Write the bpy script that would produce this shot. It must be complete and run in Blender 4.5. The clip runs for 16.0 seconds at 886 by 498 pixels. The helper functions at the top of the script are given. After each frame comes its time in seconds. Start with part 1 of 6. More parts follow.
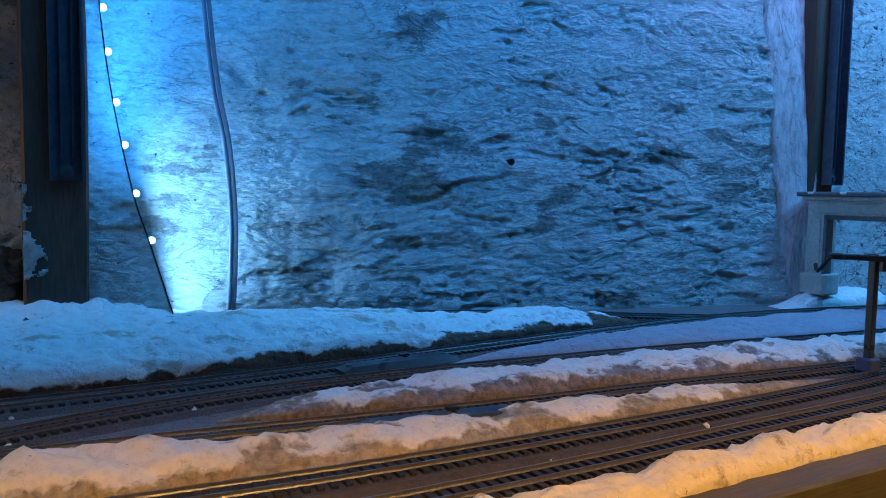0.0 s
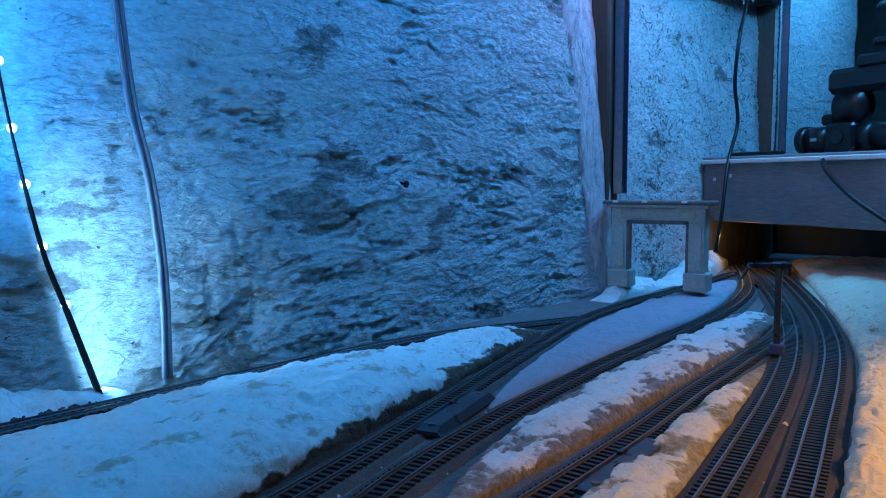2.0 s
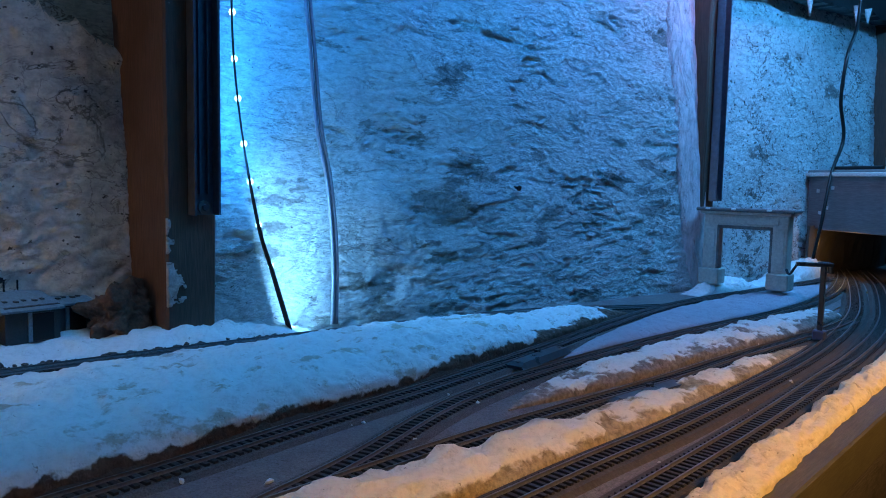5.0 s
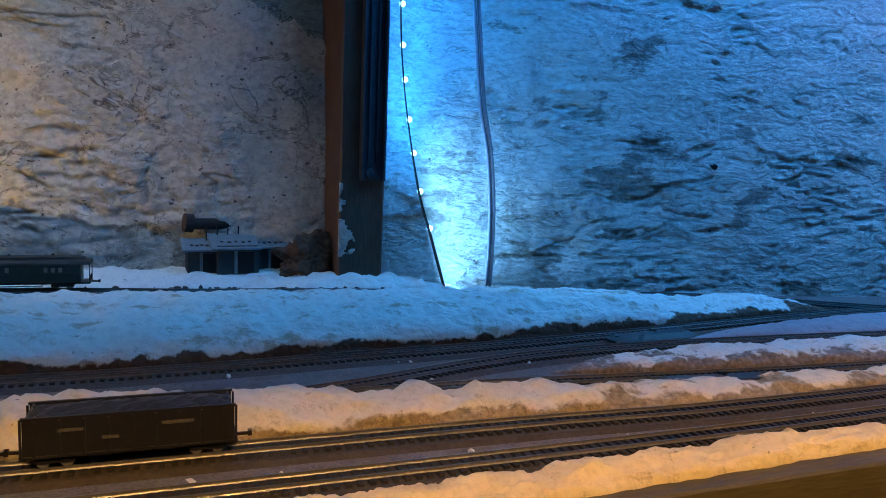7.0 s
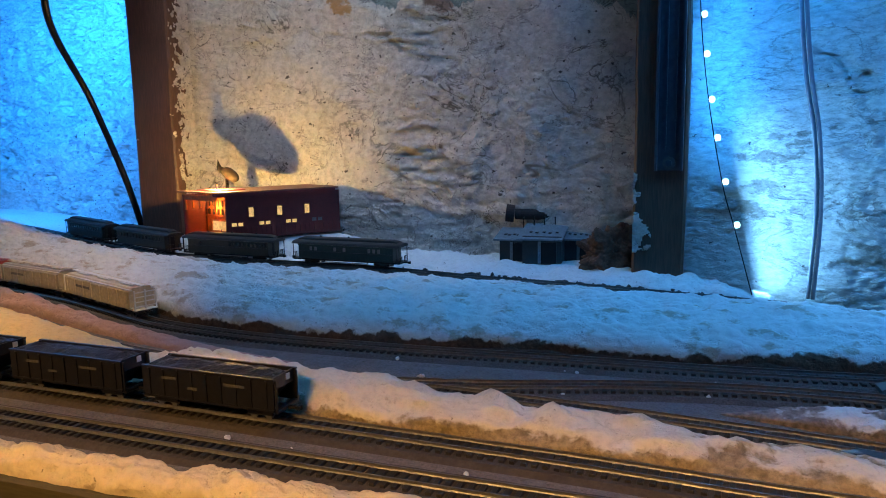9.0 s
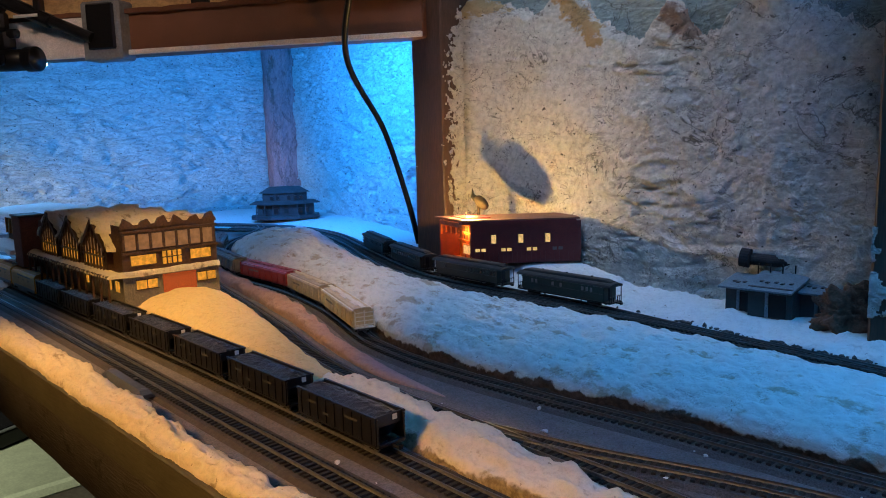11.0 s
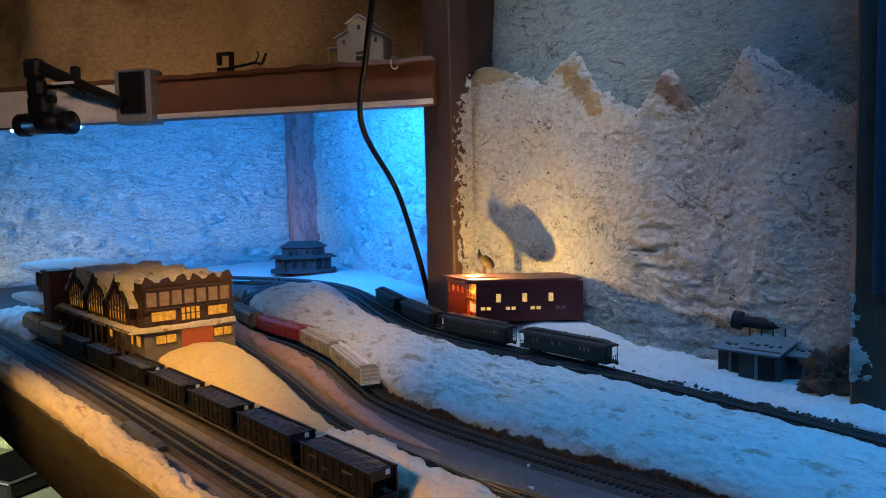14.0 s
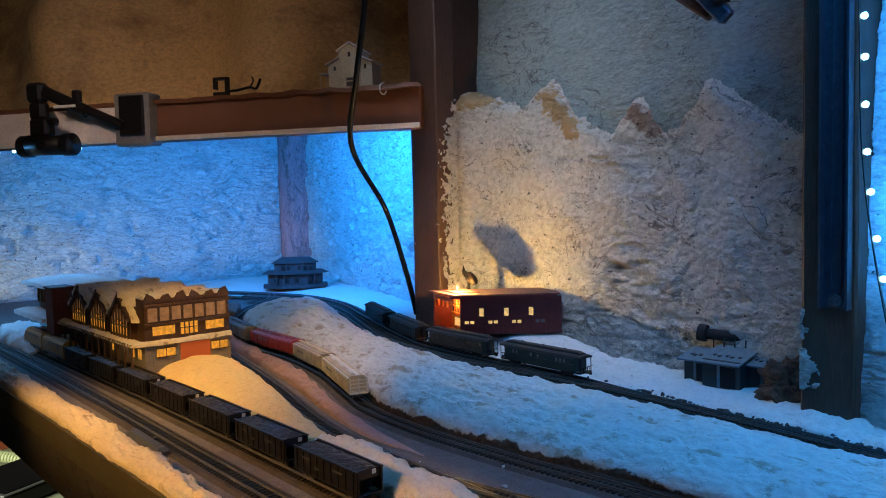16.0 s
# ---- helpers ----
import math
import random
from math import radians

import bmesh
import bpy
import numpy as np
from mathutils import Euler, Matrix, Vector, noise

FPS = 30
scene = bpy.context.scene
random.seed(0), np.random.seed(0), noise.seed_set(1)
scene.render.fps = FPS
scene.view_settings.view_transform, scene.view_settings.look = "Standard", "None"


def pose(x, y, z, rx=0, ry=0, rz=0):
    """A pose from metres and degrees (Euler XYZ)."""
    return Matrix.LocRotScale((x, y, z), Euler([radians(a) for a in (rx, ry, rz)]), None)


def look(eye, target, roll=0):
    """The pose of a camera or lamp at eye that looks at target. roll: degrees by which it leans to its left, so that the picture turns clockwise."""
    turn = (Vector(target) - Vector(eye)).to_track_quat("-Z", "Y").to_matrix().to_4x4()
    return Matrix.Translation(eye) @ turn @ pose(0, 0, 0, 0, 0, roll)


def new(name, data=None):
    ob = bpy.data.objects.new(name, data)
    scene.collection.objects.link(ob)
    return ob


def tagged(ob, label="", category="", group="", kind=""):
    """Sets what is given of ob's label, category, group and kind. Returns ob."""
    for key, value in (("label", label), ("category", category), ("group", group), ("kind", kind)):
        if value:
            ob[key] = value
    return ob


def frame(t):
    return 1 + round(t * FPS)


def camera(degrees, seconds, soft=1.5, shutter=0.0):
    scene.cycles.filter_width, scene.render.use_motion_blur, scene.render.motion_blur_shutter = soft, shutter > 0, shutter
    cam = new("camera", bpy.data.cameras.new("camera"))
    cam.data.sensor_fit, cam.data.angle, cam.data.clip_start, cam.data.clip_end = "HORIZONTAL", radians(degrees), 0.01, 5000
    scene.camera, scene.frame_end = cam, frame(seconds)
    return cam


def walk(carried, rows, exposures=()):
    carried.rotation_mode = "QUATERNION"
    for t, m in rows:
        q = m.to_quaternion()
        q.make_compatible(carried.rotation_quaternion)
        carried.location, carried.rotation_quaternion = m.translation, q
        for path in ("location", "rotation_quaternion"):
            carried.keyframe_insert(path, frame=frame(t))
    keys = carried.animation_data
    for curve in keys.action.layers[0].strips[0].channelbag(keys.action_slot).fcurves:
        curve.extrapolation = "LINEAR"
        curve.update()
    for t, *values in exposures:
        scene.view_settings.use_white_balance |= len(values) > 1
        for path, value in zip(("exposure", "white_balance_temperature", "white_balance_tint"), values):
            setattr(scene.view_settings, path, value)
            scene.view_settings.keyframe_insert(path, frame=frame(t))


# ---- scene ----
cam = camera(60.60, 16.0, soft=1.0)
PATH = [
    (0, (0.0286, 0.0086, 0.0973), (0.997, 1.7519, -0.0544), 1.04),
    (0.5, (0.0248, 0.1104, 0.0953), (1.2566, 1.6796, -0.0468), 0.25),
    (1, (-0.0064, 0.1339, 0.1087), (1.4832, 1.46, -0.0411), -0.56),
    (1.5, (-0.0839, 0.1672, 0.1269), (1.5703, 1.279, -0.0389), -1.02),
    (2, (-0.1377, 0.1854, 0.1263), (1.5577, 1.231, -0.0537), -0.40),
    (2.5, (-0.1595, 0.1725, 0.1227), (1.5329, 1.2211, -0.0681), 0.64),
    (3, (-0.1753, 0.1553, 0.1259), (1.4985, 1.2327, -0.0681), 0.97),
    (3.5, (-0.1944, 0.1383, 0.1314), (1.4513, 1.2579, -0.0634), 1.09),
    (4, (-0.2175, 0.1124, 0.1263), (1.3925, 1.2832, -0.0663), 0.95),
    (4.5, (-0.249, 0.0958, 0.1322), (1.3042, 1.3399, -0.0677), 1.08),
    (4.7, (-0.2555, 0.0908, 0.13), (1.2747, 1.3644, -0.0605), 1.07),
    (6.8, (-0.1483, -0.0658, 0.1302), (0.6754, 1.7405, -0.1121), 2.20),
    (7, (-0.1293, -0.06, 0.127), (0.5916, 1.7886, -0.124), 2.19),
    (7.5, (-0.0655, -0.0328, 0.1147), (0.3715, 1.9003, -0.1541), 1.73),
    (8, (-0.0393, -0.0345, 0.1279), (0.056, 1.9429, -0.1561), 0.79),
    (8.5, (0.045, -0.0488, 0.1315), (-0.2694, 1.9031, -0.1706), -0.30),
    (9, (0.0963, -0.0431, 0.1362), (-0.585, 1.8114, -0.1749), -1.09),
    (9.5, (0.0943, -0.0161, 0.1367), (-0.9134, 1.6833, -0.1741), -1.49),
    (9.7, (0.1117, -0.0132, 0.1428), (-0.9989, 1.6208, -0.1683), -1.55),
    (11.8, (0.2203, 0.0324, 0.1785), (-1.2768, 1.333, -0.0813), -1.38),
    (12, (0.2185, 0.0339, 0.1828), (-1.2836, 1.3313, -0.063), -1.27),
    (12.5, (0.2232, 0.029, 0.185), (-1.2826, 1.3275, -0.0306), -1.20),
    (13, (0.2289, 0.0287, 0.1808), (-1.2732, 1.3354, -0.0099), -1.08),
    (13.5, (0.2358, 0.0196, 0.1804), (-1.2643, 1.331, 0.0076), -1.25),
    (14, (0.2456, 0.0055, 0.1818), (-1.2461, 1.3283, 0.0247), -1.29),
    (14.5, (0.2586, -0.0109, 0.1852), (-1.2313, 1.3152, 0.0372), -1.53),
    (15, (0.2707, -0.0254, 0.1881), (-1.2154, 1.3057, 0.0476), -1.60),
    (15.5, (0.2775, -0.0248, 0.1886), (-1.2081, 1.3076, 0.0554), -1.54),
    (16, (0.2862, -0.0211, 0.1897), (-1.1918, 1.3208, 0.0674), -1.33),
]
walk(cam, [(t, look(eye, target, roll)) for t, eye, target, roll in PATH])

# ---- world and lights ----
world = bpy.data.worlds.new("world")
scene.world = world
world.use_nodes = True
world.node_tree.nodes["Background"].inputs[0].default_value = (0.25, 0.3, 0.4, 1)
world.node_tree.nodes["Background"].inputs[1].default_value = 0.002

BLUE = (0.028, 0.325, 1.0)
CYAN = (0.06, 0.41, 1.0)


def area(name, eye, target, sx, sy, power, colour, spread=180):
    data = bpy.data.lights.new(name, "AREA")
    data.spread = radians(spread)
    data.shape, data.size, data.size_y, data.energy, data.color = "RECTANGLE", sx, sy, power, colour
    ob = new(name, data)
    ob.matrix_world = look(eye, target)
    return ob


def bulb(name, at, power, colour, radius=0.004):
    data = bpy.data.lights.new(name, "POINT")
    data.energy, data.color, data.shadow_soft_size = power, colour, radius
    ob = new(name, data)
    ob.location = at
    return ob


# blue light strips: beside the post, above the wall bays and behind the far beam
area("strip_light_post", (0.0800, 0.5930, 0.36), (0.50, 0.95, 0.36), 0.004, 0.48, 0.75, BLUE)
area("strip_light_foot", (0.1115, 0.5850, 0.068), (0.50, 0.5850, 0.145), 0.008, 0.125, 0.30, (0.20, 0.58, 1.0))
area("strip_light_top", (0.40, 0.325, 0.605), (0.41, 0.60, 0.510), 0.54, 0.015, 3.5, BLUE, 140)
area("strip_light_mound", (0.16, 0.37, 0.74), (0.16, 0.46, 0.0), 1.10, 0.02, 0.62, (0.04, 0.42, 1.0), 56)
# added blue fill for the right-hand snow bank, no strip known there
area("tunnel_bank_fill", (0.84, 0.24, 0.50), (0.78, 0.27, 0.0), 0.30, 0.02, 0.22, (0.08, 0.45, 1.0), 90)
area("strip_light_bay", (0.80, 0.22, 0.50), (0.92, 0.46, 0.22), 0.20, 0.02, 3.0, CYAN)
area("strip_light_end_bay", (1.36, 0.20, 0.66), (1.46, 0.36, 0.34), 0.30, 0.02, 3.4, CYAN)
area("strip_light_beam", (-0.82, 0.56, 0.300), (-1.07, 0.98, 0.250), 0.46, 0.012, 5.8, (0.018, 0.285, 1.0), 150)
area("strip_light_beam_end", (-1.13, 0.30, 0.288), (-1.00, 0.31, 0.0), 0.25, 0.010, 0.75, (0.10, 0.44, 1.0), 150)
# added fill for the low table beyond the layout, its source is unseen
area("floor_fill", (-1.0, -1.3, -0.10), (-1.70, 0.35, -0.50), 0.2, 0.2, 6.0, (0.95, 1.0, 0.75), 50)
area("strip_light_end", (-1.17, 0.33, 0.300), (-1.50, 0.55, 0.22), 0.05, 0.012, 1.0, (0.03, 0.36, 1.0))
bulb("colour_light_pink", (0.660, 0.425, 0.485), 0.70, (1.0, 0.34, 0.60), 0.01)
# warm light: the small house's lamp, an added glow in the tunnel, the room's lamps on the viewer's side
bulb("house_lamp", (-0.4000, 0.6262, 0.0838), 1.25, (1.0, 0.58, 0.14), 0.0008)
bulb("beam_led_glow", (-1.03, 0.30, 0.280), 0.05, (0.20, 0.58, 1.0), 0.004)
bulb("porch_lamp", (-0.4080, 0.6270, 0.0600), 0.06, (1.0, 0.36, 0.05), 0.003)
# added: stands in for the train's headlight glow in the tunnel mouth
bulb("tunnel_headlight_glow", (0.985, 0.385, 0.040), 0.035, (1.0, 0.56, 0.16), 0.004)
# added fill from the aisle, brightens the upper shelf board and backdrop
area("upper_shelf_fill", (-0.50, -0.02, 0.56), (-0.98, 0.42, 0.36), 0.05, 0.05, 0.28, (1.0, 0.72, 0.54), 80)
area("aisle_lamp", (-0.06, -0.07, 0.23), (-0.05, 0.222, -0.010), 1.02, 0.03, 0.43, (1.0, 0.53, 0.16), 31)
area("room_lamp_left", (-0.14, 0.14, 0.62), (-0.45, 0.33, 0.03), 0.05, 0.05, 0.24, (1.0, 0.58, 0.16), 36)
area("room_lamp_ceiling", (-0.36, 0.47, 0.750), (-0.34, 0.74, 0.20), 0.32, 0.02, 0.40, (0.78, 0.86, 1.0), 64)


# ---- materials ----
def nodes_of(name):
    m = bpy.data.materials.new(name)
    m.use_nodes = True
    t = m.node_tree
    return m, t, t.nodes["Principled BSDF"]


def add(t, kind, **values):
    n = t.nodes.new(kind)
    for k, v in values.items():
        if k in n.inputs:
            n.inputs[k].default_value = v
    return n


def noise_tex(t, coord, scale, detail=4.0, rough=0.55, stretch=None):
    n = add(t, "ShaderNodeTexNoise", Scale=scale, Detail=detail, Roughness=rough)
    if stretch:
        mp = add(t, "ShaderNodeMapping")
        mp.inputs["Scale"].default_value = stretch
        t.links.new(coord, mp.inputs["Vector"])
        coord = mp.outputs["Vector"]
    t.links.new(coord, n.inputs["Vector"])
    return n.outputs["Fac"]


def ramp(t, fac, stops):
    r = t.nodes.new("ShaderNodeValToRGB")
    e = r.color_ramp.elements
    while len(e) < len(stops):
        e.new(0.5)
    for el, (p, c) in zip(e, stops):
        el.position, el.color = p, (*c, 1)
    t.links.new(fac, r.inputs["Fac"])
    return r.outputs["Color"]


def mixed(t, fac, a, b, mode="MIX"):
    m = t.nodes.new("ShaderNodeMix")
    m.data_type, m.blend_type = "RGBA", mode
    for s, v in ((0, fac), (6, a), (7, b)):
        if hasattr(v, "links"):
            t.links.new(v, m.inputs[s])
        elif s:
            m.inputs[s].default_value = (*v, 1)
        else:
            m.inputs[s].default_value = v
    return m.outputs[2]


def bumped(t, bsdf, height, strength=0.4, distance=0.001):
    b = add(t, "ShaderNodeBump", Strength=strength, Distance=distance)
    t.links.new(height, b.inputs["Height"])
    t.links.new(b.outputs["Normal"], bsdf.inputs["Normal"])


def surface(name, colour, rough=0.6, vary=0.25, grain=300.0, stain=40.0, bump=0.3, metal=0.0, depth=0.0006, stretch=None, spec=0.5, dirt_shade=None, dirt_at=0.62):
    """A painted, wooden, stony or metal surface with grain and stains, in object space."""
    m, t, b = nodes_of(name)
    co = t.nodes.new("ShaderNodeTexCoord").outputs["Object"]
    fine = noise_tex(t, co, grain, 5, 0.6, stretch)
    wide = noise_tex(t, co, stain, 4, 0.6)
    lo = tuple(c * (1 - vary) for c in colour)
    hi = tuple(min(1, c * (1 + vary)) for c in colour)
    col = ramp(t, fine, [(0.3, lo), (0.7, hi)])
    col = mixed(t, ramp(t, wide, [(0.35, (0, 0, 0)), (0.75, (0.5, 0.5, 0.5))]), col, tuple(c * 0.55 for c in colour))
    if dirt_shade:
        col = mixed(t, ramp(t, noise_tex(t, co, stain * 2.3, 6, 0.7), [(dirt_at, (0, 0, 0)), (dirt_at + 0.06, (1, 1, 1))]), col, dirt_shade)
    t.links.new(col, b.inputs["Base Color"])
    r = add(t, "ShaderNodeMapRange")
    r.inputs["To Min"].default_value, r.inputs["To Max"].default_value = max(0.05, rough - 0.12), min(1, rough + 0.12)
    t.links.new(wide, r.inputs["Value"])
    t.links.new(r.outputs["Result"], b.inputs["Roughness"])
    b.inputs["Metallic"].default_value = metal
    b.inputs["Specular IOR Level"].default_value = spec
    if bump:
        bumped(t, b, fine, bump, depth)
    return m


def steps(t, co, scale, stretch, at=0.5, soft=0.010, twist=0.7):
    """Torn edges of a trowelled coat: a height that jumps along wandering, mostly level lines, and those lines."""
    mp = add(t, "ShaderNodeMapping")
    mp.inputs["Scale"].default_value = stretch
    t.links.new(co, mp.inputs["Vector"])
    n = add(t, "ShaderNodeTexNoise", Scale=scale, Detail=9.0, Roughness=0.60, Distortion=twist)
    t.links.new(mp.outputs["Vector"], n.inputs["Vector"])
    f = n.outputs["Fac"]
    jump = ramp(t, f, [(at - 0.09, (0, 0, 0)), (at - soft, (0.25, 0.25, 0.25)), (at + soft, (0.9, 0.9, 0.9)), (at + 0.10, (1, 1, 1))])
    line = ramp(t, f, [(at - 2.2 * soft, (0, 0, 0)), (at - 0.9 * soft, (1, 1, 1)), (at, (1, 1, 1)), (at + 0.8 * soft, (0, 0, 0))])
    return jump, line


def total(t, *heights):
    out = None
    for h, w in heights:
        m = add(t, "ShaderNodeMath")
        m.operation = "MULTIPLY"
        t.links.new(h, m.inputs[0])
        m.inputs[1].default_value = w
        if out is None:
            out = m.outputs[0]
        else:
            s = add(t, "ShaderNodeMath")
            s.operation = "ADD"
            t.links.new(out, s.inputs[0])
            t.links.new(m.outputs[0], s.inputs[1])
            out = s.outputs[0]
    return out


def plaster(name, white, under, cut, spread=0.03, stretch=(1, 1, 2.4), specks=0.71, tear=0.5, depth=0.0048, grit=0.75, low=0.0, patch=11, stains=()):
    """Rough trowelled plaster: a white coat with torn edges, their crease shade painted in, broken away in patches to a
    darker, smoother coat.
    """
    m, t, b = nodes_of(name)
    co = t.nodes.new("ShaderNodeTexCoord").outputs["Object"]
    base = ramp(t, noise_tex(t, co, 130, 8, 0.72, stretch), [(0.34, tuple(c * 0.66 for c in white)), (0.58, white)])
    big, big_line = steps(t, co, 17, stretch)
    mid, mid_line = steps(t, co, 40, stretch, 0.52, 0.010)
    worn = noise_tex(t, co, patch, 10, 0.66, stretch)
    if low:
        xyz = t.nodes.new("ShaderNodeSeparateXYZ")
        t.links.new(co, xyz.inputs[0])
        worn = total(t, (worn, 1.0), (xyz.outputs["Z"], -low), (noise_tex(t, co, 6, 2), 0.16))
    gone = ramp(t, worn, [(cut, (0, 0, 0)), (cut + spread, (0.85, 0.85, 0.85))])
    old = ramp(t, noise_tex(t, co, 240, 5, 0.65), [(0.35, tuple(c * 0.62 for c in under)), (0.65, tuple(min(1.0, c * 1.25) for c in under))])
    col = mixed(t, gone, base, old)
    for colour, at, turn, size in stains:
        mp = add(t, "ShaderNodeMapping")
        mp.vector_type = "TEXTURE"
        mp.inputs["Location"].default_value = at
        mp.inputs["Rotation"].default_value = (0, radians(turn), 0)
        mp.inputs["Scale"].default_value = size
        t.links.new(co, mp.inputs["Vector"])
        far = add(t, "ShaderNodeVectorMath")
        far.operation = "LENGTH"
        t.links.new(mp.outputs["Vector"], far.inputs[0])
        spot = total(t, (noise_tex(t, co, 60, 7, 0.66, (1, 1, 1.8)), 1.0), (far.outputs["Value"], -0.26))
        col = mixed(t, ramp(t, spot, [(0.20, (0, 0, 0)), (0.30, (0.85, 0.85, 0.85))]), col, colour)
    here = ramp(t, noise_tex(t, co, 11, 4, 0.6), [(0.42, (0, 0, 0)), (0.60, (tear, tear, tear))])
    # shade under the torn edges is painted as dark lines
    dirt_shade = tuple(c * 0.40 for c in under)
    col = mixed(t, mixed(t, 1.0, big_line, here, "MULTIPLY"), col, dirt_shade)
    col = mixed(t, mixed(t, 1.0, mid_line, ramp(t, noise_tex(t, co, 19, 4, 0.6), [(0.45, (0, 0, 0)), (0.62, (0.8 * tear,) * 3)]), "MULTIPLY"), col, dirt_shade)
    if specks:
        pits = noise_tex(t, co, 150, 4, 0.55, (1, 1, 1.4))
        col = mixed(t, ramp(t, pits, [(specks, (0, 0, 0)), (specks + 0.02, (0.9, 0.9, 0.9))]), col, tuple(c * 0.3 for c in under))
    t.links.new(col, b.inputs["Base Color"])
    b.inputs["Roughness"].default_value = 0.85
    b.inputs["Specular IOR Level"].default_value = 0.3
    fine = noise_tex(t, co, 170, 10, 0.80, stretch)
    broad = noise_tex(t, co, 46, 7, 0.66, stretch)
    bumped(t, b, total(t, (big, 0.60), (mid, 0.60), (broad, 0.35), (fine, grit * 1.25), (gone, -0.35)), 1.0, depth)
    return m


def snow(name, tint, dirt_shade, cut=0.66, line=None, foam=(0.15, 0.085, 0.05)):
    """Modelled snow paint, stained in places; line: the uneven height below which the brown foam or a lit flank's tone
    shows.
    """
    m, t, b = nodes_of(name)
    co = t.nodes.new("ShaderNodeTexCoord").outputs["Object"]
    base = ramp(t, noise_tex(t, co, 240, 8, 0.75), [(0.34, tuple(c * 0.84 for c in tint)), (0.54, tint)])
    col = mixed(t, ramp(t, noise_tex(t, co, 38, 6, 0.65, (1, 1.6, 1)), [(cut, (0, 0, 0)), (cut + 0.07, (0.8, 0.8, 0.8))]), base, dirt_shade)
    col = mixed(t, ramp(t, noise_tex(t, co, 330, 2, 0.5), [(0.72, (0, 0, 0)), (0.76, (0.6, 0.6, 0.6))]), col, tuple(c * 0.35 for c in dirt_shade))
    if line is not None:
        xyz = t.nodes.new("ShaderNodeSeparateXYZ")
        t.links.new(co, xyz.inputs[0])
        edge = total(t, (xyz.outputs["Z"], -40.0), (noise_tex(t, co, 26, 5, 0.58), 1.0), (noise_tex(t, co, 120, 4, 0.6), 0.35))
        shift = 0.675 - 40.0 * line
        old = ramp(t, noise_tex(t, co, 260, 5, 0.65), [(0.35, tuple(c * 0.45 for c in foam)), (0.65, foam)])
        col = mixed(t, ramp(t, edge, [(max(0.0, shift - 0.02), (0, 0, 0)), (min(1.0, shift + 0.05), (1, 1, 1))]), col, old)
    t.links.new(col, b.inputs["Base Color"])
    b.inputs["Roughness"].default_value = 0.75
    b.inputs["Specular IOR Level"].default_value = 0.3
    knobs = ramp(t, noise_tex(t, co, 95, 6, 0.62), [(0.36, (0, 0, 0)), (0.46, (0.6, 0.6, 0.6)), (0.60, (0.7, 0.7, 0.7)), (0.70, (1, 1, 1))])
    bumped(t, b, total(t, (noise_tex(t, co, 520, 6, 0.65), 0.28), (noise_tex(t, co, 70, 6, 0.6), 0.8), (knobs, 0.8)), 0.70, 0.0024)
    return m


def glow(name, colour, strength, low=0.6, scale=240):
    m, t, b = nodes_of(name)
    b.inputs["Base Color"].default_value = (*(0.15 * c for c in colour), 1)
    co = t.nodes.new("ShaderNodeTexCoord").outputs["Object"]
    t.links.new(ramp(t, noise_tex(t, co, scale, 3, 0.6), [(0.40, tuple(c * low for c in colour)), (0.62, colour)]), b.inputs["Emission Color"])
    b.inputs["Emission Strength"].default_value = strength
    return m


M_WALL = plaster("blue_bay_plaster", (0.72, 0.74, 0.74), (0.25, 0.245, 0.235), 0.635, 0.03, tear=0.45, depth=0.0050, grit=0.85, low=0.20)
M_WALL_SMOOTH = plaster("smooth_plaster", (0.72, 0.72, 0.72), (0.28, 0.25, 0.23), 0.68, specks=0.655, tear=0.12, depth=0.0052, grit=0.30)
M_BAY = plaster("flecked_plaster", (0.70, 0.70, 0.70), (0.20, 0.18, 0.17), 0.60, specks=0.63, tear=0.9, stretch=(1, 1, 1.8))
M_PILASTER = plaster("stained_plaster", (0.58, 0.30, 0.32), (0.30, 0.16, 0.15), 0.60, stretch=(1.6, 1.6, 0.8), tear=0.5)
M_COLUMN = plaster("column_plaster", (0.76, 0.64, 0.66), (0.40, 0.28, 0.26), 0.64, stretch=(1.6, 1.6, 0.6), specks=0.72, tear=0.4, depth=0.003)
M_HILLWALL = plaster("mountain_plaster", (0.72, 0.69, 0.64), (0.20, 0.17, 0.15), 0.66, stretch=(1, 1, 1.3), specks=0.66, tear=0.75, depth=0.0030, grit=1.6, stains=(((0.46, 0.27, 0.08), (-0.328, 0.72, 0.300), 42, (0.052, 0.3, 0.013)), ((0.30, 0.19, 0.15), (-0.190, 0.70, 0.278), 30, (0.030, 0.3, 0.012)), ((0.50, 0.34, 0.14), (-0.50, 0.74, 0.335), 8, (0.045, 0.3, 0.012))))
M_SKYWALL = plaster("sky_plaster", (0.36, 0.45, 0.46), (0.20, 0.22, 0.22), 0.62, 0.10, specks=0.70, tear=0.9, depth=0.0070, grit=0.5)
M_AMBERHILL = plaster("ochre_plaster", (0.70, 0.47, 0.21), (0.27, 0.16, 0.075), 0.50, 0.16, stretch=(1, 1, 1.5), specks=0.74, tear=0.0, depth=0.0016, grit=0.5, patch=4.5)
M_SNOW = snow("snow_white", (0.72, 0.73, 0.73), (0.38, 0.31, 0.22), 0.64)
M_MOUND = snow("mound_snow", (0.72, 0.73, 0.73), (0.40, 0.33, 0.25), 0.555, 0.0034, (0.13, 0.085, 0.06))
M_RIDGE = snow("ridge_snow", (0.72, 0.73, 0.73), (0.38, 0.31, 0.22), 0.64, 0.0030, (0.31, 0.26, 0.235))
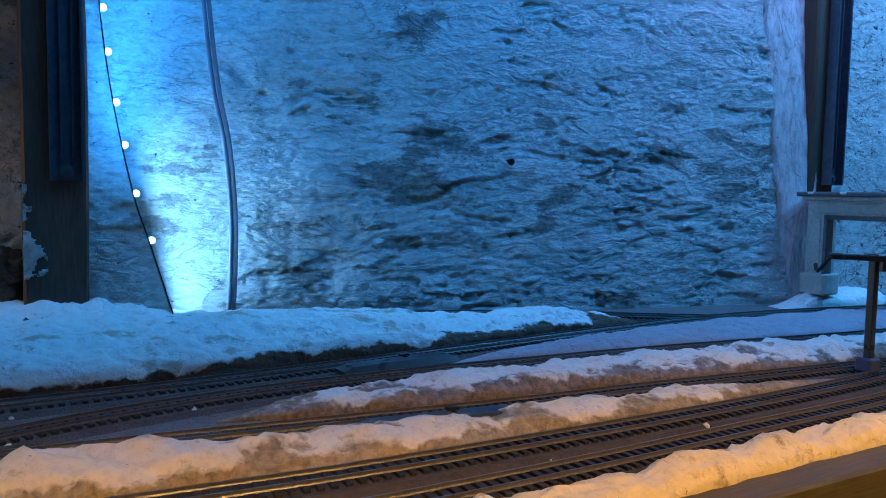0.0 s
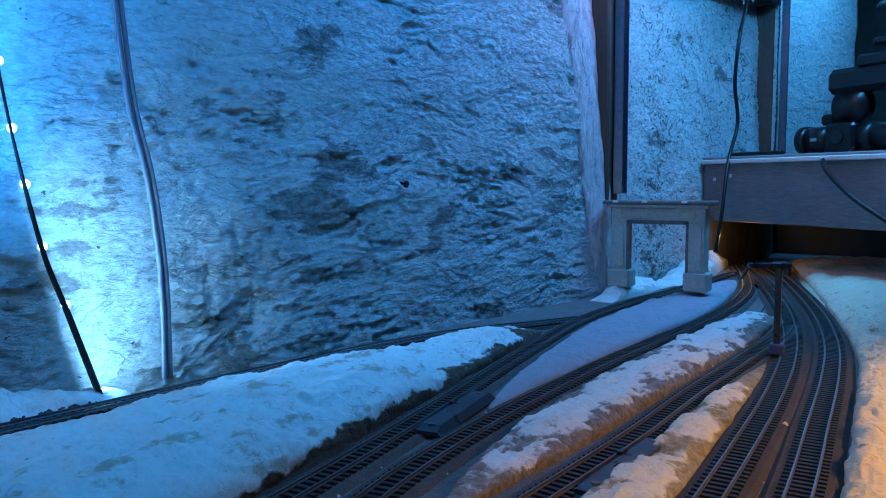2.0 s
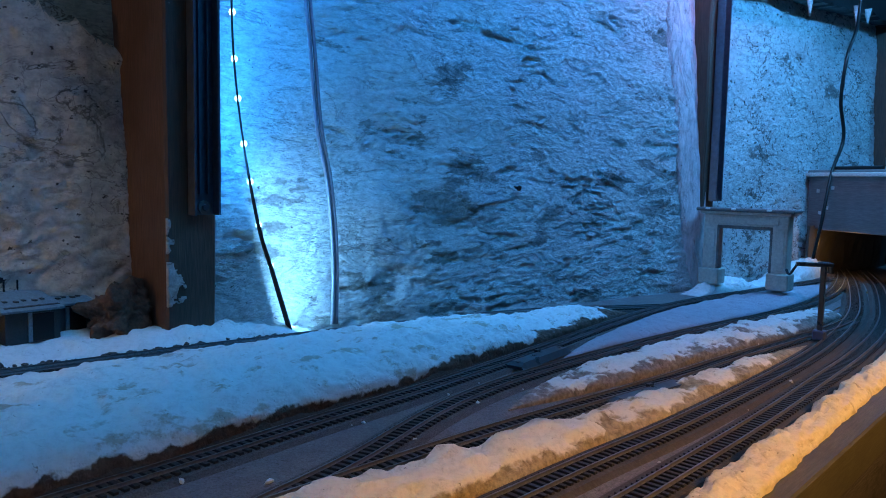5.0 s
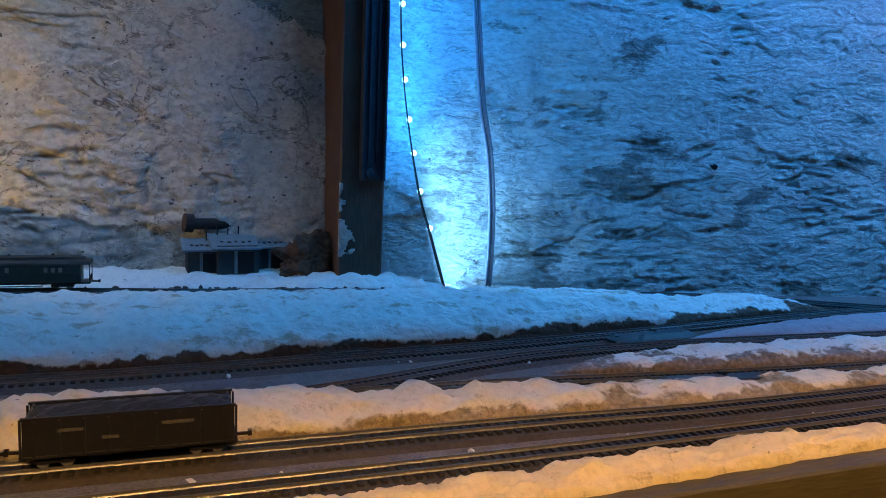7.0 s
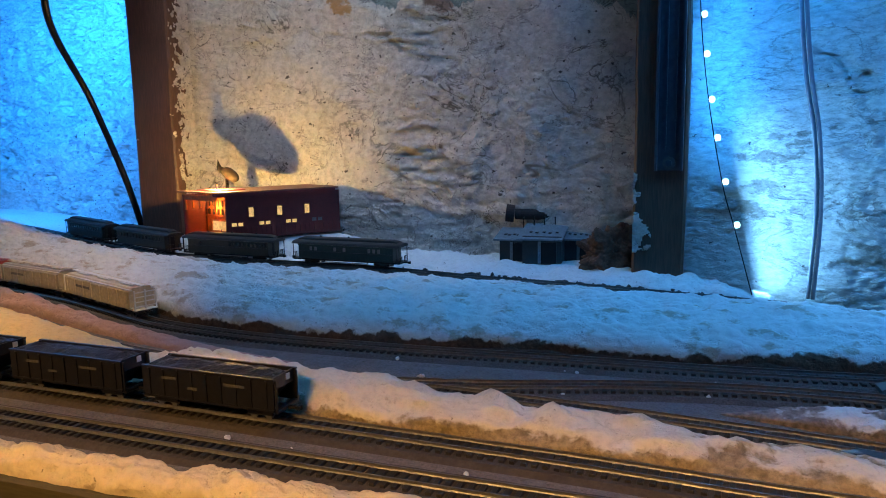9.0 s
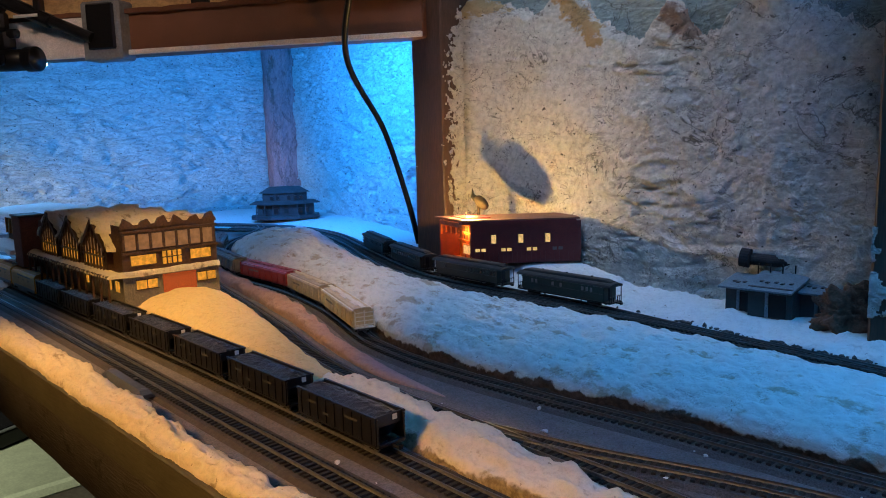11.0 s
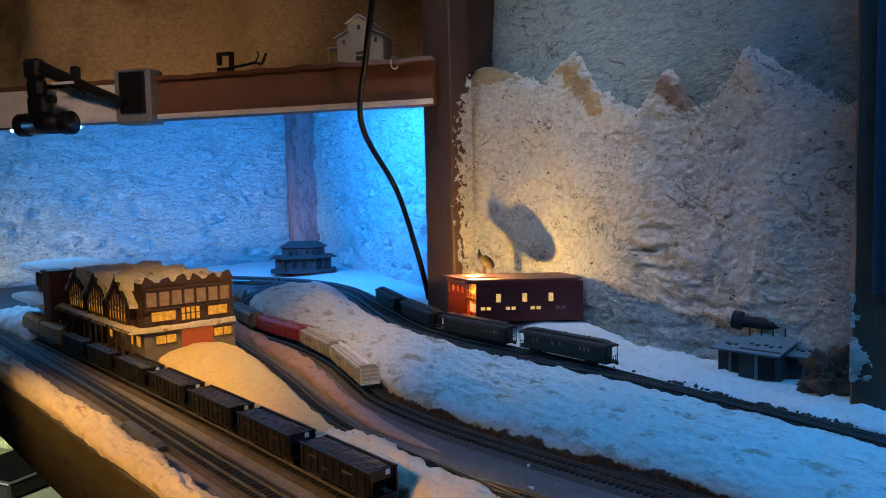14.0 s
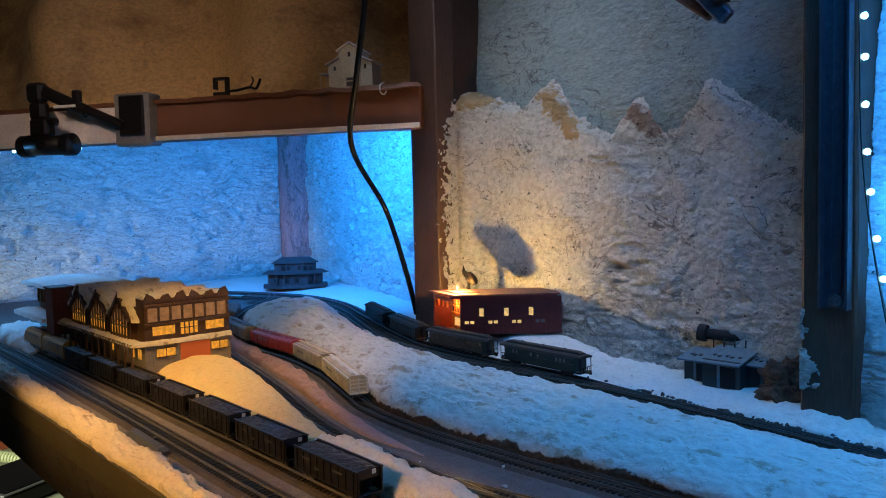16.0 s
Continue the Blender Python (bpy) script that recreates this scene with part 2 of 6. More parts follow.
# ochre sand tone, with the hill's amber light added into the colour
M_HILL = snow("ochre_amber_snow", (0.66, 0.50, 0.26), (0.40, 0.28, 0.14), 0.64)
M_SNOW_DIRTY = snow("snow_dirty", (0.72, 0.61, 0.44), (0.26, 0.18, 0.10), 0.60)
# white snow: amber light is put into its cream tone and golden flank
M_AMBERSNOW = snow("amber_lit_snow", (0.73, 0.66, 0.55), (0.34, 0.27, 0.18), 0.61, 0.0012, (0.42, 0.33, 0.21))
M_ROAD = surface("grey_road", (0.140, 0.128, 0.130), 0.85, 0.45, 900, 90, 0.6, depth=0.001, dirt_shade=(0.06, 0.05, 0.045), dirt_at=0.60)
M_EARTH = surface("brown_earth", (0.05, 0.034, 0.026), 0.9, 0.35, 400, 70, 0.8, depth=0.0015)
M_BALLAST = surface("dark_ballast", (0.080, 0.075, 0.075), 0.9, 0.6, 1100, 80, 0.9, depth=0.001)
M_DARKBED = surface("black_roadbed", (0.024, 0.021, 0.020), 0.9, 0.5, 900, 80, 0.9, depth=0.001)
M_TIE = surface("tie_plastic", (0.013, 0.011, 0.011), 0.62, 0.35, 900, 120, 0.3)
M_RAIL = surface("rail_metal", (0.17, 0.17, 0.18), 0.42, 0.25, 700, 90, 0.1, metal=0.65)
M_POST = surface("stained_wood", (0.080, 0.040, 0.026), 0.6, 0.4, 60, 30, 0.5, stretch=(14, 14, 1), dirt_shade=(0.55, 0.52, 0.48), dirt_at=0.70)
M_BEAM = surface("beam_wood", (0.18, 0.068, 0.034), 0.6, 0.35, 60, 25, 0.4, stretch=(14, 1, 14))
M_PALEWOOD = surface("pale_wood", (0.74, 0.66, 0.62), 0.7, 0.3, 60, 25, 0.4, stretch=(14, 1, 14))
M_GREYWOOD = surface("painted_board", (0.21, 0.19, 0.19), 0.55, 0.25, 80, 25, 0.3, stretch=(1, 1, 10), dirt_shade=(0.5, 0.5, 0.5), dirt_at=0.72)
M_FASCIA = surface("fascia_wood", (0.085, 0.074, 0.042), 0.65, 0.3, 70, 22, 0.4, stretch=(1, 12, 12))
M_ROUGHWOOD = surface("rough_wood", (0.085, 0.070, 0.058), 0.8, 0.45, 60, 22, 0.7, depth=0.002, stretch=(1, 12, 12), dirt_shade=(0.03, 0.025, 0.02), dirt_at=0.58)
M_CABLE = surface("grey_cable", (0.17, 0.20, 0.26), 0.4, 0.15, 300, 60, 0.05)
M_CHANNEL = surface("channel_steel", (0.12, 0.14, 0.175), 0.36, 0.2, 200, 40, 0.1, metal=0.7)
M_BLACK = surface("black_plastic", (0.009, 0.009, 0.010), 0.34, 0.3, 500, 60, 0.1, spec=0.35)
M_SLATEPLASTIC = surface("slate_plastic", (0.060, 0.066, 0.078), 0.4, 0.2, 400, 60, 0.1)
M_GREYPLASTIC = surface("grey_plastic", (0.20, 0.20, 0.21), 0.5, 0.2, 400, 60, 0.15)
M_ROOM = surface("dark_room_wall", (0.10, 0.085, 0.075), 0.9, 0.3, 40, 6, 0.2)
M_FLOOR = surface("room_floor", (0.16, 0.13, 0.10), 0.8, 0.3, 60, 8, 0.2)


# ---- helpers for meshes ----
def obj(name, bm, material, parent=None, label="", smooth=False):
    me = bpy.data.meshes.new(name)
    bm.to_mesh(me)
    bm.free()
    if smooth:
        me.polygons.foreach_set("use_smooth", [True] * len(me.polygons))
    me.materials.append(material)
    ob = new(name, me)
    if parent:
        ob.parent = parent
    if label:
        ob["label"] = label
    return ob


def part(name, bm, material, parent, label="", smooth=False):
    """One mesh under a thing or a part, given in the thing's own space."""
    return obj(name, bm, material, parent, label, smooth)


def thing(name, m, label, category, group=""):
    e = new(name)
    e.empty_display_size = 0.01
    e.matrix_world = m
    return tagged(e, label, category, group)


def box(bm, at, size, m=None, bevel=0.0):
    r = bmesh.ops.create_cube(bm, size=1.0)
    vs = r["verts"]
    bmesh.ops.scale(bm, vec=size, verts=vs)
    bmesh.ops.translate(bm, vec=at, verts=vs)
    if bevel:
        es = list({e for v in vs for e in v.link_edges})
        vs = list({v for f in bmesh.ops.bevel(bm, geom=es, offset=bevel, segments=1, affect="EDGES")["faces"] for v in f.verts})
    if m:
        bmesh.ops.transform(bm, matrix=m, verts=vs)
    return vs


def cyl(bm, a, b, r, r2=None, n=10):
    a, b = Vector(a), Vector(b)
    d = b - a
    vs = bmesh.ops.create_cone(bm, cap_ends=True, segments=n, radius1=r, radius2=r if r2 is None else r2, depth=d.length)["verts"]
    bmesh.ops.transform(bm, matrix=Matrix.Translation((a + b) / 2) @ d.to_track_quat("Z", "Y").to_matrix().to_4x4(), verts=vs)
    return vs


def cubes(*boxes, bevel=0.0):
    bm = bmesh.new()
    for at, size in boxes:
        box(bm, at, size, bevel=bevel)
    return bm


def smooth_line(pts, step):
    """Points about one step apart on a smooth line through pts."""
    p = [Vector(q) for q in pts]
    p = [2 * p[0] - p[1]] + p + [2 * p[-1] - p[-2]]
    dense = []
    for i in range(1, len(p) - 2):
        a, b, c, d = p[i - 1:i + 3]
        for k in range(40):
            u = k / 40
            dense.append(0.5 * (2 * b + (c - a) * u + (2 * a - 5 * b + 4 * c - d) * u * u + (3 * b - a - 3 * c + d) * u ** 3))
    dense.append(p[-2])
    out, need = [dense[0]], step
    for a, b in zip(dense, dense[1:]):
        seg = (b - a).length
        while seg >= need:
            a = a + (b - a) * (need / seg)
            out.append(a.copy())
            seg = (b - a).length
            need = step
        need -= seg
    return out


def sweep(bm, line, profile, closed=True):
    """Sweeps a profile of (side, up) points along a line that stays roughly level."""
    rings = []
    for i, p in enumerate(line):
        d = line[min(i + 1, len(line) - 1)] - line[max(i - 1, 0)]
        side = Vector((d.y, -d.x, 0)).normalized()
        rings.append([bm.verts.new(p + side * s + Vector((0, 0, u))) for s, u in profile])
    n = len(profile)
    for a, b in zip(rings, rings[1:]):
        for k in range(n if closed else n - 1):
            bm.faces.new((a[k], a[(k + 1) % n], b[(k + 1) % n], b[k]))
    if closed:
        bm.faces.new(rings[0][::-1])
        bm.faces.new(rings[-1])


def tube(bm, line, r, n=8):
    """A round cable along any line."""
    rings, up = [], Vector((0.3, -0.9, 0.2))
    for i, p in enumerate(line):
        d = (line[min(i + 1, len(line) - 1)] - line[max(i - 1, 0)]).normalized()
        a = d.cross(up).normalized()
        b = d.cross(a)
        rings.append([bm.verts.new(p + r * (math.cos(2 * math.pi * k / n) * a + math.sin(2 * math.pi * k / n) * b)) for k in range(n)])
    for a, b in zip(rings, rings[1:]):
        for k in range(n):
            bm.faces.new((a[k], a[(k + 1) % n], b[(k + 1) % n], b[k]))
    bm.faces.new(rings[0][::-1])
    bm.faces.new(rings[-1])


def fractal(x, y, z, octaves=4):
    return noise.fractal(Vector((x, y, z)), 0.9, 2.1, octaves)


def grid_mesh(rows, close=None):
    """A sheet from rows of points; close: an offset by which a back is added, so that it has thickness."""
    bm = bmesh.new()
    vs = [[bm.verts.new(p) for p in r] for r in rows]
    for a, b in zip(vs, vs[1:]):
        for i in range(len(a) - 1):
            bm.faces.new((a[i], a[i + 1], b[i + 1], b[i]))
    if close:
        off = Vector(close)
        rim = vs[0] + [r[-1] for r in vs[1:]] + vs[-1][-2::-1] + [r[0] for r in vs[-2:0:-1]]
        back = [bm.verts.new(v.co + off) for v in rim]
        for i in range(len(rim)):
            j = (i + 1) % len(rim)
            bm.faces.new((rim[j], rim[i], back[i], back[j]))
        bm.faces.new(back)
    return bm


def flakes(s, z, wide, tall, seed):
    """Trowel flakes: plates that swell towards their lower edge and break off there."""
    p = Vector((s / wide, z / tall, seed))
    c = noise.voronoi(p)[1][0]
    return 0.55 * (c.y - p.y) + 0.7 * noise.cell(c * 7.3) - 0.35


def lumps(s, z, size, seed):
    """Rounded lumps with sharp creases between them, from -1 to about 0.5."""
    return 0.5 - 1.5 * min(1.0, noise.voronoi(Vector((s / size, z / size, seed)))[0][0]) ** 1.6


def crags(s, z, seed):
    """The height of hand-modelled plaster rock: swells, lumps, pits and long, nearly level cracks."""
    wx, wz = 0.016 * fractal(s * 22, z * 22, seed + 1, 4), 0.012 * fractal(s * 22, z * 26, seed + 2, 4)
    calm = min(1.0, 0.20 + max(0.0, math.hypot(s - 0.15, 0.9 * (z - 0.11)) - 0.05) / 0.24)
    cover = calm * min(1.0, max(0.15, 0.55 + 1.5 * fractal(s * 5, z * 6, seed + 3, 3)))
    h = 0.75 * fractal(s * 8, z * 9, seed, 4) + 0.20 * calm * fractal(s * 120, z * 130, seed + 5, 4)
    h += 0.28 * cover * (noise.ridged_multi_fractal(Vector(((s + wx) * 30, (z + wz) * 27, seed)), 0.85, 2.2, 5, 1.0, 2.0) - 1.0)
    h += 0.14 * cover * lumps(s + wx, z + wz, 0.024, seed + 4)
    h += 0.16 * max(0.10, 0.3 + 1.6 * fractal(s * 7 + 2, z * 9, seed + 12, 3)) * flakes(s + 1.3 * wx, z + 0.7 * wz + 0.10 * s, 0.060, 0.0075, seed + 10)
    cell = Vector(((s + wx) / 0.021, (z + wz) / 0.017, seed + 9))
    near, spots = noise.voronoi(cell)[:2]
    if noise.cell(spots[0] * 5.1) > 0.15:
        h -= 0.8 * max(0.0, 1 - near[0] / 0.15)
    crack = abs(fractal(s * 5 + 3, (z + 0.12 * s) * 24, seed + 6, 3))
    h -= 0.75 * max(0.0, 1 - crack / 0.030) * min(1.0, max(0.0, 0.15 + 2.0 * fractal(s * 9, z * 5, seed + 8, 3)))
    return h


def plaster_sheet(name, a, b, z0, z1, lean, step, amp, material, label, seed=0, top=None, torn=0.0, plate=(0.030, 0.0095)):
    """A trowelled plaster wall from a to b (x, y at its foot), leaning back by lean per metre, rough by amp metres."""
    a, b = Vector((*a, 0)), Vector((*b, 0))
    run = (b - a).length
    along = (b - a) / run
    out = Vector((along.y, -along.x, 0))
    n, k = max(2, int(run / step)), max(2, int((z1 - z0) / step))
    rows = []
    for j in range(k + 1):
        row = []
        for i in range(n + 1):
            s = run * i / n
            zt = top(s) if top else z1
            z = z0 + (zt - z0) * j / k
            p = a + along * s
            if top:
                h = crags(s, z, seed) + 1.9 * max(0.0, (0.100 - s) / 0.050) ** 1.5
                edge = -0.016 * max(0.0, (z - zt + 0.012) / 0.012) ** 2
                row.append(p + out * (amp * h + edge) - out * lean * z + Vector((0, 0, z)))
                continue
            h = 0.45 * fractal(s * 9, z * 15, seed, 3) + 0.16 * fractal(s * 150, z * 210, seed + 7, 3)
            if torn:
                wx, wz = 0.020 * fractal(s * 26, z * 40, seed + 11, 4), 0.0085 * fractal(s * 24, z * 50, seed + 13, 4)
                cover = min(1.0, max(0.0, 0.22 + 2.0 * fractal(s * 12, z * 20, seed + 21, 4)))
                h += torn * cover * (flakes(s + wx, z + wz, plate[0], plate[1], seed) + 0.55 * flakes(s + 1.4 * wx, z + 1.4 * wz, plate[0] * 0.42, plate[1] * 0.45, seed + 31))
                h += 0.20 * cover * abs(fractal((s + wx) * 44, (z + wz) * 96, seed + 5, 3))
            else:
                h += 0.12 * abs(fractal(s * 44, z * 96, seed + 5, 4))
            row.append(p + out * amp * h - out * lean * z + Vector((0, 0, z)))
        rows.append(row)
    ob = obj(name, grid_mesh(rows, close=-out * 0.06), material, smooth=True)
    return tagged(ob, label, "wall", kind="structure")


# ---- walls, posts and beams ----
plaster_sheet("wall_north", (0.066, 0.6150), (0.700, 0.478), -0.03, 0.48, 0.08, 0.0015, 0.010, M_WALL, "rough white trowelled plaster wall bay lit blue", 1, torn=0.26, plate=(0.034, 0.0105))
plaster_sheet("wall_north_east", (0.730, 0.500), (1.229, 0.394), -0.03, 0.48, 0.05, 0.0028, 0.008, M_BAY, "rough plaster wall bay behind the small mantelpiece", 3, torn=0.16, plate=(0.022, 0.009))
plaster_sheet("wall_east_end", (1.259, 0.404), (1.75, 0.30), -0.03, 0.75, 0.0, 0.008, 0.006, M_WALL_SMOOTH, "plaster wall bay behind the upper shelf", 4)
plaster_sheet("wall_north_west", (-0.555, 0.772), (0.035, 0.672), 0.20, 0.75, 0.05, 0.004, 0.005, M_SKYWALL, "grey plaster wall painted as dull sky", 5)




def ridge(s):
    """The mountains' outline over the wall bay, by metres from its left end."""
    s -= 0.027
    peaks = ((0.02, 0.344, 0.0, 0.30), (0.179, 0.346, 0.62, 1.20), (0.205, 0.306, 2.0, 0.58), (0.327, 0.304, 1.15, 1.10), (0.428, 0.306, 0.86, 0.66), (0.465, 0.270, 2.0, 0.42))
    z = max(h - (left * (c - s) if s < c else right * (s - c)) for c, h, left, right in peaks)
    return max(0.228, z) + 0.007 * fractal(s * 55, 3.0, 1.0, 5) + 0.009 * abs(fractal(s * 190, 5.0, 1.0, 4))


plaster_sheet("mountain_relief", (-0.556, 0.756), (0.035, 0.658), -0.03, 0.40, 0.05, 0.0016, 0.0105, M_HILLWALL, "white plaster mountain range modelled on the wall", 6, top=ridge)
plaster_sheet("wall_west_back", (-1.50, 1.075), (-0.56, 0.79), -0.03, 0.50, 0.0, 0.004, 0.010, M_WALL_SMOOTH, "smooth plaster wall under the upper shelf lit blue", 8, torn=0.85, plate=(0.034, 0.011))
plaster_sheet("wall_west_end", (-1.62, -0.3), (-1.50, 1.06), -0.03, 0.50, 0.0, 0.005, 0.010, M_WALL_SMOOTH, "plaster end wall under the upper shelf lit blue", 9, torn=0.85)
tagged(obj("wall_west_pilaster", grid_mesh([[Vector((-1.50 + 0.085 * (i / 8) + 0.004 * fractal(i, z * 30, 0), 1.005 + 0.012 * abs(i / 4 - 1) + 0.004 * fractal(i * 0.7, z * 25, 5), z)) for i in range(9)] for z in [k * 0.02 for k in range(38)]], (0, 0.06, 0)), M_PILASTER, smooth=True), "plastered corner post on the blue wall", "post", kind="structure")

tagged(obj("wall_upper", grid_mesh([[Vector((0.066, 0.655, z)), Vector((0.70, 0.520, z)), Vector((1.14, 0.44, z))] for z in (0.47, 0.80)], (0, 0.05, 0)), M_WALL_SMOOTH), "plain plaster wall above the bays", "wall", kind="structure")

rows = []
for k in range(61):
    z = -0.03 + 0.51 * k / 60
    left = 0.672 - 0.060 * z
    rows.append([Vector((left + (0.700 - left) * i / 14 + 0.0015 * fractal(z * 40, i * 0.4, 3), 0.490 + 0.075 * z - 0.20 * (left - 0.655) - 0.0095 * (i / 14) - 0.0085 * math.sin(math.pi * min(1.0, 0.08 + i / 9) / 2) + 0.0022 * fractal(i * 0.35, z * 30, 8, 4), z)) for i in range(15)])
tagged(obj("wall_corner_column", grid_mesh(rows, (0, 0.05, 0)), M_COLUMN, smooth=True), "smooth pinkish plaster column beside the wooden post", "column", kind="structure")

# the dark room on the viewer's side
tagged(obj("room_floor", cubes(((-0.2, 0.0, -0.97), (5.0, 5.0, 0.04))), M_FLOOR), "dark room floor below the layout", "floor", kind="structure")
for nm, at, size in (("wall_room_south", (-0.2, -2.5, 0.3), (5.0, 0.06, 2.5)), ("wall_room_west", (-2.7, 0.0, 0.3), (0.06, 5.0, 2.5)), ("wall_room_east", (2.3, 0.0, 0.3), (0.06, 5.0, 2.5)), ("wall_room_north", (-0.2, 1.30, 0.3), (5.0, 0.06, 2.5))):
    tagged(obj(nm, cubes((at, size)), M_ROOM), "dim brown wall of the room", "wall", kind="structure")
tagged(obj("ceiling", cubes(((-0.2, -0.6, 1.58), (5.0, 3.8, 0.05))), M_ROOM), "dark room ceiling", "ceiling", kind="structure")
tagged(obj("soffit", cubes(((-0.2, 0.85, 0.80), (5.0, 0.95, 0.04))), M_ROOM), "dark boards above the wall bays", "ceiling", kind="structure")


def wall_post(x0, x1, y, depth, label, lean=0.0, z1=0.78):
    bm = bmesh.new()
    box(bm, ((x0 + x1) / 2, y + depth / 2, (z1 - 0.03) / 2), (x1 - x0, depth, z1 + 0.03), bevel=0.002)
    bmesh.ops.subdivide_edges(bm, edges=[e for e in bm.edges if abs(e.verts[0].co.z - e.verts[1].co.z) > 0.3], cuts=30)
    for v in bm.verts:
        v.co.x += 0.0012 * fractal(v.co.z * 14, v.co.x * 9, 2) + lean * v.co.z
        v.co.y += 0.0012 * fractal(v.co.z * 11, v.co.x * 9, 7)
    return tagged(obj("wooden_post", bm, M_POST), label, "post", "wall posts")


wall_post(0.028, 0.070, 0.604, 0.09, "dark brown wooden wall post with flaking plaster splashes")
wall_post(0.692, 0.728, 0.478, 0.08, "dark brown wooden wall post behind the small mantelpiece")
wall_post(-0.562, -0.505, 0.690, 0.036, "reddish brown wooden post joined by the shelf beam")
# added block, stops blue light leaking through the gap behind the post
box_bm = bmesh.new()
box(box_bm, (-0.5395, 0.766, 0.375), (0.044, 0.078, 0.81))
tagged(obj("post_gap_filler", box_bm, M_POST), "added brown filler block behind the reddish post", "post", kind="structure")
wall_post(1.224, 1.270, 0.385, 0.08, "dark brown wooden post above the end shelf")


def steel_channel(x, y, z0, w):
    t = thing("shelf_standard", pose(x, y, z0), "dark steel channel with rolled edges, screwed to the post", "shelf standard", "shelf standards")
    h = 0.78 - z0
    part("web", cubes(((0, 0.0, h / 2), (w, 0.002, h))), M_CHANNEL, t)
    for s in (-1, 1):
        part("flange", cubes(((s * w / 2, -0.004, h / 2), (0.0018, 0.010, h))), M_CHANNEL, t)
    part("inner_rib", cubes(((-w * 0.16, -0.0022, h / 2 + 0.008), (0.0012, 0.0030, h - 0.016))), M_CHANNEL, t)
    part("inner_rib", cubes(((w * 0.20, -0.0022, h / 2 + 0.008), (0.0012, 0.0030, h - 0.016))), M_CHANNEL, t)
    bm = bmesh.new()
    cyl(bm, (0, -0.0015, 0.006), (0, -0.004, 0.006), 0.0050, n=20)
    part("washer", bm, M_RAIL, t, "pale steel washer")
    bm = bmesh.new()
    cyl(bm, (0, -0.004, 0.006), (0, -0.0065, 0.006), 0.0026, n=6)
    part("screw", bm, M_CHANNEL, t)


steel_channel(0.0565, 0.6015, 0.100, 0.020)
steel_channel(0.716, 0.4755, 0.110, 0.018)
steel_channel(1.272, 0.380, 0.15, 0.018)

# ---- the table ----
bm = bmesh.new()
box(bm, (-0.15, 0.62, -0.016), (2.9, 0.86, 0.022))
tagged(obj("table_top", bm, M_ROAD), "grey-brown painted layout table top", "table top", kind="structure")
bm = bmesh.new()
box(bm, (-0.15, 0.182, -0.0165), (2.9, 0.019, 0.0250), bevel=0.0012)
tagged(obj("table_fascia", bm, M_FASCIA), "ochre-lit plain wooden board along the table's edge", "fascia", kind="structure")
bm = bmesh.new()
box(bm, (-0.15, 0.1835, -0.0525), (2.9, 0.014, 0.0465), bevel=0.0015)
bmesh.ops.subdivide_edges(bm, edges=[e for e in bm.edges if abs(e.verts[0].co.x - e.verts[1].co.x) > 1], cuts=150)
for v in bm.verts:
    v.co.z += (0.0016 if v.co.z < -0.06 else 0.0) * fractal(v.co.x * 30, 2.0, 4.0, 4)
    v.co.y += 0.0006 * fractal(v.co.x * 25, v.co.z * 90, 4.0, 3)
tagged(obj("table_frame", bm, M_ROUGHWOOD), "rough grey-brown frame board under the table's edge", "fascia", kind="structure")


# ---- railway track ----
GAUGE = 0.009
RAIL = [(-0.0007, 0.0), (0.0007, 0.0), (0.0003, 0.0006), (0.0004, 0.0018), (-0.0004, 0.0018), (-0.0003, 0.0006)]
tie_bm = bmesh.new()
box(tie_bm, (0, 0, 0), (0.0025, 0.0180, 0.0016), bevel=0.0002)
TIE = bpy.data.meshes.new("tie")
tie_bm.to_mesh(TIE)
tie_bm.free()
TIE.materials.append(M_TIE)


def railway(label, pts, single=None, bed=M_BALLAST, width=0.0150):
    """A model railway track through pts (x, y, z); ties between the x values of single are pieces of their own."""
    t = thing("railway_track", pose(0, 0, 0), label, "railway track", "tracks")
    line = smooth_line(pts, 0.0048)
    bm = bmesh.new()
    sweep(bm, line[::3] + [line[-1]], [(-width, -0.0052), (width, -0.0052), (width * 0.80, -0.0030), (-width * 0.80, -0.0030)])
    part("roadbed", bm, bed, t)
    for s in (-1, 1):
        bm = bmesh.new()
        fine = []
        for i, p in enumerate(line):
            d = line[min(i + 1, len(line) - 1)] - line[max(i - 1, 0)]
            fine.append(p + Vector((d.y, -d.x, 0)).normalized() * (s * (GAUGE / 2 + 0.0004)) + Vector((0, 0, -0.0018)))
        sweep(bm, fine, RAIL)
        part("rail", bm, M_RAIL, t)
    rest = bmesh.new()
    for i, p in enumerate(line):
        d = line[min(i + 1, len(line) - 1)] - line[max(i - 1, 0)]
        yaw = math.degrees(math.atan2(d.y, d.x)) + random.uniform(-1.2, 1.2)
        m = pose(p.x, p.y, p.z - 0.0025, 0, 0, yaw)
        if single and single[0] < p.x < single[1]:
            o = new("tie", TIE)
            o.parent = t
            o.matrix_local = m
        else:
            box(rest, (0, 0, 0), (0.0025, 0.0180, 0.0016), m)
    if rest.verts:
        tagged(part("tie_row", rest, M_TIE, t), kind="stuff")
    else:
        rest.free()
    return t


def level(*pts):
    return [(x, y, 0.0) for x, y in pts]


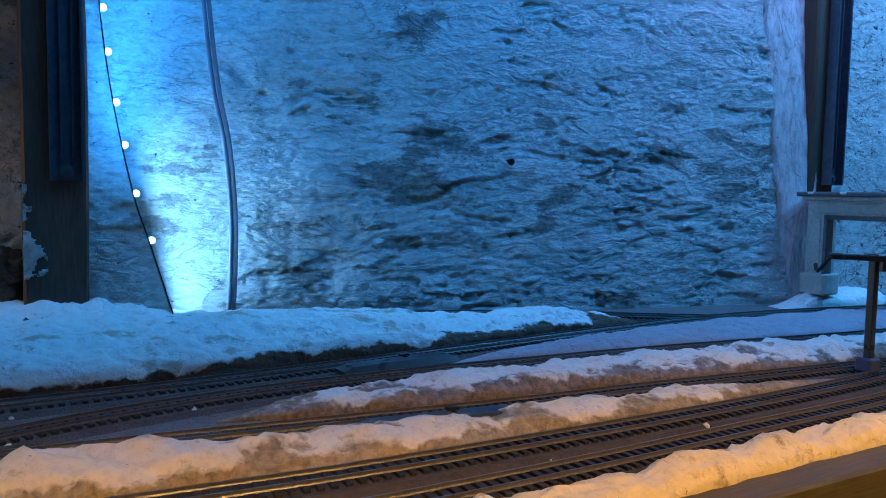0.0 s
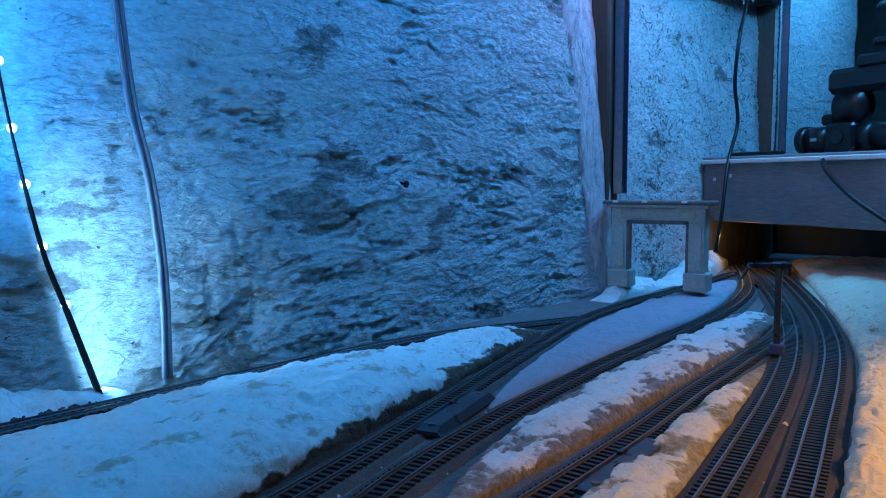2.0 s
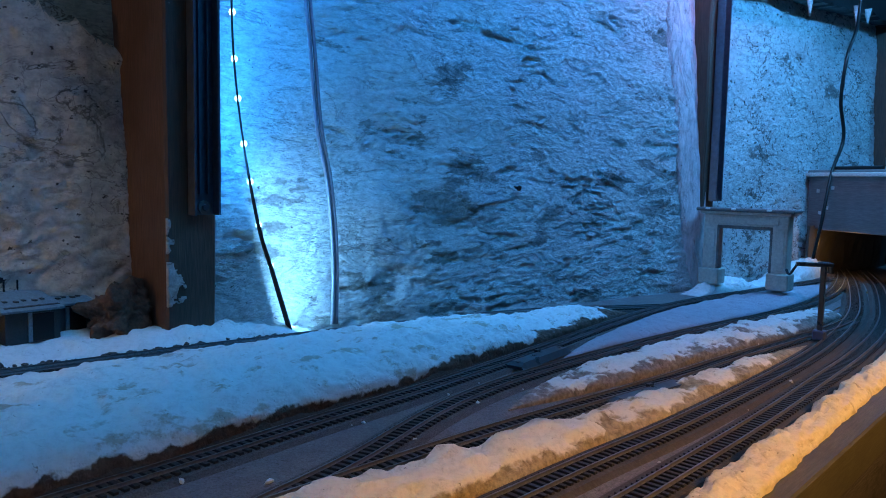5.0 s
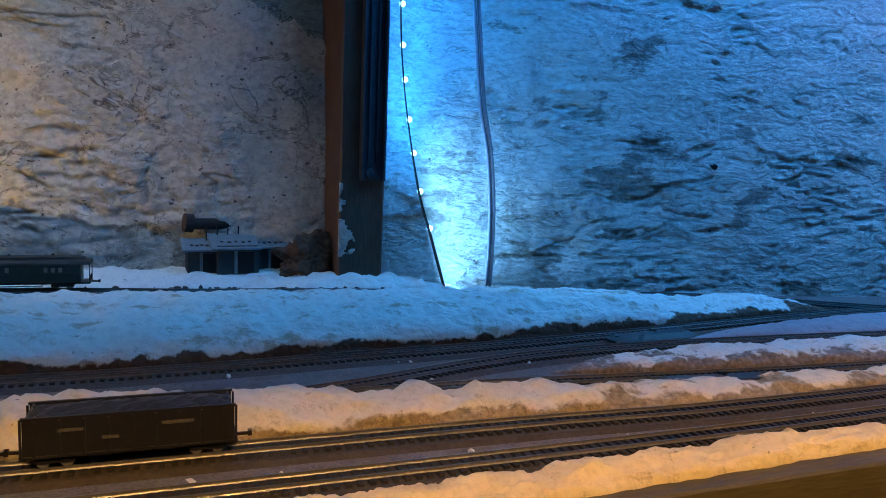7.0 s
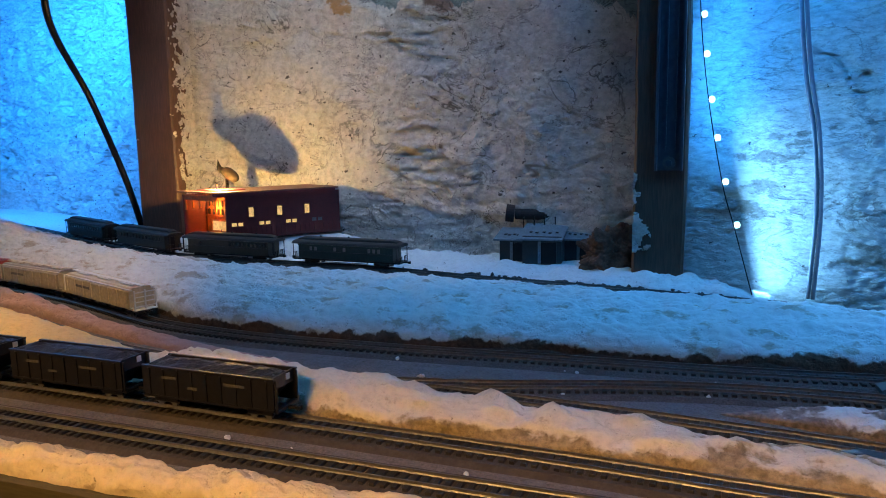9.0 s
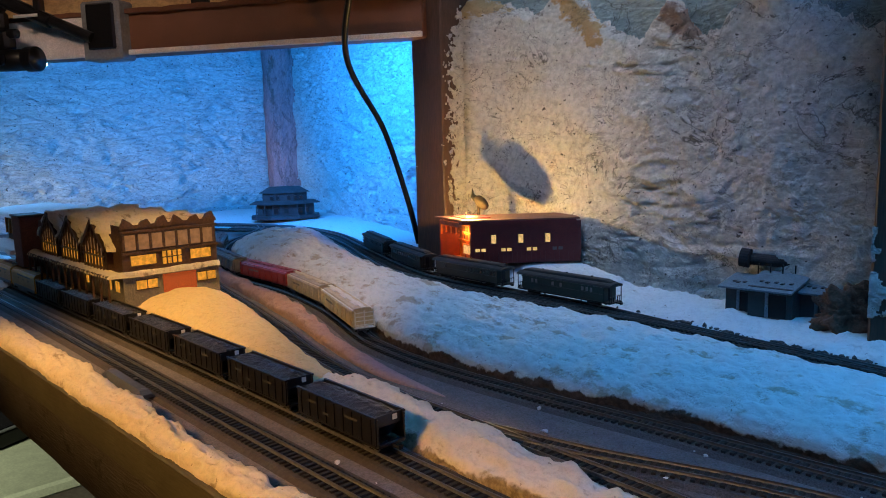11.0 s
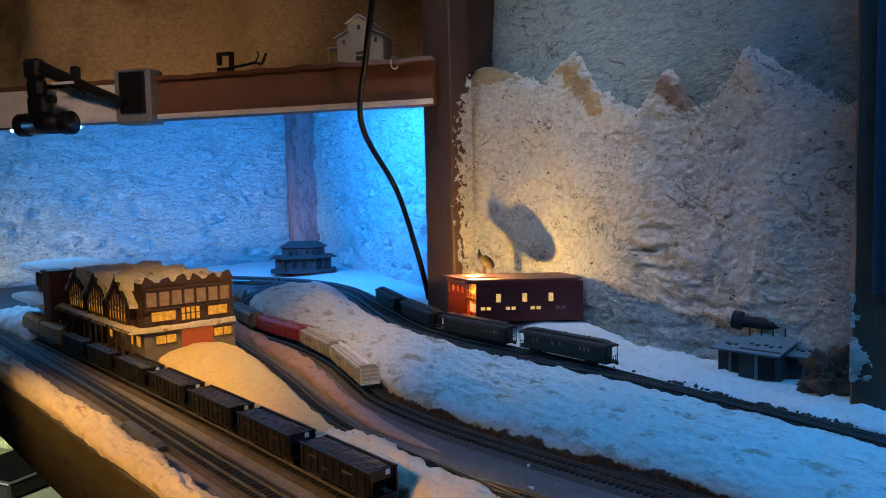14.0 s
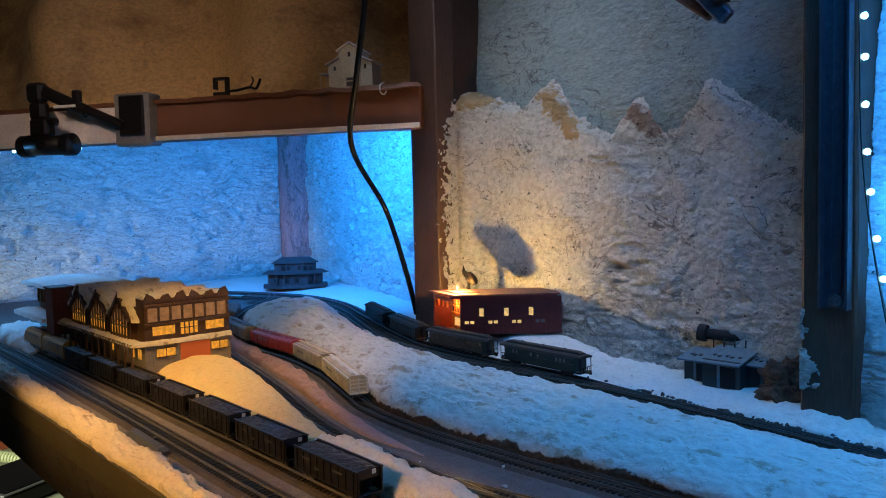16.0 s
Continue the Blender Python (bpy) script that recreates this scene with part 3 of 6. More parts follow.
P_A1 = level((-1.45, 0.222), (-1.1, 0.230), (-0.85, 0.232), (-0.5, 0.230), (-0.2, 0.223), (0.14, 0.219), (0.3, 0.222), (0.4, 0.225), (0.5, 0.232), (0.6, 0.246), (0.70, 0.266), (0.85, 0.302), (0.95, 0.330), (1.10, 0.38))
P_A2 = level((-1.45, 0.254), (-1.1, 0.262), (-0.85, 0.265), (-0.42, 0.265), (-0.2, 0.262), (0.03, 0.256), (0.14, 0.250), (0.28, 0.249), (0.37, 0.251), (0.45, 0.256), (0.54, 0.266), (0.66, 0.287), (0.80, 0.321), (0.95, 0.362), (1.10, 0.41))
P_B = level((-1.2, 0.52), (-0.9, 0.485), (-0.75, 0.455), (-0.61, 0.423), (-0.51, 0.400), (-0.40, 0.372), (-0.30, 0.343), (-0.21, 0.327), (-0.09, 0.322), (0.055, 0.316), (0.22, 0.299), (0.32, 0.292), (0.43, 0.281), (0.52, 0.272), (0.58, 0.272))
P_BC = level((-0.09, 0.3225), (-0.02, 0.336), (0.056, 0.358), (0.12, 0.369), (0.20, 0.372), (0.30, 0.368), (0.38, 0.362), (0.46, 0.353), (0.565, 0.340), (0.68, 0.336), (0.80, 0.345), (0.95, 0.375), (1.05, 0.40))
P_CD = [(-1.10, 0.757, 0.012), (-1.055, 0.735, 0.012), (-1.00, 0.685, 0.012), (-0.96, 0.640, 0.012), (-0.92, 0.600, 0.012), (-0.87, 0.560, 0.010), (-0.80, 0.518, 0.006), (-0.72, 0.490, 0.002)] + level((-0.64, 0.479), (-0.54, 0.471), (-0.44, 0.450), (-0.375, 0.4285), (-0.32, 0.408), (-0.28, 0.396), (-0.20, 0.386), (-0.10, 0.387), (0.0, 0.393), (0.1, 0.398), (0.22, 0.410), (0.37, 0.427), (0.50, 0.438), (0.60, 0.434), (0.75, 0.412), (0.95, 0.385))
P_E = [(0.52, 0.4405, 0.0), (0.47, 0.470, 0.0), (0.41, 0.503, 0.001), (0.32, 0.526, 0.003), (0.20, 0.545, 0.005), (0.10, 0.556, 0.007), (0.0, 0.565, 0.009), (-0.10, 0.574, 0.010), (-0.21, 0.585, 0.012), (-0.30, 0.589, 0.012), (-0.42, 0.599, 0.012), (-0.50, 0.622, 0.012), (-0.60, 0.662, 0.012), (-0.71, 0.708, 0.012), (-0.85, 0.765, 0.012), (-0.98, 0.785, 0.012), (-1.10, 0.765, 0.012), (-1.25, 0.70, 0.012)]
P_E2 = [(-0.10, 0.5745, 0.010), (-0.20, 0.572, 0.011), (-0.31, 0.567, 0.012), (-0.42, 0.574, 0.012), (-0.52, 0.594, 0.012), (-0.62, 0.636, 0.012), (-0.76, 0.700, 0.012), (-0.88, 0.740, 0.012), (-1.0, 0.745, 0.012), (-1.12, 0.71, 0.012)]
M_DIRTROAD = surface("pinkish_dirt", (0.050, 0.041, 0.038), 0.9, 0.3, 420, 60, 0.5, depth=0.001)
railway("dark model railway track beside the table's edge", P_A1, (-0.35, 0.45), M_DIRTROAD)
railway("dark model railway track carrying the ore train", P_A2, (-0.35, 0.45), M_DIRTROAD)
railway("siding of dark model railway track between snow banks", P_B, (-0.25, 0.45))
railway("branching model railway track between snow banks", P_BC, (-0.08, 0.45))
railway("model railway track along the foot of the snow mound", P_CD, (-0.25, 0.45))
railway("model railway track close to the plaster wall", P_E, None, M_DARKBED)
railway("model railway loop track round the snow mound", P_E2, None, M_DARKBED)


# ---- snow ----
def bank(name, label, front, back, heights, material, step=0.004, flat=0.45, rough=0.004, seed=0, category="snow bank", across=18, ledge=0.0, skew=0.5):
    """A modelled bank between a front and a back line, with its height along them; flat: 1 dome, towards 0 a plateau."""
    n = max(4, int((Vector(front[-1]) - Vector(front[0])).length / step))
    f3 = [(x, y, 0) for x, y in front]
    b3 = [(x, y, 0) for x, y in back]
    h3 = [(i, h, 0) for i, h in enumerate(heights)]

    def along(pts, u):
        q = u * (len(pts) - 1)
        i = min(int(q), len(pts) - 2)
        w = q - i
        p = [Vector(pts[max(0, min(len(pts) - 1, k))]) for k in (i - 1, i, i + 1, i + 2)]
        return 0.5 * (2 * p[1] + (p[2] - p[0]) * w + (2 * p[0] - 5 * p[1] + 4 * p[2] - p[3]) * w * w + (3 * p[1] - p[0] - 3 * p[2] + p[3]) * w ** 3)

    g = np.zeros((n + 1, across + 1, 3))
    keep = np.zeros((n + 1, across + 1))
    for i in range(n + 1):
        u = i / n
        a, b, h = along(f3, u), along(b3, u), max(-0.0039, along(h3, u).y)
        for j in range(across + 1):
            v = j / across
            vv = 0.5 - 0.5 * math.cos(math.pi * v) * (0.65 + 0.35 * abs(math.cos(math.pi * v)))
            p = a.lerp(b, vv)
            w = 0.5 * vv / skew if vv < skew else 0.5 + 0.5 * (vv - skew) / (1 - skew)
            prof = max(0.0, math.sin(math.pi * min(1, max(0, w)))) ** flat
            g[i, j] = (p.x, p.y, ledge - 0.0045 + (h + 0.004) * prof)
            keep[i, j] = min(1.0, 0.35 + 3.0 * min(v, 1 - v)) * min(1.0, max(0.05, 0.2 + h / 0.008))
    nor = np.cross(np.gradient(g, axis=0), np.gradient(g, axis=1))
    nor /= np.linalg.norm(nor, axis=2, keepdims=True) + 1e-9
    nor *= np.sign(nor[:, :, 2:3] + 1e-9)
    rows = []
    for i in range(n + 1):
        row = []
        for j in range(across + 1):
            x, y, z = g[i, j]
            d = rough * keep[i, j] * (0.55 * fractal(x * 45, y * 45, z * 60 + seed, 4) + 0.34 * fractal(x * 30, y * 130, z * 60 + seed + 3, 4) + 0.24 * fractal(x * 150, y * 150, z * 170 + seed + 5, 4) - 0.25 * abs(fractal(x * 90, y * 90, z * 90 + seed + 9, 3)))
            row.append(Vector(g[i, j] + nor[i, j] * d))
        rows.append(row)
    bm = grid_mesh(rows, close=(0, 0, -0.004))
    ob = obj(name, bm, material, smooth=True)
    return tagged(ob, label, category)


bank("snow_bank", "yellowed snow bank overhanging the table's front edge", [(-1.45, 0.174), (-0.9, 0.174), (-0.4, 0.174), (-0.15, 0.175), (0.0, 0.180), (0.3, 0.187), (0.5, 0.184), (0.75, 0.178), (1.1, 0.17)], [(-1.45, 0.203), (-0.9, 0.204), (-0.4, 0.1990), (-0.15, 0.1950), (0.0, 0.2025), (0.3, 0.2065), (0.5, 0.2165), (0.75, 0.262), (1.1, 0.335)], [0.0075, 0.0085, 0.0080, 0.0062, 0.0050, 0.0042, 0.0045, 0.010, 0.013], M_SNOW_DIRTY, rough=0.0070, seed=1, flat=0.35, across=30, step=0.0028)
bank("snow_bank", "amber-lit snow ridge between two tracks", [(0.44, 0.264), (0.34, 0.263), (0.26, 0.2625), (0.16, 0.2625), (0.04, 0.2685), (-0.08, 0.275), (-0.17, 0.277), (-0.225, 0.277)], [(0.44, 0.268), (0.34, 0.279), (0.26, 0.287), (0.16, 0.2925), (0.04, 0.302), (-0.08, 0.310), (-0.17, 0.313), (-0.225, 0.312)], [-0.0039, 0.0018, 0.0028, 0.0036, 0.0072, 0.0120, 0.0150, 0.008], M_AMBERSNOW, rough=0.0072, seed=2, flat=0.42, across=30, step=0.0028, skew=0.62)
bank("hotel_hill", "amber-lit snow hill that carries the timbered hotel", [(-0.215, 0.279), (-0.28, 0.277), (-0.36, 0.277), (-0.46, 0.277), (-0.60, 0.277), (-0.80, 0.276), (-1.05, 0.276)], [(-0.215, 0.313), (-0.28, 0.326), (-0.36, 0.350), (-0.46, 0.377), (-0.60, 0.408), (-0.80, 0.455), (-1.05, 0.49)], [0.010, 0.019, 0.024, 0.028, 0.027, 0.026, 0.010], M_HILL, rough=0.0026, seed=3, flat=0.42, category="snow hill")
bank("snow_bank", "blue-lit snow ridge with a cut brown flank", [(0.100, 0.337), (0.14, 0.328), (0.20, 0.3185), (0.30, 0.3075), (0.40, 0.297), (0.50, 0.286), (0.60, 0.284)], [(0.101, 0.3385), (0.14, 0.347), (0.20, 0.3545), (0.30, 0.3535), (0.40, 0.346), (0.50, 0.334), (0.60, 0.324)], [-0.0039, 0.0020, 0.0050, 0.0058, 0.0058, 0.0058, 0.004], M_RIDGE, rough=0.0066, seed=4, flat=0.30, across=34, step=0.0026)
M_LILAC = snow("lilac_snow", (0.34, 0.325, 0.385), (0.26, 0.22, 0.26), 0.72)
bank("lilac_snow_field", "smooth lilac-grey sculpted snow between tracks", [(0.238, 0.386), (0.30, 0.379), (0.40, 0.370), (0.50, 0.360), (0.62, 0.348), (0.75, 0.352), (0.88, 0.368)], [(0.240, 0.389), (0.30, 0.402), (0.40, 0.415), (0.50, 0.424), (0.62, 0.419), (0.75, 0.400), (0.88, 0.384)], [-0.0039, 0.0022, 0.0040, 0.0046, 0.0044, 0.0040, -0.003], M_LILAC, rough=0.0040, seed=5, flat=0.34, across=30, category="snow field")
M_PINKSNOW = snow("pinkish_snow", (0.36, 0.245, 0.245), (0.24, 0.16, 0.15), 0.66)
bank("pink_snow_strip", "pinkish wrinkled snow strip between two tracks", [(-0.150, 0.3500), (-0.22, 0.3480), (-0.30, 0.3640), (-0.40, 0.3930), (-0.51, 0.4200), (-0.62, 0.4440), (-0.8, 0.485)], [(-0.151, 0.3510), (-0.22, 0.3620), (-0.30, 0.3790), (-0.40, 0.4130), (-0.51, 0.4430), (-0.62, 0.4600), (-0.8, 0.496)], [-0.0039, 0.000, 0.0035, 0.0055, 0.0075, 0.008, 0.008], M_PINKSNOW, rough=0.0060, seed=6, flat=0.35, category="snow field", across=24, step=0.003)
bank("earth_bank", "dark crumbling earth foot under the snow mound", [(0.43, 0.439), (0.36, 0.435), (0.30, 0.429), (0.20, 0.420), (0.10, 0.4085), (0.0, 0.4035), (-0.10, 0.3975), (-0.20, 0.3965), (-0.28, 0.407), (-0.36, 0.435), (-0.50, 0.474), (-0.65, 0.492)], [(0.43, 0.445), (0.36, 0.455), (0.30, 0.452), (0.20, 0.445), (0.10, 0.435), (0.0, 0.430), (-0.10, 0.425), (-0.20, 0.425), (-0.28, 0.430), (-0.36, 0.450), (-0.50, 0.485), (-0.65, 0.520)], [0.001, 0.003, 0.003, 0.004, 0.005, 0.0045, 0.0045, 0.0045, 0.006, 0.005, 0.005, 0.005], M_EARTH, rough=0.004, seed=17, flat=0.9, across=14, category="earth bank")
bank("snow_mound", "long white snow mound with a crumbling brown foot", [(0.462, 0.4535), (0.37, 0.4370), (0.30, 0.4305), (0.20, 0.4215), (0.10, 0.4110), (0.0, 0.4060), (-0.10, 0.4000), (-0.20, 0.3985), (-0.28, 0.4080), (-0.36, 0.4365), (-0.50, 0.4755), (-0.65, 0.4935), (-0.80, 0.5365), (-0.90, 0.6055)], [(0.463, 0.4545), (0.40, 0.486), (0.32, 0.506), (0.21, 0.523), (0.11, 0.533), (0.0, 0.543), (-0.10, 0.551), (-0.20, 0.552), (-0.31, 0.547), (-0.42, 0.556), (-0.54, 0.582), (-0.68, 0.640), (-0.80, 0.695), (-0.88, 0.705)], [-0.0039, 0.011, 0.008, 0.018, 0.020, 0.021, 0.022, 0.023, 0.026, 0.029, 0.034, 0.045, 0.040, 0.012], M_MOUND, rough=0.0052, seed=7, flat=0.27, across=90, step=0.0022, category="snow mound")
bank("snow_strip", "white snow between the back track and the wall", [(0.135, 0.568), (0.05, 0.575), (-0.05, 0.584), (-0.15, 0.596), (-0.25, 0.612), (-0.35, 0.628), (-0.45, 0.648), (-0.55, 0.672)], [(0.14, 0.592), (0.07, 0.625), (-0.03, 0.70), (-0.13, 0.715), (-0.25, 0.735), (-0.35, 0.75), (-0.45, 0.765), (-0.55, 0.785)], [0.006, 0.014, 0.013, 0.012, 0.012, 0.013, 0.014, 0.014], M_SNOW, rough=0.007, seed=8, flat=0.3, across=30)
bank("snow_field", "flat snow field behind the loop track", [(-0.50, 0.662), (-0.62, 0.692), (-0.75, 0.735), (-0.86, 0.783), (-0.98, 0.802), (-1.12, 0.776), (-1.30, 0.70), (-1.48, 0.6)], [(-0.52, 0.81), (-0.65, 0.85), (-0.78, 0.90), (-0.90, 0.935), (-1.05, 0.98), (-1.20, 1.02), (-1.40, 1.06), (-1.50, 1.03)], [0.012, 0.012, 0.013, 0.014, 0.014, 0.014, 0.014, 0.010], M_SNOW, rough=0.003, seed=9, flat=0.22, across=24)
bank("snow_bank", "snow heap in the tunnel mouth", [(0.80, 0.405), (0.90, 0.408), (1.0, 0.412), (1.10, 0.42)], [(0.80, 0.46), (0.90, 0.455), (1.0, 0.45), (1.10, 0.45)], [-0.0039, 0.018, 0.022, 0.001], M_SNOW, rough=0.006, seed=10, across=30, step=0.003)
bank("snow_bank", "lumpy snow patch under the mantelpiece", [(0.635, 0.452), (0.68, 0.446), (0.75, 0.436), (0.80, 0.43)], [(0.64, 0.478), (0.69, 0.476), (0.75, 0.488), (0.80, 0.482)], [-0.0039, 0.010, 0.010, -0.0039], M_SNOW, rough=0.006, seed=11, across=30, step=0.002)
bank("snow_bank", "snow heaped round the maroon house's foot", [(-0.245, 0.675), (-0.33, 0.640), (-0.42, 0.648), (-0.50, 0.672)], [(-0.235, 0.740), (-0.33, 0.752), (-0.42, 0.762), (-0.51, 0.775)], [0.016, 0.027, 0.029, 0.027], M_SNOW, rough=0.004, seed=12, flat=0.4)
bank("snow_bank", "snow-covered rough rocks at the hotel's far end", [(-0.85, 0.247), (-0.93, 0.244), (-1.02, 0.243), (-1.10, 0.245)], [(-0.85, 0.30), (-0.93, 0.31), (-1.02, 0.31), (-1.10, 0.30)], [0.004, 0.018, 0.020, 0.004], M_SNOW, rough=0.011, seed=14, flat=0.5)
# loose crumbs of ballast and snow beside the back track
def crumbs(count, seed, place, sizes):
    """Small broken lumps; place gives a random spot (x, y, z)."""
    rnd = random.Random(seed)
    bm = bmesh.new()
    for k in range(count):
        r = rnd.choice(sizes)
        x, y, z = place(rnd)
        vs = bmesh.ops.create_icosphere(bm, subdivisions=1, radius=r)["verts"]
        for v in vs:
            v.co *= rnd.uniform(0.65, 1.25)
        bmesh.ops.scale(bm, vec=(rnd.uniform(0.8, 1.9), 1, rnd.uniform(0.5, 1.1)), verts=vs)
        bmesh.ops.rotate(bm, matrix=Matrix.Rotation(rnd.uniform(0, 3), 3, "Z"), verts=vs)
        bmesh.ops.translate(bm, vec=(x, y, z + r * 0.3), verts=vs)
    return bm


def beside_back_track(rnd):
    x = rnd.triangular(-0.20, 0.12, 0.02)
    return x, 0.5655 - 0.093 * x + abs(rnd.gauss(0.0, 0.0035)) + 0.0105, 0.0062 - 0.02 * x


def between_tracks(rnd):
    x = rnd.uniform(-0.15, 0.42)
    return x, rnd.choice((0.300 - 0.03 * x, 0.345 + 0.06 * x, 0.377 + 0.05 * x, 0.236)) + rnd.gauss(0, 0.006), -0.0040


tagged(obj("snow_crumbs", crumbs(70, 5, between_tracks, (0.0005, 0.0007, 0.0009, 0.0016)), M_SNOW), "white crumbs of snow scattered between the tracks", "snow", kind="stuff")
bm = crumbs(120, 4, beside_back_track, (0.0007, 0.0010, 0.0014, 0.0022))
tagged(obj("ballast_crumbs", bm, M_BALLAST), "dark crumbs of ballast along the back track", "gravel", kind="stuff")


# ---- materials of the things ----
M_YELLOW = surface("loco_yellow", (0.62, 0.30, 0.02), 0.32, 0.12, 600, 90, 0.05)
M_LOCOROOF = surface("loco_roof", (0.60, 0.36, 0.10), 0.22, 0.15, 500, 90, 0.05)
M_SKIRT = surface("loco_grey", (0.20, 0.18, 0.16), 0.45, 0.15, 500, 90, 0.05)
M_SKIRT2 = surface("faded_lettering", (0.07, 0.07, 0.075), 0.6, 0.4, 900, 300, 0.05)
M_HOPPER = surface("hopper_black", (0.010, 0.010, 0.013), 0.36, 0.4, 400, 90, 0.1)
M_COAL = surface("coal_load", (0.022, 0.024, 0.030), 0.42, 0.55, 800, 200, 1.0, depth=0.0015)
M_GREEN = surface("coach_green", (0.016, 0.030, 0.026), 0.5, 0.3, 500, 90, 0.1)
M_OLIVE = surface("coach_olive", (0.032, 0.032, 0.022), 0.5, 0.3, 500, 90, 0.1)
M_COACHROOF = surface("coach_roof", (0.022, 0.025, 0.028), 0.6, 0.3, 400, 80, 0.2)
M_CREAM = surface("car_cream", (0.55, 0.48, 0.34), 0.5, 0.2, 400, 90, 0.1, dirt_shade=(0.25, 0.20, 0.14), dirt_at=0.66)
M_TAN = surface("car_tan", (0.38, 0.34, 0.28), 0.5, 0.2, 400, 90, 0.1, dirt_shade=(0.2, 0.17, 0.13), dirt_at=0.64)
M_RED = surface("car_red", (0.30, 0.026, 0.026), 0.45, 0.2, 400, 90, 0.1)
M_GREYCAR = surface("car_grey", (0.15, 0.145, 0.14), 0.5, 0.2, 400, 90, 0.1)
M_WHITE = surface("white_paint", (0.72, 0.72, 0.70), 0.5, 0.12, 400, 80, 0.1)
M_TIMBER = surface("dark_timber", (0.075, 0.034, 0.022), 0.65, 0.4, 500, 120, 0.5)
M_BRICK = surface("red_brickwork", (0.17, 0.06, 0.04), 0.8, 0.5, 900, 300, 0.7)
M_STONE = surface("grey_stonework", (0.20, 0.18, 0.17), 0.85, 0.45, 700, 200, 0.8, depth=0.001)
M_MAROON = surface("house_maroon", (0.13, 0.016, 0.014), 0.55, 0.25, 400, 90, 0.15, stretch=(1, 1, 6))
# wood with the lamps' orange put into its colour, porch and wing posts
M_PORCH_LIT = surface("porch_wood_lit", (0.60, 0.20, 0.04), 0.6, 0.3, 400, 90, 0.3)
M_GLOW = glow("window_glow", (1.0, 0.42, 0.04), 0.80, 0.55, 200)
M_CURTAIN = glow("curtain_glow", (0.75, 0.36, 0.14), 0.30, 0.55, 150)
M_GLOWRED = glow("brick_panel_glow", (1.0, 0.17, 0.03), 0.55, 0.04, 900)
M_PALEGLOW = glow("pale_window_glow", (1.0, 0.62, 0.22), 0.9)
M_LED = glow("led_glow", (0.40, 0.85, 1.0), 9.0)
M_LAMPGLOW = glow("lamp_glow", (1.0, 0.62, 0.2), 4.0)
M_HUT = surface("hut_board", (0.045, 0.043, 0.045), 0.7, 0.35, 500, 90, 0.4, stretch=(6, 6, 1))
M_HUTROOF = surface("hut_roof", (0.16, 0.215, 0.25), 0.6, 0.3, 500, 120, 0.4, dirt_shade=(0.08, 0.08, 0.08), dirt_at=0.62)
M_RUST = surface("rust_brown", (0.13, 0.06, 0.045), 0.75, 0.4, 400, 90, 0.5)
M_RUSTROCK = surface("rust_rock", (0.11, 0.055, 0.035), 0.9, 0.5, 300, 70, 1.0, depth=0.002)
M_DARKPIPE = surface("dark_pipe_brown", (0.032, 0.020, 0.019), 0.85, 0.4, 400, 90, 0.5)
M_STONEWHITE = surface("mantel_stone", (0.52, 0.49, 0.45), 0.55, 0.2, 300, 60, 0.25, dirt_shade=(0.25, 0.22, 0.2), dirt_at=0.66)
M_DARKSLATE = surface("mantel_slate", (0.12, 0.12, 0.13), 0.5, 0.3, 300, 60, 0.2)
M_MOTOR = surface("motor_blue_black", (0.03, 0.04, 0.055), 0.3, 0.3, 500, 90, 0.05)
M_RUIN = surface("ruin_grey", (0.040, 0.036, 0.040), 0.8, 0.35, 400, 90, 0.4)
M_BIRD = surface("bird_plumage", (0.007, 0.005, 0.004), 0.8, 0.8, 700, 300, 0.4, spec=0.12)
# amber lamp light on the hotel's roofs is put into this snow's colour
M_ROOFSNOW = snow("amber_roof_snow", (0.62, 0.53, 0.40), (0.20, 0.14, 0.08), 0.58)
M_BIN = surface("pale_bin", (0.50, 0.52, 0.38), 0.5, 0.15, 200, 30, 0.1)
M_LENS = surface("lens_glass", (0.01, 0.01, 0.014), 0.06, 0.1, 200, 30, 0.0)


def rbox(at, size, bevel):
    bm = bmesh.new()
    box(bm, at, size, bevel=bevel)
    return bm


def loft(sections):
    """A closed body through rings of points, all of one length."""
    bm = bmesh.new()
    rings = [[bm.verts.new(p) for p in r] for r in sections]
    n = len(rings[0])
    for a, b in zip(rings, rings[1:]):
        for k in range(n):
            bm.faces.new((a[k], a[(k + 1) % n], b[(k + 1) % n], b[k]))
    bm.faces.new(rings[0][::-1])
    bm.faces.new(rings[-1])
    bmesh.ops.recalc_face_normals(bm, faces=bm.faces)
    return bm


def arch(x, w, z0, z1, crown, n=8):
    """A ring across x: upright sides from z0 to z1 and a rounded roof of height crown."""
    pts = [(x, -w / 2, z0)]
    for k in range(n + 1):
        a = math.pi * k / n
        pts.append((x, -math.cos(a) * w / 2, z1 + math.sin(a) ** 0.8 * crown))
    return pts + [(x, w / 2, z0)]


def on_track(pts, x):
    """The pose of a vehicle standing on a track at x, headed towards lower x."""
    line = smooth_line(pts, 0.002)
    i = min(range(1, len(line) - 1), key=lambda k: abs(line[k].x - x))
    d = line[i + 1] - line[i - 1]
    if d.x < 0:
        d = -d
    p = line[i]
    return pose(p.x, p.y, p.z, 0, 0, math.degrees(math.atan2(d.y, d.x)))


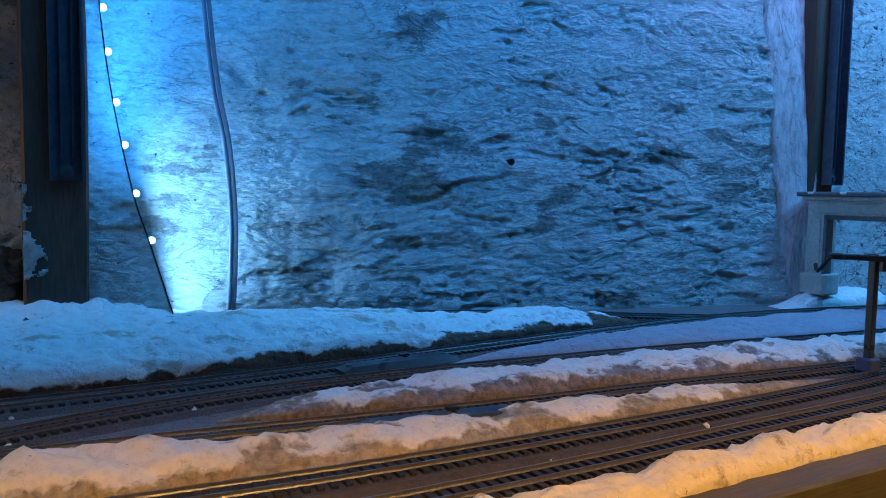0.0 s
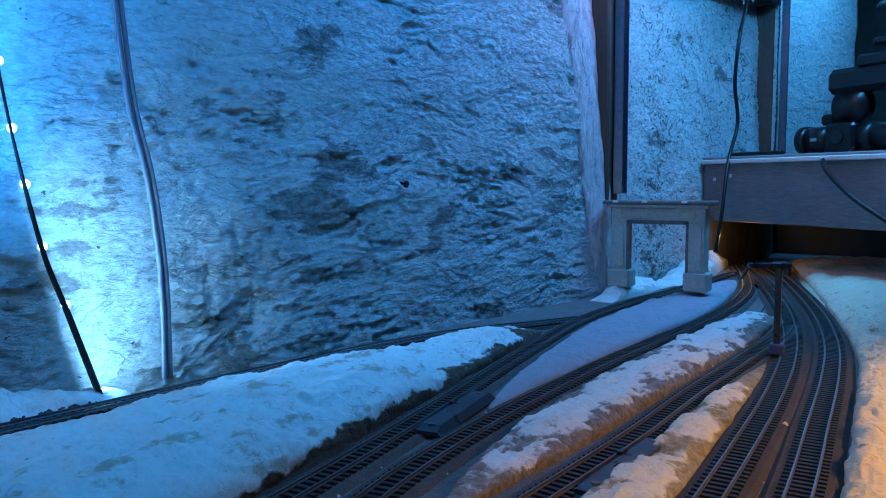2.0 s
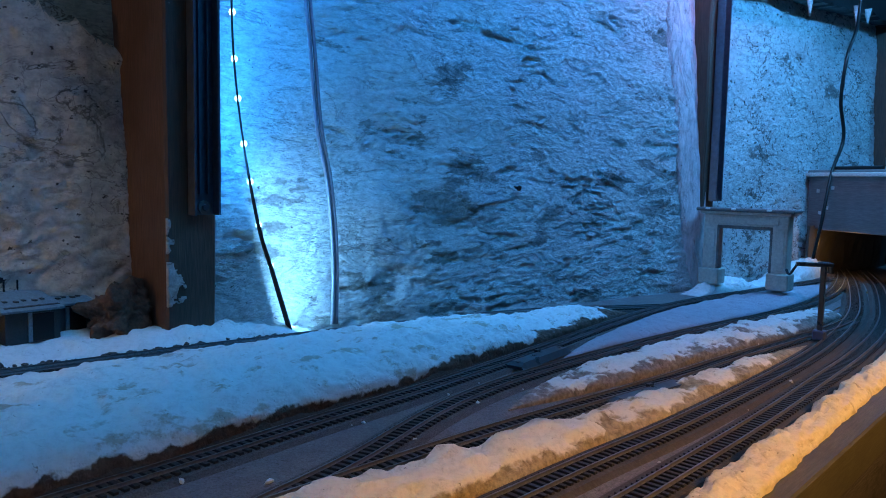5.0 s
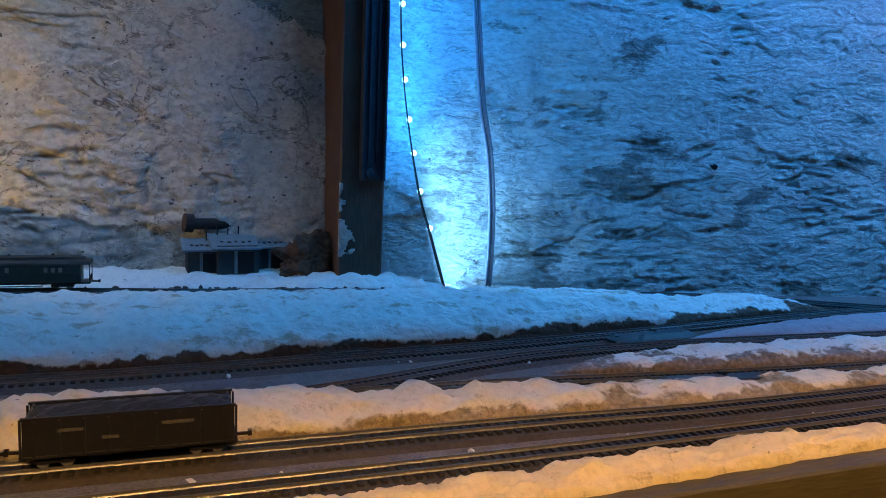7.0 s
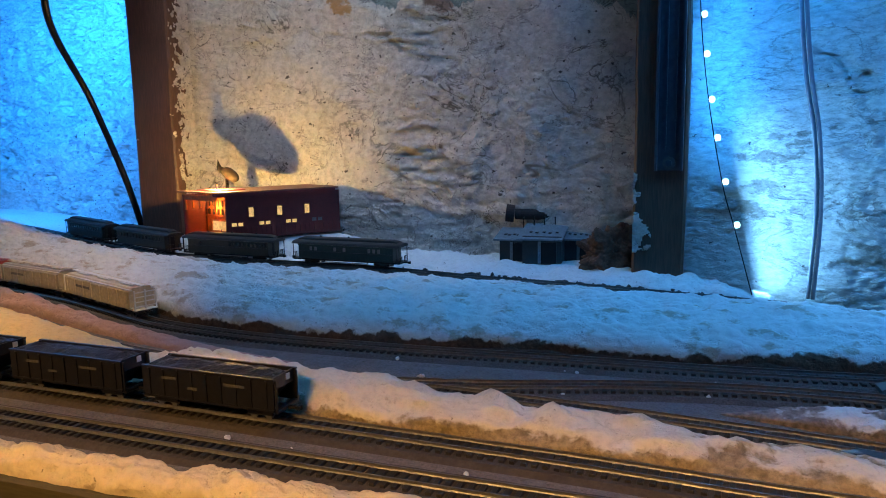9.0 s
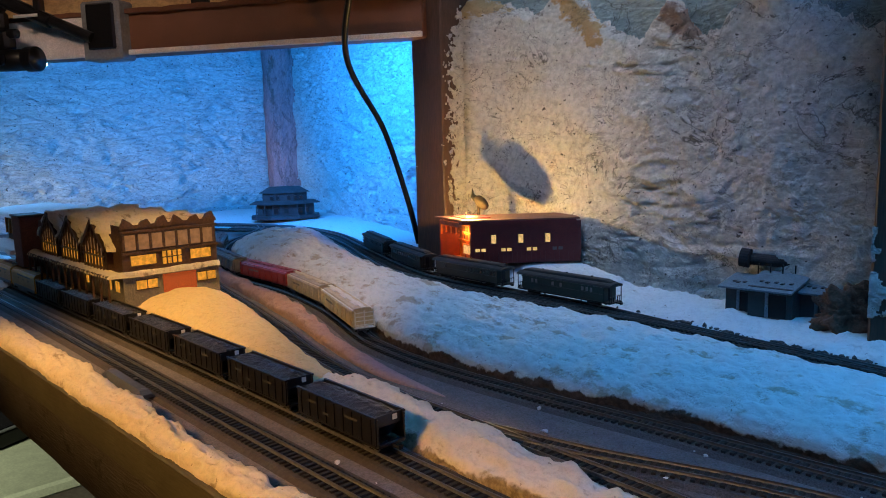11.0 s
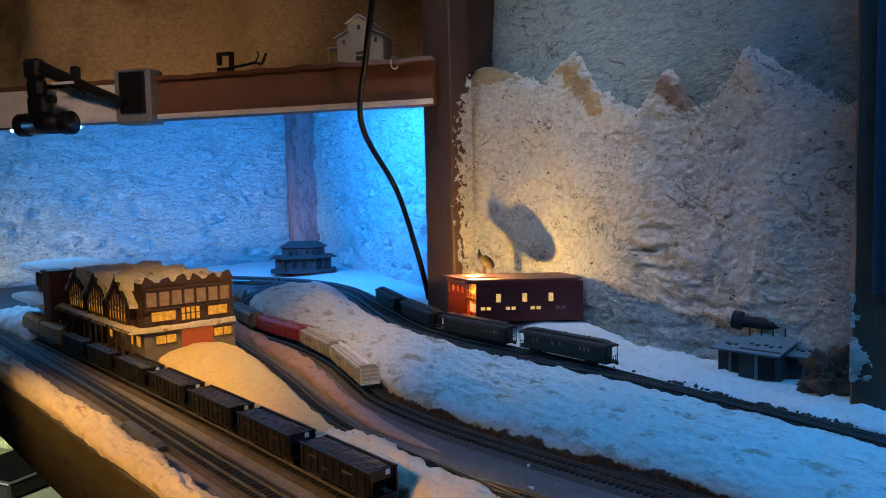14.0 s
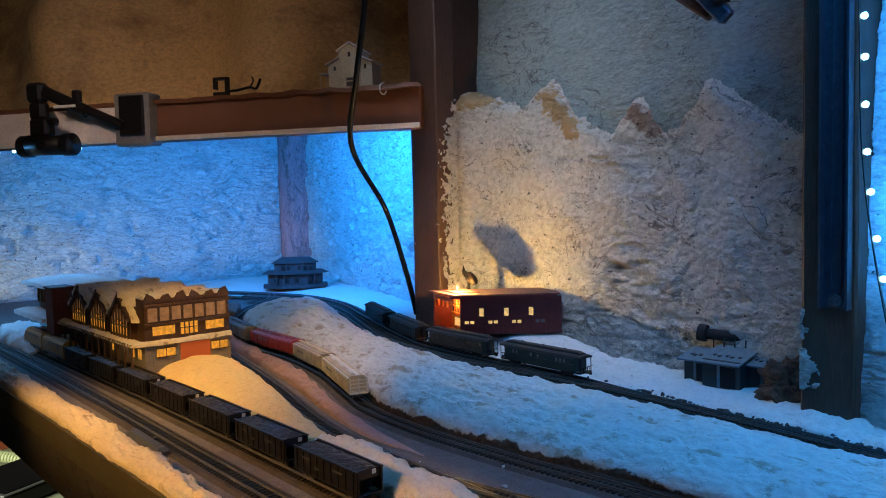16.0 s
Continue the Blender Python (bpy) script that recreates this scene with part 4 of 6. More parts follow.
def truck(car, x, wheel=0.0026, base=0.0075):
    b = part("truck", cubes(((x, -0.0062, 0.0032), (base + 0.006, 0.0014, 0.0022)), ((x, 0.0062, 0.0032), (base + 0.006, 0.0014, 0.0022)), ((x, 0, 0.0040), (0.004, 0.0125, 0.0016)), bevel=0.0003), M_BLACK, car)
    for dx in (-base / 2, base / 2):
        bm = bmesh.new()
        for s in (-1, 1):
            cyl(bm, (x + dx, s * 0.0043, wheel), (x + dx, s * 0.0055, wheel), wheel, n=14)
        cyl(bm, (x + dx, -0.005, wheel), (x + dx, 0.005, wheel), 0.0006, n=6)
        part("wheelset", bm, M_RAIL, b)


def coupler(car, x, s):
    part("coupler", cubes(((x + s * 0.003, 0, 0.0052), (0.007, 0.0012, 0.0012)), ((x + s * 0.0062, 0.0006, 0.0052), (0.0016, 0.0026, 0.0022))), M_BLACK, car)


# ---- ore train ----
def loco(m, nose):
    t = thing("locomotive", m, "yellow streamlined diesel locomotive " + ("with a rounded nose" if nose else "without a cab, coupled behind the leading one"), "locomotive", "ore train")
    L, W = 0.0915, 0.0185
    cuts = []
    if nose:
        cuts = [(-L / 2, 0.60, 0.006, 0.011, 0.003), (-L / 2 + 0.002, 0.84, 0.005, 0.0135, 0.0032), (-L / 2 + 0.006, 0.96, 0.005, 0.0155, 0.0030), (-L / 2 + 0.0095, 1.0, 0.005, 0.0165, 0.0034), (-L / 2 + 0.0135, 1.0, 0.005, 0.0210, 0.0050)]
    else:
        cuts = [(-L / 2, 1.0, 0.005, 0.0215, 0.0050)]
    cuts += [(-L / 2 + 0.02, 1.0, 0.005, 0.0220, 0.0050), (L / 2, 1.0, 0.005, 0.0220, 0.0050)]
    part("body", loft([arch(x, W * k, z0, z1, c) for x, k, z0, z1, c in cuts]), M_YELLOW, t)
    x0 = -L / 2 + (0.015 if nose else 0.001)
    bm = bmesh.new()
    rings = []
    for x in (x0, L / 2 - 0.001):
        rings.append([bm.verts.new((x, -math.cos(a) * W * 0.44, 0.0226 + math.sin(a) ** 0.8 * 0.0050)) for a in [math.pi * (0.12 + 0.76 * k / 8) for k in range(9)]])
    for k in range(8):
        bm.faces.new((rings[0][k], rings[0][k + 1], rings[1][k + 1], rings[1][k]))
    part("roof", bm, M_LOCOROOF, t, "glossy lighter roof")
    for s in (-1, 1):
        bm = bmesh.new()
        for a, b, h in ((-L / 2 + 0.009, -L / 2 + 0.024, 0.0028), (-L / 2 + 0.024, L / 2 - 0.030, 0.0050), (L / 2 - 0.030, L / 2 - 0.002, 0.0030)):
            box(bm, ((a + b) / 2, s * (W / 2 + 0.0002), 0.0072 - h / 2 + 0.001), (b - a, 0.0007, h))
        part("skirt", bm, M_SKIRT, t, "grey lower skirt", )
        for k in range(3):
            bm = bmesh.new()
            cyl(bm, (-0.018 + 0.020 * k, s * (W / 2 - 0.0004), 0.0165), (-0.018 + 0.020 * k, s * (W / 2 + 0.0003), 0.0165), 0.0010, n=10)
            part("porthole", bm, M_BLACK, t)
        part("grille", cubes(((0.005, s * (W / 2 + 0.0001), 0.0208), (0.05, 0.0004, 0.0016))), M_SKIRT, t)
    for k in range(4):
        bm = bmesh.new()
        cyl(bm, (-0.012 + 0.013 * k, 0, 0.0270), (-0.012 + 0.013 * k, 0, 0.0284), 0.0022, 0.0018, 12)
        part("roof_fan", bm, M_SKIRT, t)
    if nose:
        for s in (-1, 1):
            part("cab_window", rbox((-L / 2 + 0.0113, s * 0.0036, 0.0212), (0.0012, 0.0040, 0.0024), 0.0003), M_LENS, t)
            part("side_window", rbox((-L / 2 + 0.0165, s * (W / 2 + 0.0001), 0.0200), (0.0038, 0.0006, 0.0026), 0.0002), M_LENS, t)
        bm = bmesh.new()
        cyl(bm, (-L / 2 + 0.0012, 0, 0.0150), (-L / 2 - 0.0006, 0, 0.0150), 0.0016, n=14)
        part("headlight", bm, M_LAMPGLOW, t, "lit amber headlight")
        part("pilot", rbox((-L / 2 + 0.002, 0, 0.0045), (0.003, 0.013, 0.003), 0.0006), M_BLACK, t)
    part("end_door", rbox((L / 2 + 0.0002, 0, 0.0145), (0.0008, 0.0050, 0.0130), 0.0002), M_CREAM, t)
    for s in (-1, 1):
        part("end_panel", rbox((L / 2 + 0.0001, s * 0.0058, 0.0145), (0.0006, 0.0044, 0.0150), 0.0002), M_CREAM, t)
    part("underframe", cubes(((0, 0, 0.0050), (L - 0.006, 0.012, 0.0016)), ((0, 0, 0.0036), (0.022, 0.013, 0.0034)), bevel=0.0003), M_BLACK, t)
    truck(t, -L / 2 + 0.019, 0.0029, 0.0110)
    truck(t, L / 2 - 0.019, 0.0029, 0.0110)
    coupler(t, -L / 2, -1)
    coupler(t, L / 2, 1)
    return t


def hopper(m, seed):
    t = thing("hopper_car", m, "black ribbed open hopper car heaped with coal", "hopper car", "ore train")
    L, W, H = 0.0815, 0.0190, 0.0215
    for s in (-1, 1):
        bm = bmesh.new()
        box(bm, (0, s * W / 2, 0.0135), (L - 0.004, 0.0008, 0.0150))
        part("side_wall", bm, M_HOPPER, t)
        part("top_rail", cubes(((0, s * (W / 2 + 0.0003), H), (L - 0.003, 0.0014, 0.0010))), M_HOPPER, t)
        part("side_sill", cubes(((0, s * (W / 2 + 0.0003), 0.0062), (L - 0.004, 0.0012, 0.0010))), M_HOPPER, t)
        for k in range(9):
            part("rib", cubes(((-L / 2 + 0.006 + k * (L - 0.012) / 8, s * (W / 2 + 0.0006), 0.0136), (0.0011, 0.0010, 0.0140))), M_HOPPER, t)
        for k, (x, w) in enumerate(((-0.022, 0.009), (-0.008, 0.006), (0.017, 0.012))):
            part("lettering_bar", cubes(((x, s * (W / 2 + 0.00115), 0.0165 - 0.004 * (k % 2)), (w, 0.0002, 0.0014))), M_SKIRT2, t)
    for s in (-1, 1):
        bm = bmesh.new()
        box(bm, (s * (L / 2 - 0.0035), 0, 0.0185), (0.0008, W, 0.0062))
        box(bm, (s * (L / 2 - 0.0090), 0, 0.0110), (0.0008, W - 0.002, 0.0150), Matrix.Translation((s * 0.0, 0, 0)) @ pose(s * (L / 2 - 0.009), 0, 0.011, 0, s * 40, 0) @ pose(-s * (L / 2 - 0.009), 0, -0.011))
        part("end_slope", bm, M_HOPPER, t)
        part("end_sill", rbox((s * (L / 2 - 0.002), 0, 0.0056), (0.003, W - 0.001, 0.0020), 0.0003), M_HOPPER, t)
        for q in (-1, 1):
            part("corner_post", cubes(((s * (L / 2 - 0.0012), q * (W / 2 - 0.0006), 0.0135), (0.0009, 0.0009, 0.0150))), M_HOPPER, t)
        part("end_plate", cubes(((s * (L / 2 - 0.0029), 0.004, 0.0192), (0.0004, 0.0030, 0.0030))), M_WHITE, t, "small pale plate")
        bm = bmesh.new()
        box(bm, (s * 0.012, 0, 0.0046), (0.010, 0.010, 0.0050), bevel=0.0008)
        part("hopper_door", bm, M_HOPPER, t)
        truck(t, s * (L / 2 - 0.0125), 0.0026, 0.0085)
        coupler(t, s * (L / 2 - 0.001), s)
    rows = []
    for i in range(25):
        x = -L / 2 + 0.004 + (L - 0.008) * i / 24
        rows.append([Vector((x, -W / 2 + 0.0006 + (W - 0.0012) * j / 8, 0.0205 + 0.0026 * math.sin(math.pi * j / 8) * (0.5 + 0.5 * math.sin(math.pi * min(1, i / 3) * min(1, (24 - i) / 3) / 2)) + 0.0012 * fractal(x * 260 + seed * 9, j * 0.9, seed, 3))) for j in range(9)])
    part("coal_load", grid_mesh(rows, (0, 0, -0.004)), M_COAL, t, "dull grey-black coal load")
    return t


loco(on_track(P_A2, -0.872), True)
loco(on_track(P_A2, -0.774), False)
for k in range(7):
    hopper(on_track(P_A2, -0.6800 + 0.0905 * k), k)


# ---- passenger coaches ----
def coach(m, body, kind, label):
    t = thing("coach", m, label, "railway coach", "coaches")
    L, W = 0.114, 0.0185
    part("body", rbox((0, 0, 0.0128), (L - 0.014, W, 0.0140), 0.0005), body, t)
    part("floor", rbox((0, 0, 0.0052), (L, W - 0.001, 0.0014), 0.0003), M_BLACK, t)
    part("roof", loft([arch(x, W + 0.001, 0.0196, 0.0200, c) for x, c in ((-L / 2, 0.0026), (-L / 2 + 0.004, 0.0034), (L / 2 - 0.004, 0.0034), (L / 2, 0.0026))]), M_COACHROOF, t)
    part("clerestory", loft([arch(x, 0.0090, 0.0220, z, 0.0012) for x, z in ((-L / 2 + 0.004, 0.0232), (-L / 2 + 0.010, 0.0246), (L / 2 - 0.010, 0.0246), (L / 2 - 0.004, 0.0232))]), M_COACHROOF, t)
    for s in (-1, 1):
        part("letter_board", cubes(((0, s * (W / 2 + 0.0002), 0.0188), (L - 0.014, 0.0006, 0.0010))), body, t)
        spots = []
        if kind == "windows":
            spots = [0.004 + 0.0052 * k for k in range(9)] + [-0.034]
        elif kind == "all":
            spots = [-0.040 + 0.0066 * k for k in range(13)]
        else:
            spots = [-0.036, -0.031, -0.010, 0.000, 0.026, 0.031, 0.036]
        for x in spots:
            # plain coach: grey panes hold the glass's reflected light as colour
            part("window", rbox((x, s * (W / 2 + 0.0001), 0.0156), (0.0026, 0.0006, 0.0036), 0.0002), M_GREYCAR if kind == "plain" else M_LENS, t)
        part("sill_line", cubes(((0, s * (W / 2 + 0.0003), 0.0128), (L - 0.016, 0.0005, 0.0005))), M_COACHROOF, t)
        part("truss_rod", cubes(((0, s * 0.007, 0.0030), (0.046, 0.0006, 0.0006)), ((-0.023, s * 0.007, 0.0040), (0.0006, 0.0006, 0.0024)), ((0.023, s * 0.007, 0.0040), (0.0006, 0.0006, 0.0024))), M_BLACK, t)
        part("platform_roof", rbox((s * (L / 2 - 0.0035), 0, 0.0203), (0.007, W - 0.001, 0.0008), 0.0002), M_COACHROOF, t)
        for q in (-1, 1):
            part("railing", cubes(((s * (L / 2 - 0.0008), q * 0.0055, 0.0108), (0.0006, 0.0060, 0.0005)), ((s * (L / 2 - 0.0008), q * 0.0028, 0.0083), (0.0006, 0.0005, 0.0050)), ((s * (L / 2 - 0.0008), q * 0.0083, 0.0128), (0.0006, 0.0005, 0.0140)), ((s * (L / 2 - 0.0008), q * 0.0055, 0.0083), (0.0005, 0.0004, 0.0050))), M_BLACK, t)
        part("end_door", rbox((s * (L / 2 - 0.0070), 0, 0.0122), (0.0006, 0.0046, 0.0122), 0.0002), M_BLACK, t)
        truck(t, s * (L / 2 - 0.020), 0.0026, 0.0100)
        coupler(t, s * (L / 2 - 0.001), s)
    for k in range(3):
        bm = bmesh.new()
        cyl(bm, (-0.03 + 0.03 * k, 0, 0.0246), (-0.03 + 0.03 * k, 0, 0.0268), 0.0009, n=8)
        part("vent", bm, M_COACHROOF, t)
    return t


coach(on_track(P_E, -0.228), M_GREEN, "plain", "dark green plain-sided passenger coach standing alone")
coach(on_track(P_E, -0.362), M_OLIVE, "windows", "olive combine coach windowed along one half")
coach(on_track(P_E, -0.492), M_OLIVE, "all", "weathered grey-green windowed passenger coach")
coach(on_track(P_E, -0.621), M_GREEN, "all", "dark green windowed passenger coach at the bend")


# ---- freight cars ----
def freight(m, body, roof, L, label, cage=False):
    t = thing("freight_car", m, label, "freight car", "freight cars")
    W, H = 0.0200, 0.0235
    part("body", loft([[(x, -W / 2, 0.0085), (x, -W / 2, H - 0.003), (x, -W * 0.36, H), (x, W * 0.36, H), (x, W / 2, H - 0.003), (x, W / 2, 0.0085), (x, W * 0.25, 0.0050), (x, -W * 0.25, 0.0050)] for x in (-L / 2 + 0.006, L / 2 - 0.006)]), body, t)
    part("roof_walk", rbox((0, 0, H + 0.0012), (L - 0.004, 0.0040, 0.0006), 0.0001), roof, t)
    for s in (-1, 1):
        for k in range(8):
            part("rib", cubes(((-L / 2 + 0.010 + k * (L - 0.020) / 7, s * (W / 2 + 0.0003), 0.0145), (0.0009, 0.0009, 0.0120))), body, t)
        part("eave", cubes(((0, s * (W / 2 - 0.0014), H - 0.0016), (L - 0.010, 0.0020, 0.0009))), roof, t)
        part("side_sill", cubes(((0, s * (W / 2 - 0.001), 0.0080), (L - 0.004, 0.0016, 0.0014))), body, t)
        part("lettering_bar", cubes(((-L * 0.18, s * (W / 2 + 0.00045), 0.0160), (L * 0.20, 0.0002, 0.0020))), M_GREYCAR, t)
        part("end_platform", rbox((s * (L / 2 - 0.003), 0, 0.0070), (0.006, W - 0.002, 0.0010), 0.0002), roof, t)
        for q in (-1, 0, 1):
            part("end_post", cubes(((s * (L / 2 - 0.001), q * (W / 2 - 0.0016), 0.0145), (0.0010, 0.0010, 0.0150))), roof, t)
        for k in range(4 if cage else 2):
            part("end_rung", cubes(((s * (L / 2 - 0.001), 0, 0.0095 + 0.0036 * k), (0.0007, W - 0.004, 0.0007))), roof, t)
        truck(t, s * (L / 2 - 0.014), 0.0026, 0.0085)
        coupler(t, s * (L / 2 - 0.001), s)
    for k in range(3):
        part("hatch", rbox((-L * 0.3 + L * 0.3 * k, 0, H + 0.0006), (L * 0.16, 0.0075, 0.0010), 0.0003), roof, t)
        part("hopper_bottom", rbox((-L * 0.22 + L * 0.22 * k, 0, 0.0048), (L * 0.12, 0.011, 0.0044), 0.0010), M_BLACK, t)
    return t


freight(on_track(P_CD, -0.362), M_CREAM, M_WHITE, 0.120, "cream covered hopper car with a white end frame", True)
freight(on_track(P_CD, -0.471), M_TAN, M_CREAM, 0.104, "tan covered hopper car beside the snow mound")
freight(on_track(P_CD, -0.586), M_RED, M_RED, 0.126, "red covered hopper car beside the snow mound")
freight(on_track(P_CD, -0.713), M_GREYCAR, M_GREYCAR, 0.126, "dull grey covered hopper car behind the hotel")
freight(on_track(P_CD, -0.832), M_GREYCAR, M_GREYCAR, 0.126, "dull grey covered hopper car on the loop's bend")



# ---- timbered hotel on its hill ----
def hotel():
    t = thing("hotel", pose(-0.513, 0.277, 0.024), "dark timbered model hotel with snowy gables and lit windows", "hotel")
    D, L, F = 0.097, 0.262, 0.025
    part("ground_floor", cubes(((-L / 2, D / 2, F / 2 - 0.004), (L, D, F + 0.008))), M_STONE, t, "grey stone ground floor")
    part("upper_floor", cubes(((-L / 2, D / 2, F + 0.018), (L - 0.003, D - 0.003, 0.036))), M_TIMBER, t, "dark brown timbered upper floor")
    # end wall
    # brick is no lamp: its lit red glitter is drawn as emission
    part("brick_panel", cubes(((0.0006, 0.055, 0.0105), (0.0012, 0.034, 0.018))), M_GLOWRED, t, "red brick panel with a painted glow")
    for y, w in ((0.022, 0.020), (0.083, 0.019)):
        wdw = part("window", cubes(((0.0010, y, 0.0125), (0.0010, w, 0.0085))), M_GLOW, t, "lit amber window")
        part("frame", cubes(((0.0014, y, 0.0172), (0.0012, w + 0.002, 0.0010)), ((0.0014, y, 0.0078), (0.0012, w + 0.002, 0.0010)), ((0.0014, y, 0.0125), (0.0012, 0.0008, 0.0090))), M_TIMBER, wdw)
    for y, w in ((0.021, 0.024), (0.079, 0.021)):
        wdw = part("window", cubes(((-0.0005, y, F + 0.0110), (0.0012, w, 0.0095))), M_GLOW, t, "lit amber window")
        part("frame", cubes(((-0.0003, y, F + 0.0162), (0.0012, w + 0.002, 0.0010)), ((-0.0003, y, F + 0.0058), (0.0012, w + 0.002, 0.0010))), M_TIMBER, wdw)
    for i in range(4):
        for j in range(2):
            part("window_pane", cubes(((-0.0005, 0.0415 + 0.0052 * i, F + 0.0075 + 0.0072 * j), (0.0012, 0.0032, 0.0060))), M_GLOW, t)
    part("end_block", cubes(((-0.0122, D / 2, F + 0.0225), (0.022, D - 0.0016, 0.045))), M_TIMBER, t, "tall timbered end block")
    for i in range(7):
        part("curtained_window", cubes(((-0.0005, 0.0095 + 0.0130 * i, F + 0.0285), (0.0012, 0.0098, 0.0145))), M_CURTAIN, t, "curtained dim amber window")
        part("mullion", cubes(((-0.0004, 0.0030 + 0.0130 * i, F + 0.0285), (0.0018, 0.0022, 0.0165))), M_TIMBER, t)
    part("string_course", cubes(((0.0006, D / 2, F + 0.0185), (0.0026, D, 0.0022)), ((0.0006, D / 2, F + 0.0385), (0.0026, D, 0.0024))), M_TIMBER, t)
    # snow ledge over the ground floor, with the porch in front
    rows = []
    for i in range(60):
        u = i / 59
        if u < 0.27:
            p, o = Vector((0, D - D * u / 0.27, 0)), Vector((1, 0, 0))
        else:
            p, o = Vector((-(u - 0.27) / 0.73 * L, 0, 0)), Vector((0, -1, 0))
        w = 0.0045 if u < 0.27 else 0.0135
        rows.append([p + o * (w * k) + Vector((0, 0, F + 0.0024 * (1 - (2 * k - 1) ** 2) + 0.0013 * fractal(i * 0.35, k * 2, 3, 3) - 0.0022 * k)) for k in (0.0, 0.2, 0.4, 0.6, 0.8, 1.0)])
    part("snow_ledge", grid_mesh(rows, (0, 0, -0.0018)), M_ROOFSNOW, t, "snow-covered porch roof", True)
    for k in range(13):
        part("porch_post", cubes(((-0.004 - 0.0210 * k, -0.0125, 0.010), (0.0018, 0.0018, 0.028))), M_TIMBER, t)
    for k in range(12):
        part("porch_brace", cubes(((-0.0145 - 0.0210 * k, -0.0125, 0.0205), (0.021, 0.0012, 0.0016))), M_STONE, t)
        if k in (0, 1, 4):
            part("porch_window", cubes(((-0.0145 - 0.0210 * k, -0.0005, 0.0110), (0.008, 0.0010, 0.0100))), M_GLOW, t, "lit amber window")
    for k in range(34):
        x = -0.004 - 0.0076 * k + random.uniform(-0.002, 0.002)
        h = random.uniform(0.002, 0.009)
        bm = bmesh.new()
        cyl(bm, (x, -0.0132, F - 0.001), (x + random.uniform(-0.001, 0.001), -0.0134, F - 0.001 - h), random.uniform(0.0008, 0.0018), 0.0002, 6)
        part("icicle", bm, M_STONE, t)
    # gables along the front
    for g, gx in enumerate((-0.056, -0.126, -0.196)):
        w, base, top = 0.064, F + 0.0200, F + 0.0470
        bm = bmesh.new()
        rings = []
        for y in (-0.0050, D - 0.006):
            rings.append([bm.verts.new((gx + dx, y, z)) for dx, z in ((-w / 2, F - 0.001), (w / 2, F - 0.001), (w / 2, base), (0, top), (-w / 2, base))])
        for k in range(5):
            bm.faces.new((rings[0][k], rings[0][(k + 1) % 5], rings[1][(k + 1) % 5], rings[1][k]))
        bm.faces.new(rings[0][::-1])
        bm.faces.new(rings[1])
        gable = part("gable", bm, M_TIMBER, t, "timber-framed gable")
        for k in range(7):
            x = gx - w / 2 + 0.006 + k * (w - 0.012) / 6
            h = 0.014 + (top - base) * (1 - abs(x - gx) / (w / 2)) * 0.86
            part("stud", cubes(((x, -0.0060, F + h / 2 + 0.003), (0.0018, 0.0020, h + 0.004))), M_TIMBER, gable)
            if k < 6:
                xx = x + (w - 0.012) / 12
                hp = 0.013 + (top - base) * (1 - abs(xx - gx) / (w / 2)) * 0.62
                part("pane", cubes(((xx, -0.0053, F + 0.004 + hp * 0.28), (0.0056, 0.0008, hp * 0.50))), M_GLOW, gable, "lit amber pane")
                part("upper_pane", cubes(((xx, -0.0053, F + 0.004 + hp * 0.79), (0.0050, 0.0008, hp * 0.38))), M_CURTAIN, gable)
        for q in (-1, 1):
            bm = bmesh.new()
            slope = math.degrees(math.atan2(top - base, w / 2))
            box(bm, (0, 0, 0), (w * 0.66, 0.0022, 0.0040), pose(gx + q * w / 4, -0.0064, (base + top) / 2 + 0.0006, 0, q * slope, 0))
            part("bargeboard", bm, M_TIMBER, gable)
        part("cross_rail", cubes(((gx, -0.0064, F + 0.0145), (w - 0.004, 0.0014, 0.0016))), M_TIMBER, gable)
        rows = []
        for i in range(17):
            y = -0.0062 + (D + 0.004) * i / 16
            row = []
            for j in range(21):
                v = j / 20 * 2 - 1
                z = base + 0.004 + (top - base) * (1 - abs(v) ** 1.15) + 0.0036 * fractal(i * 0.5 + g * 7, j * 0.5, 2, 4)
                row.append(Vector((gx + v * (w / 2 + 0.0095), y + 0.0042 * fractal(j * 0.6, g * 3.0, 8, 4), z)))
            rows.append(row)
        part("snow_roof", grid_mesh(rows, (0, 0, -0.0035)), M_ROOFSNOW, t, "thick amber-tinted snow on the gable", True)
    # uneven parapet on the end wall
    for k in range(6):
        y = 0.008 + 0.0165 * k
        bm = bmesh.new()
        r = [bm.verts.new(p) for p in ((-0.0030, y - 0.008, F + 0.042), (-0.0030, y + 0.008, F + 0.042), (-0.0030, y + 0.003, F + 0.0500 + 0.0022 * ((k * 7) % 3 - 1)), (-0.0030, y - 0.003, F + 0.0500 - 0.0018 * ((k * 5) % 3 - 1)))]
        q = [bm.verts.new(v.co + Vector((0.0030, 0, 0))) for v in r]
        bm.faces.new(r[::-1])
        bm.faces.new(q)
        for i in range(4):
            bm.faces.new((r[i], r[(i + 1) % 4], q[(i + 1) % 4], q[i]))
        part("parapet", bm, M_TIMBER, t)
    rows = [[Vector((-0.024 + 0.021 * j / 6, 0.001 + (D - 0.004) * i / 24, F + 0.0462 + 0.0030 * math.sin(math.pi * j / 6) + 0.0022 * fractal(i * 0.55, j * 0.5, 4, 3))) for j in range(7)] for i in range(25)]
    part("end_snow", grid_mesh(rows, (0, 0, -0.003)), M_ROOFSNOW, t, "snow on the end block", True)
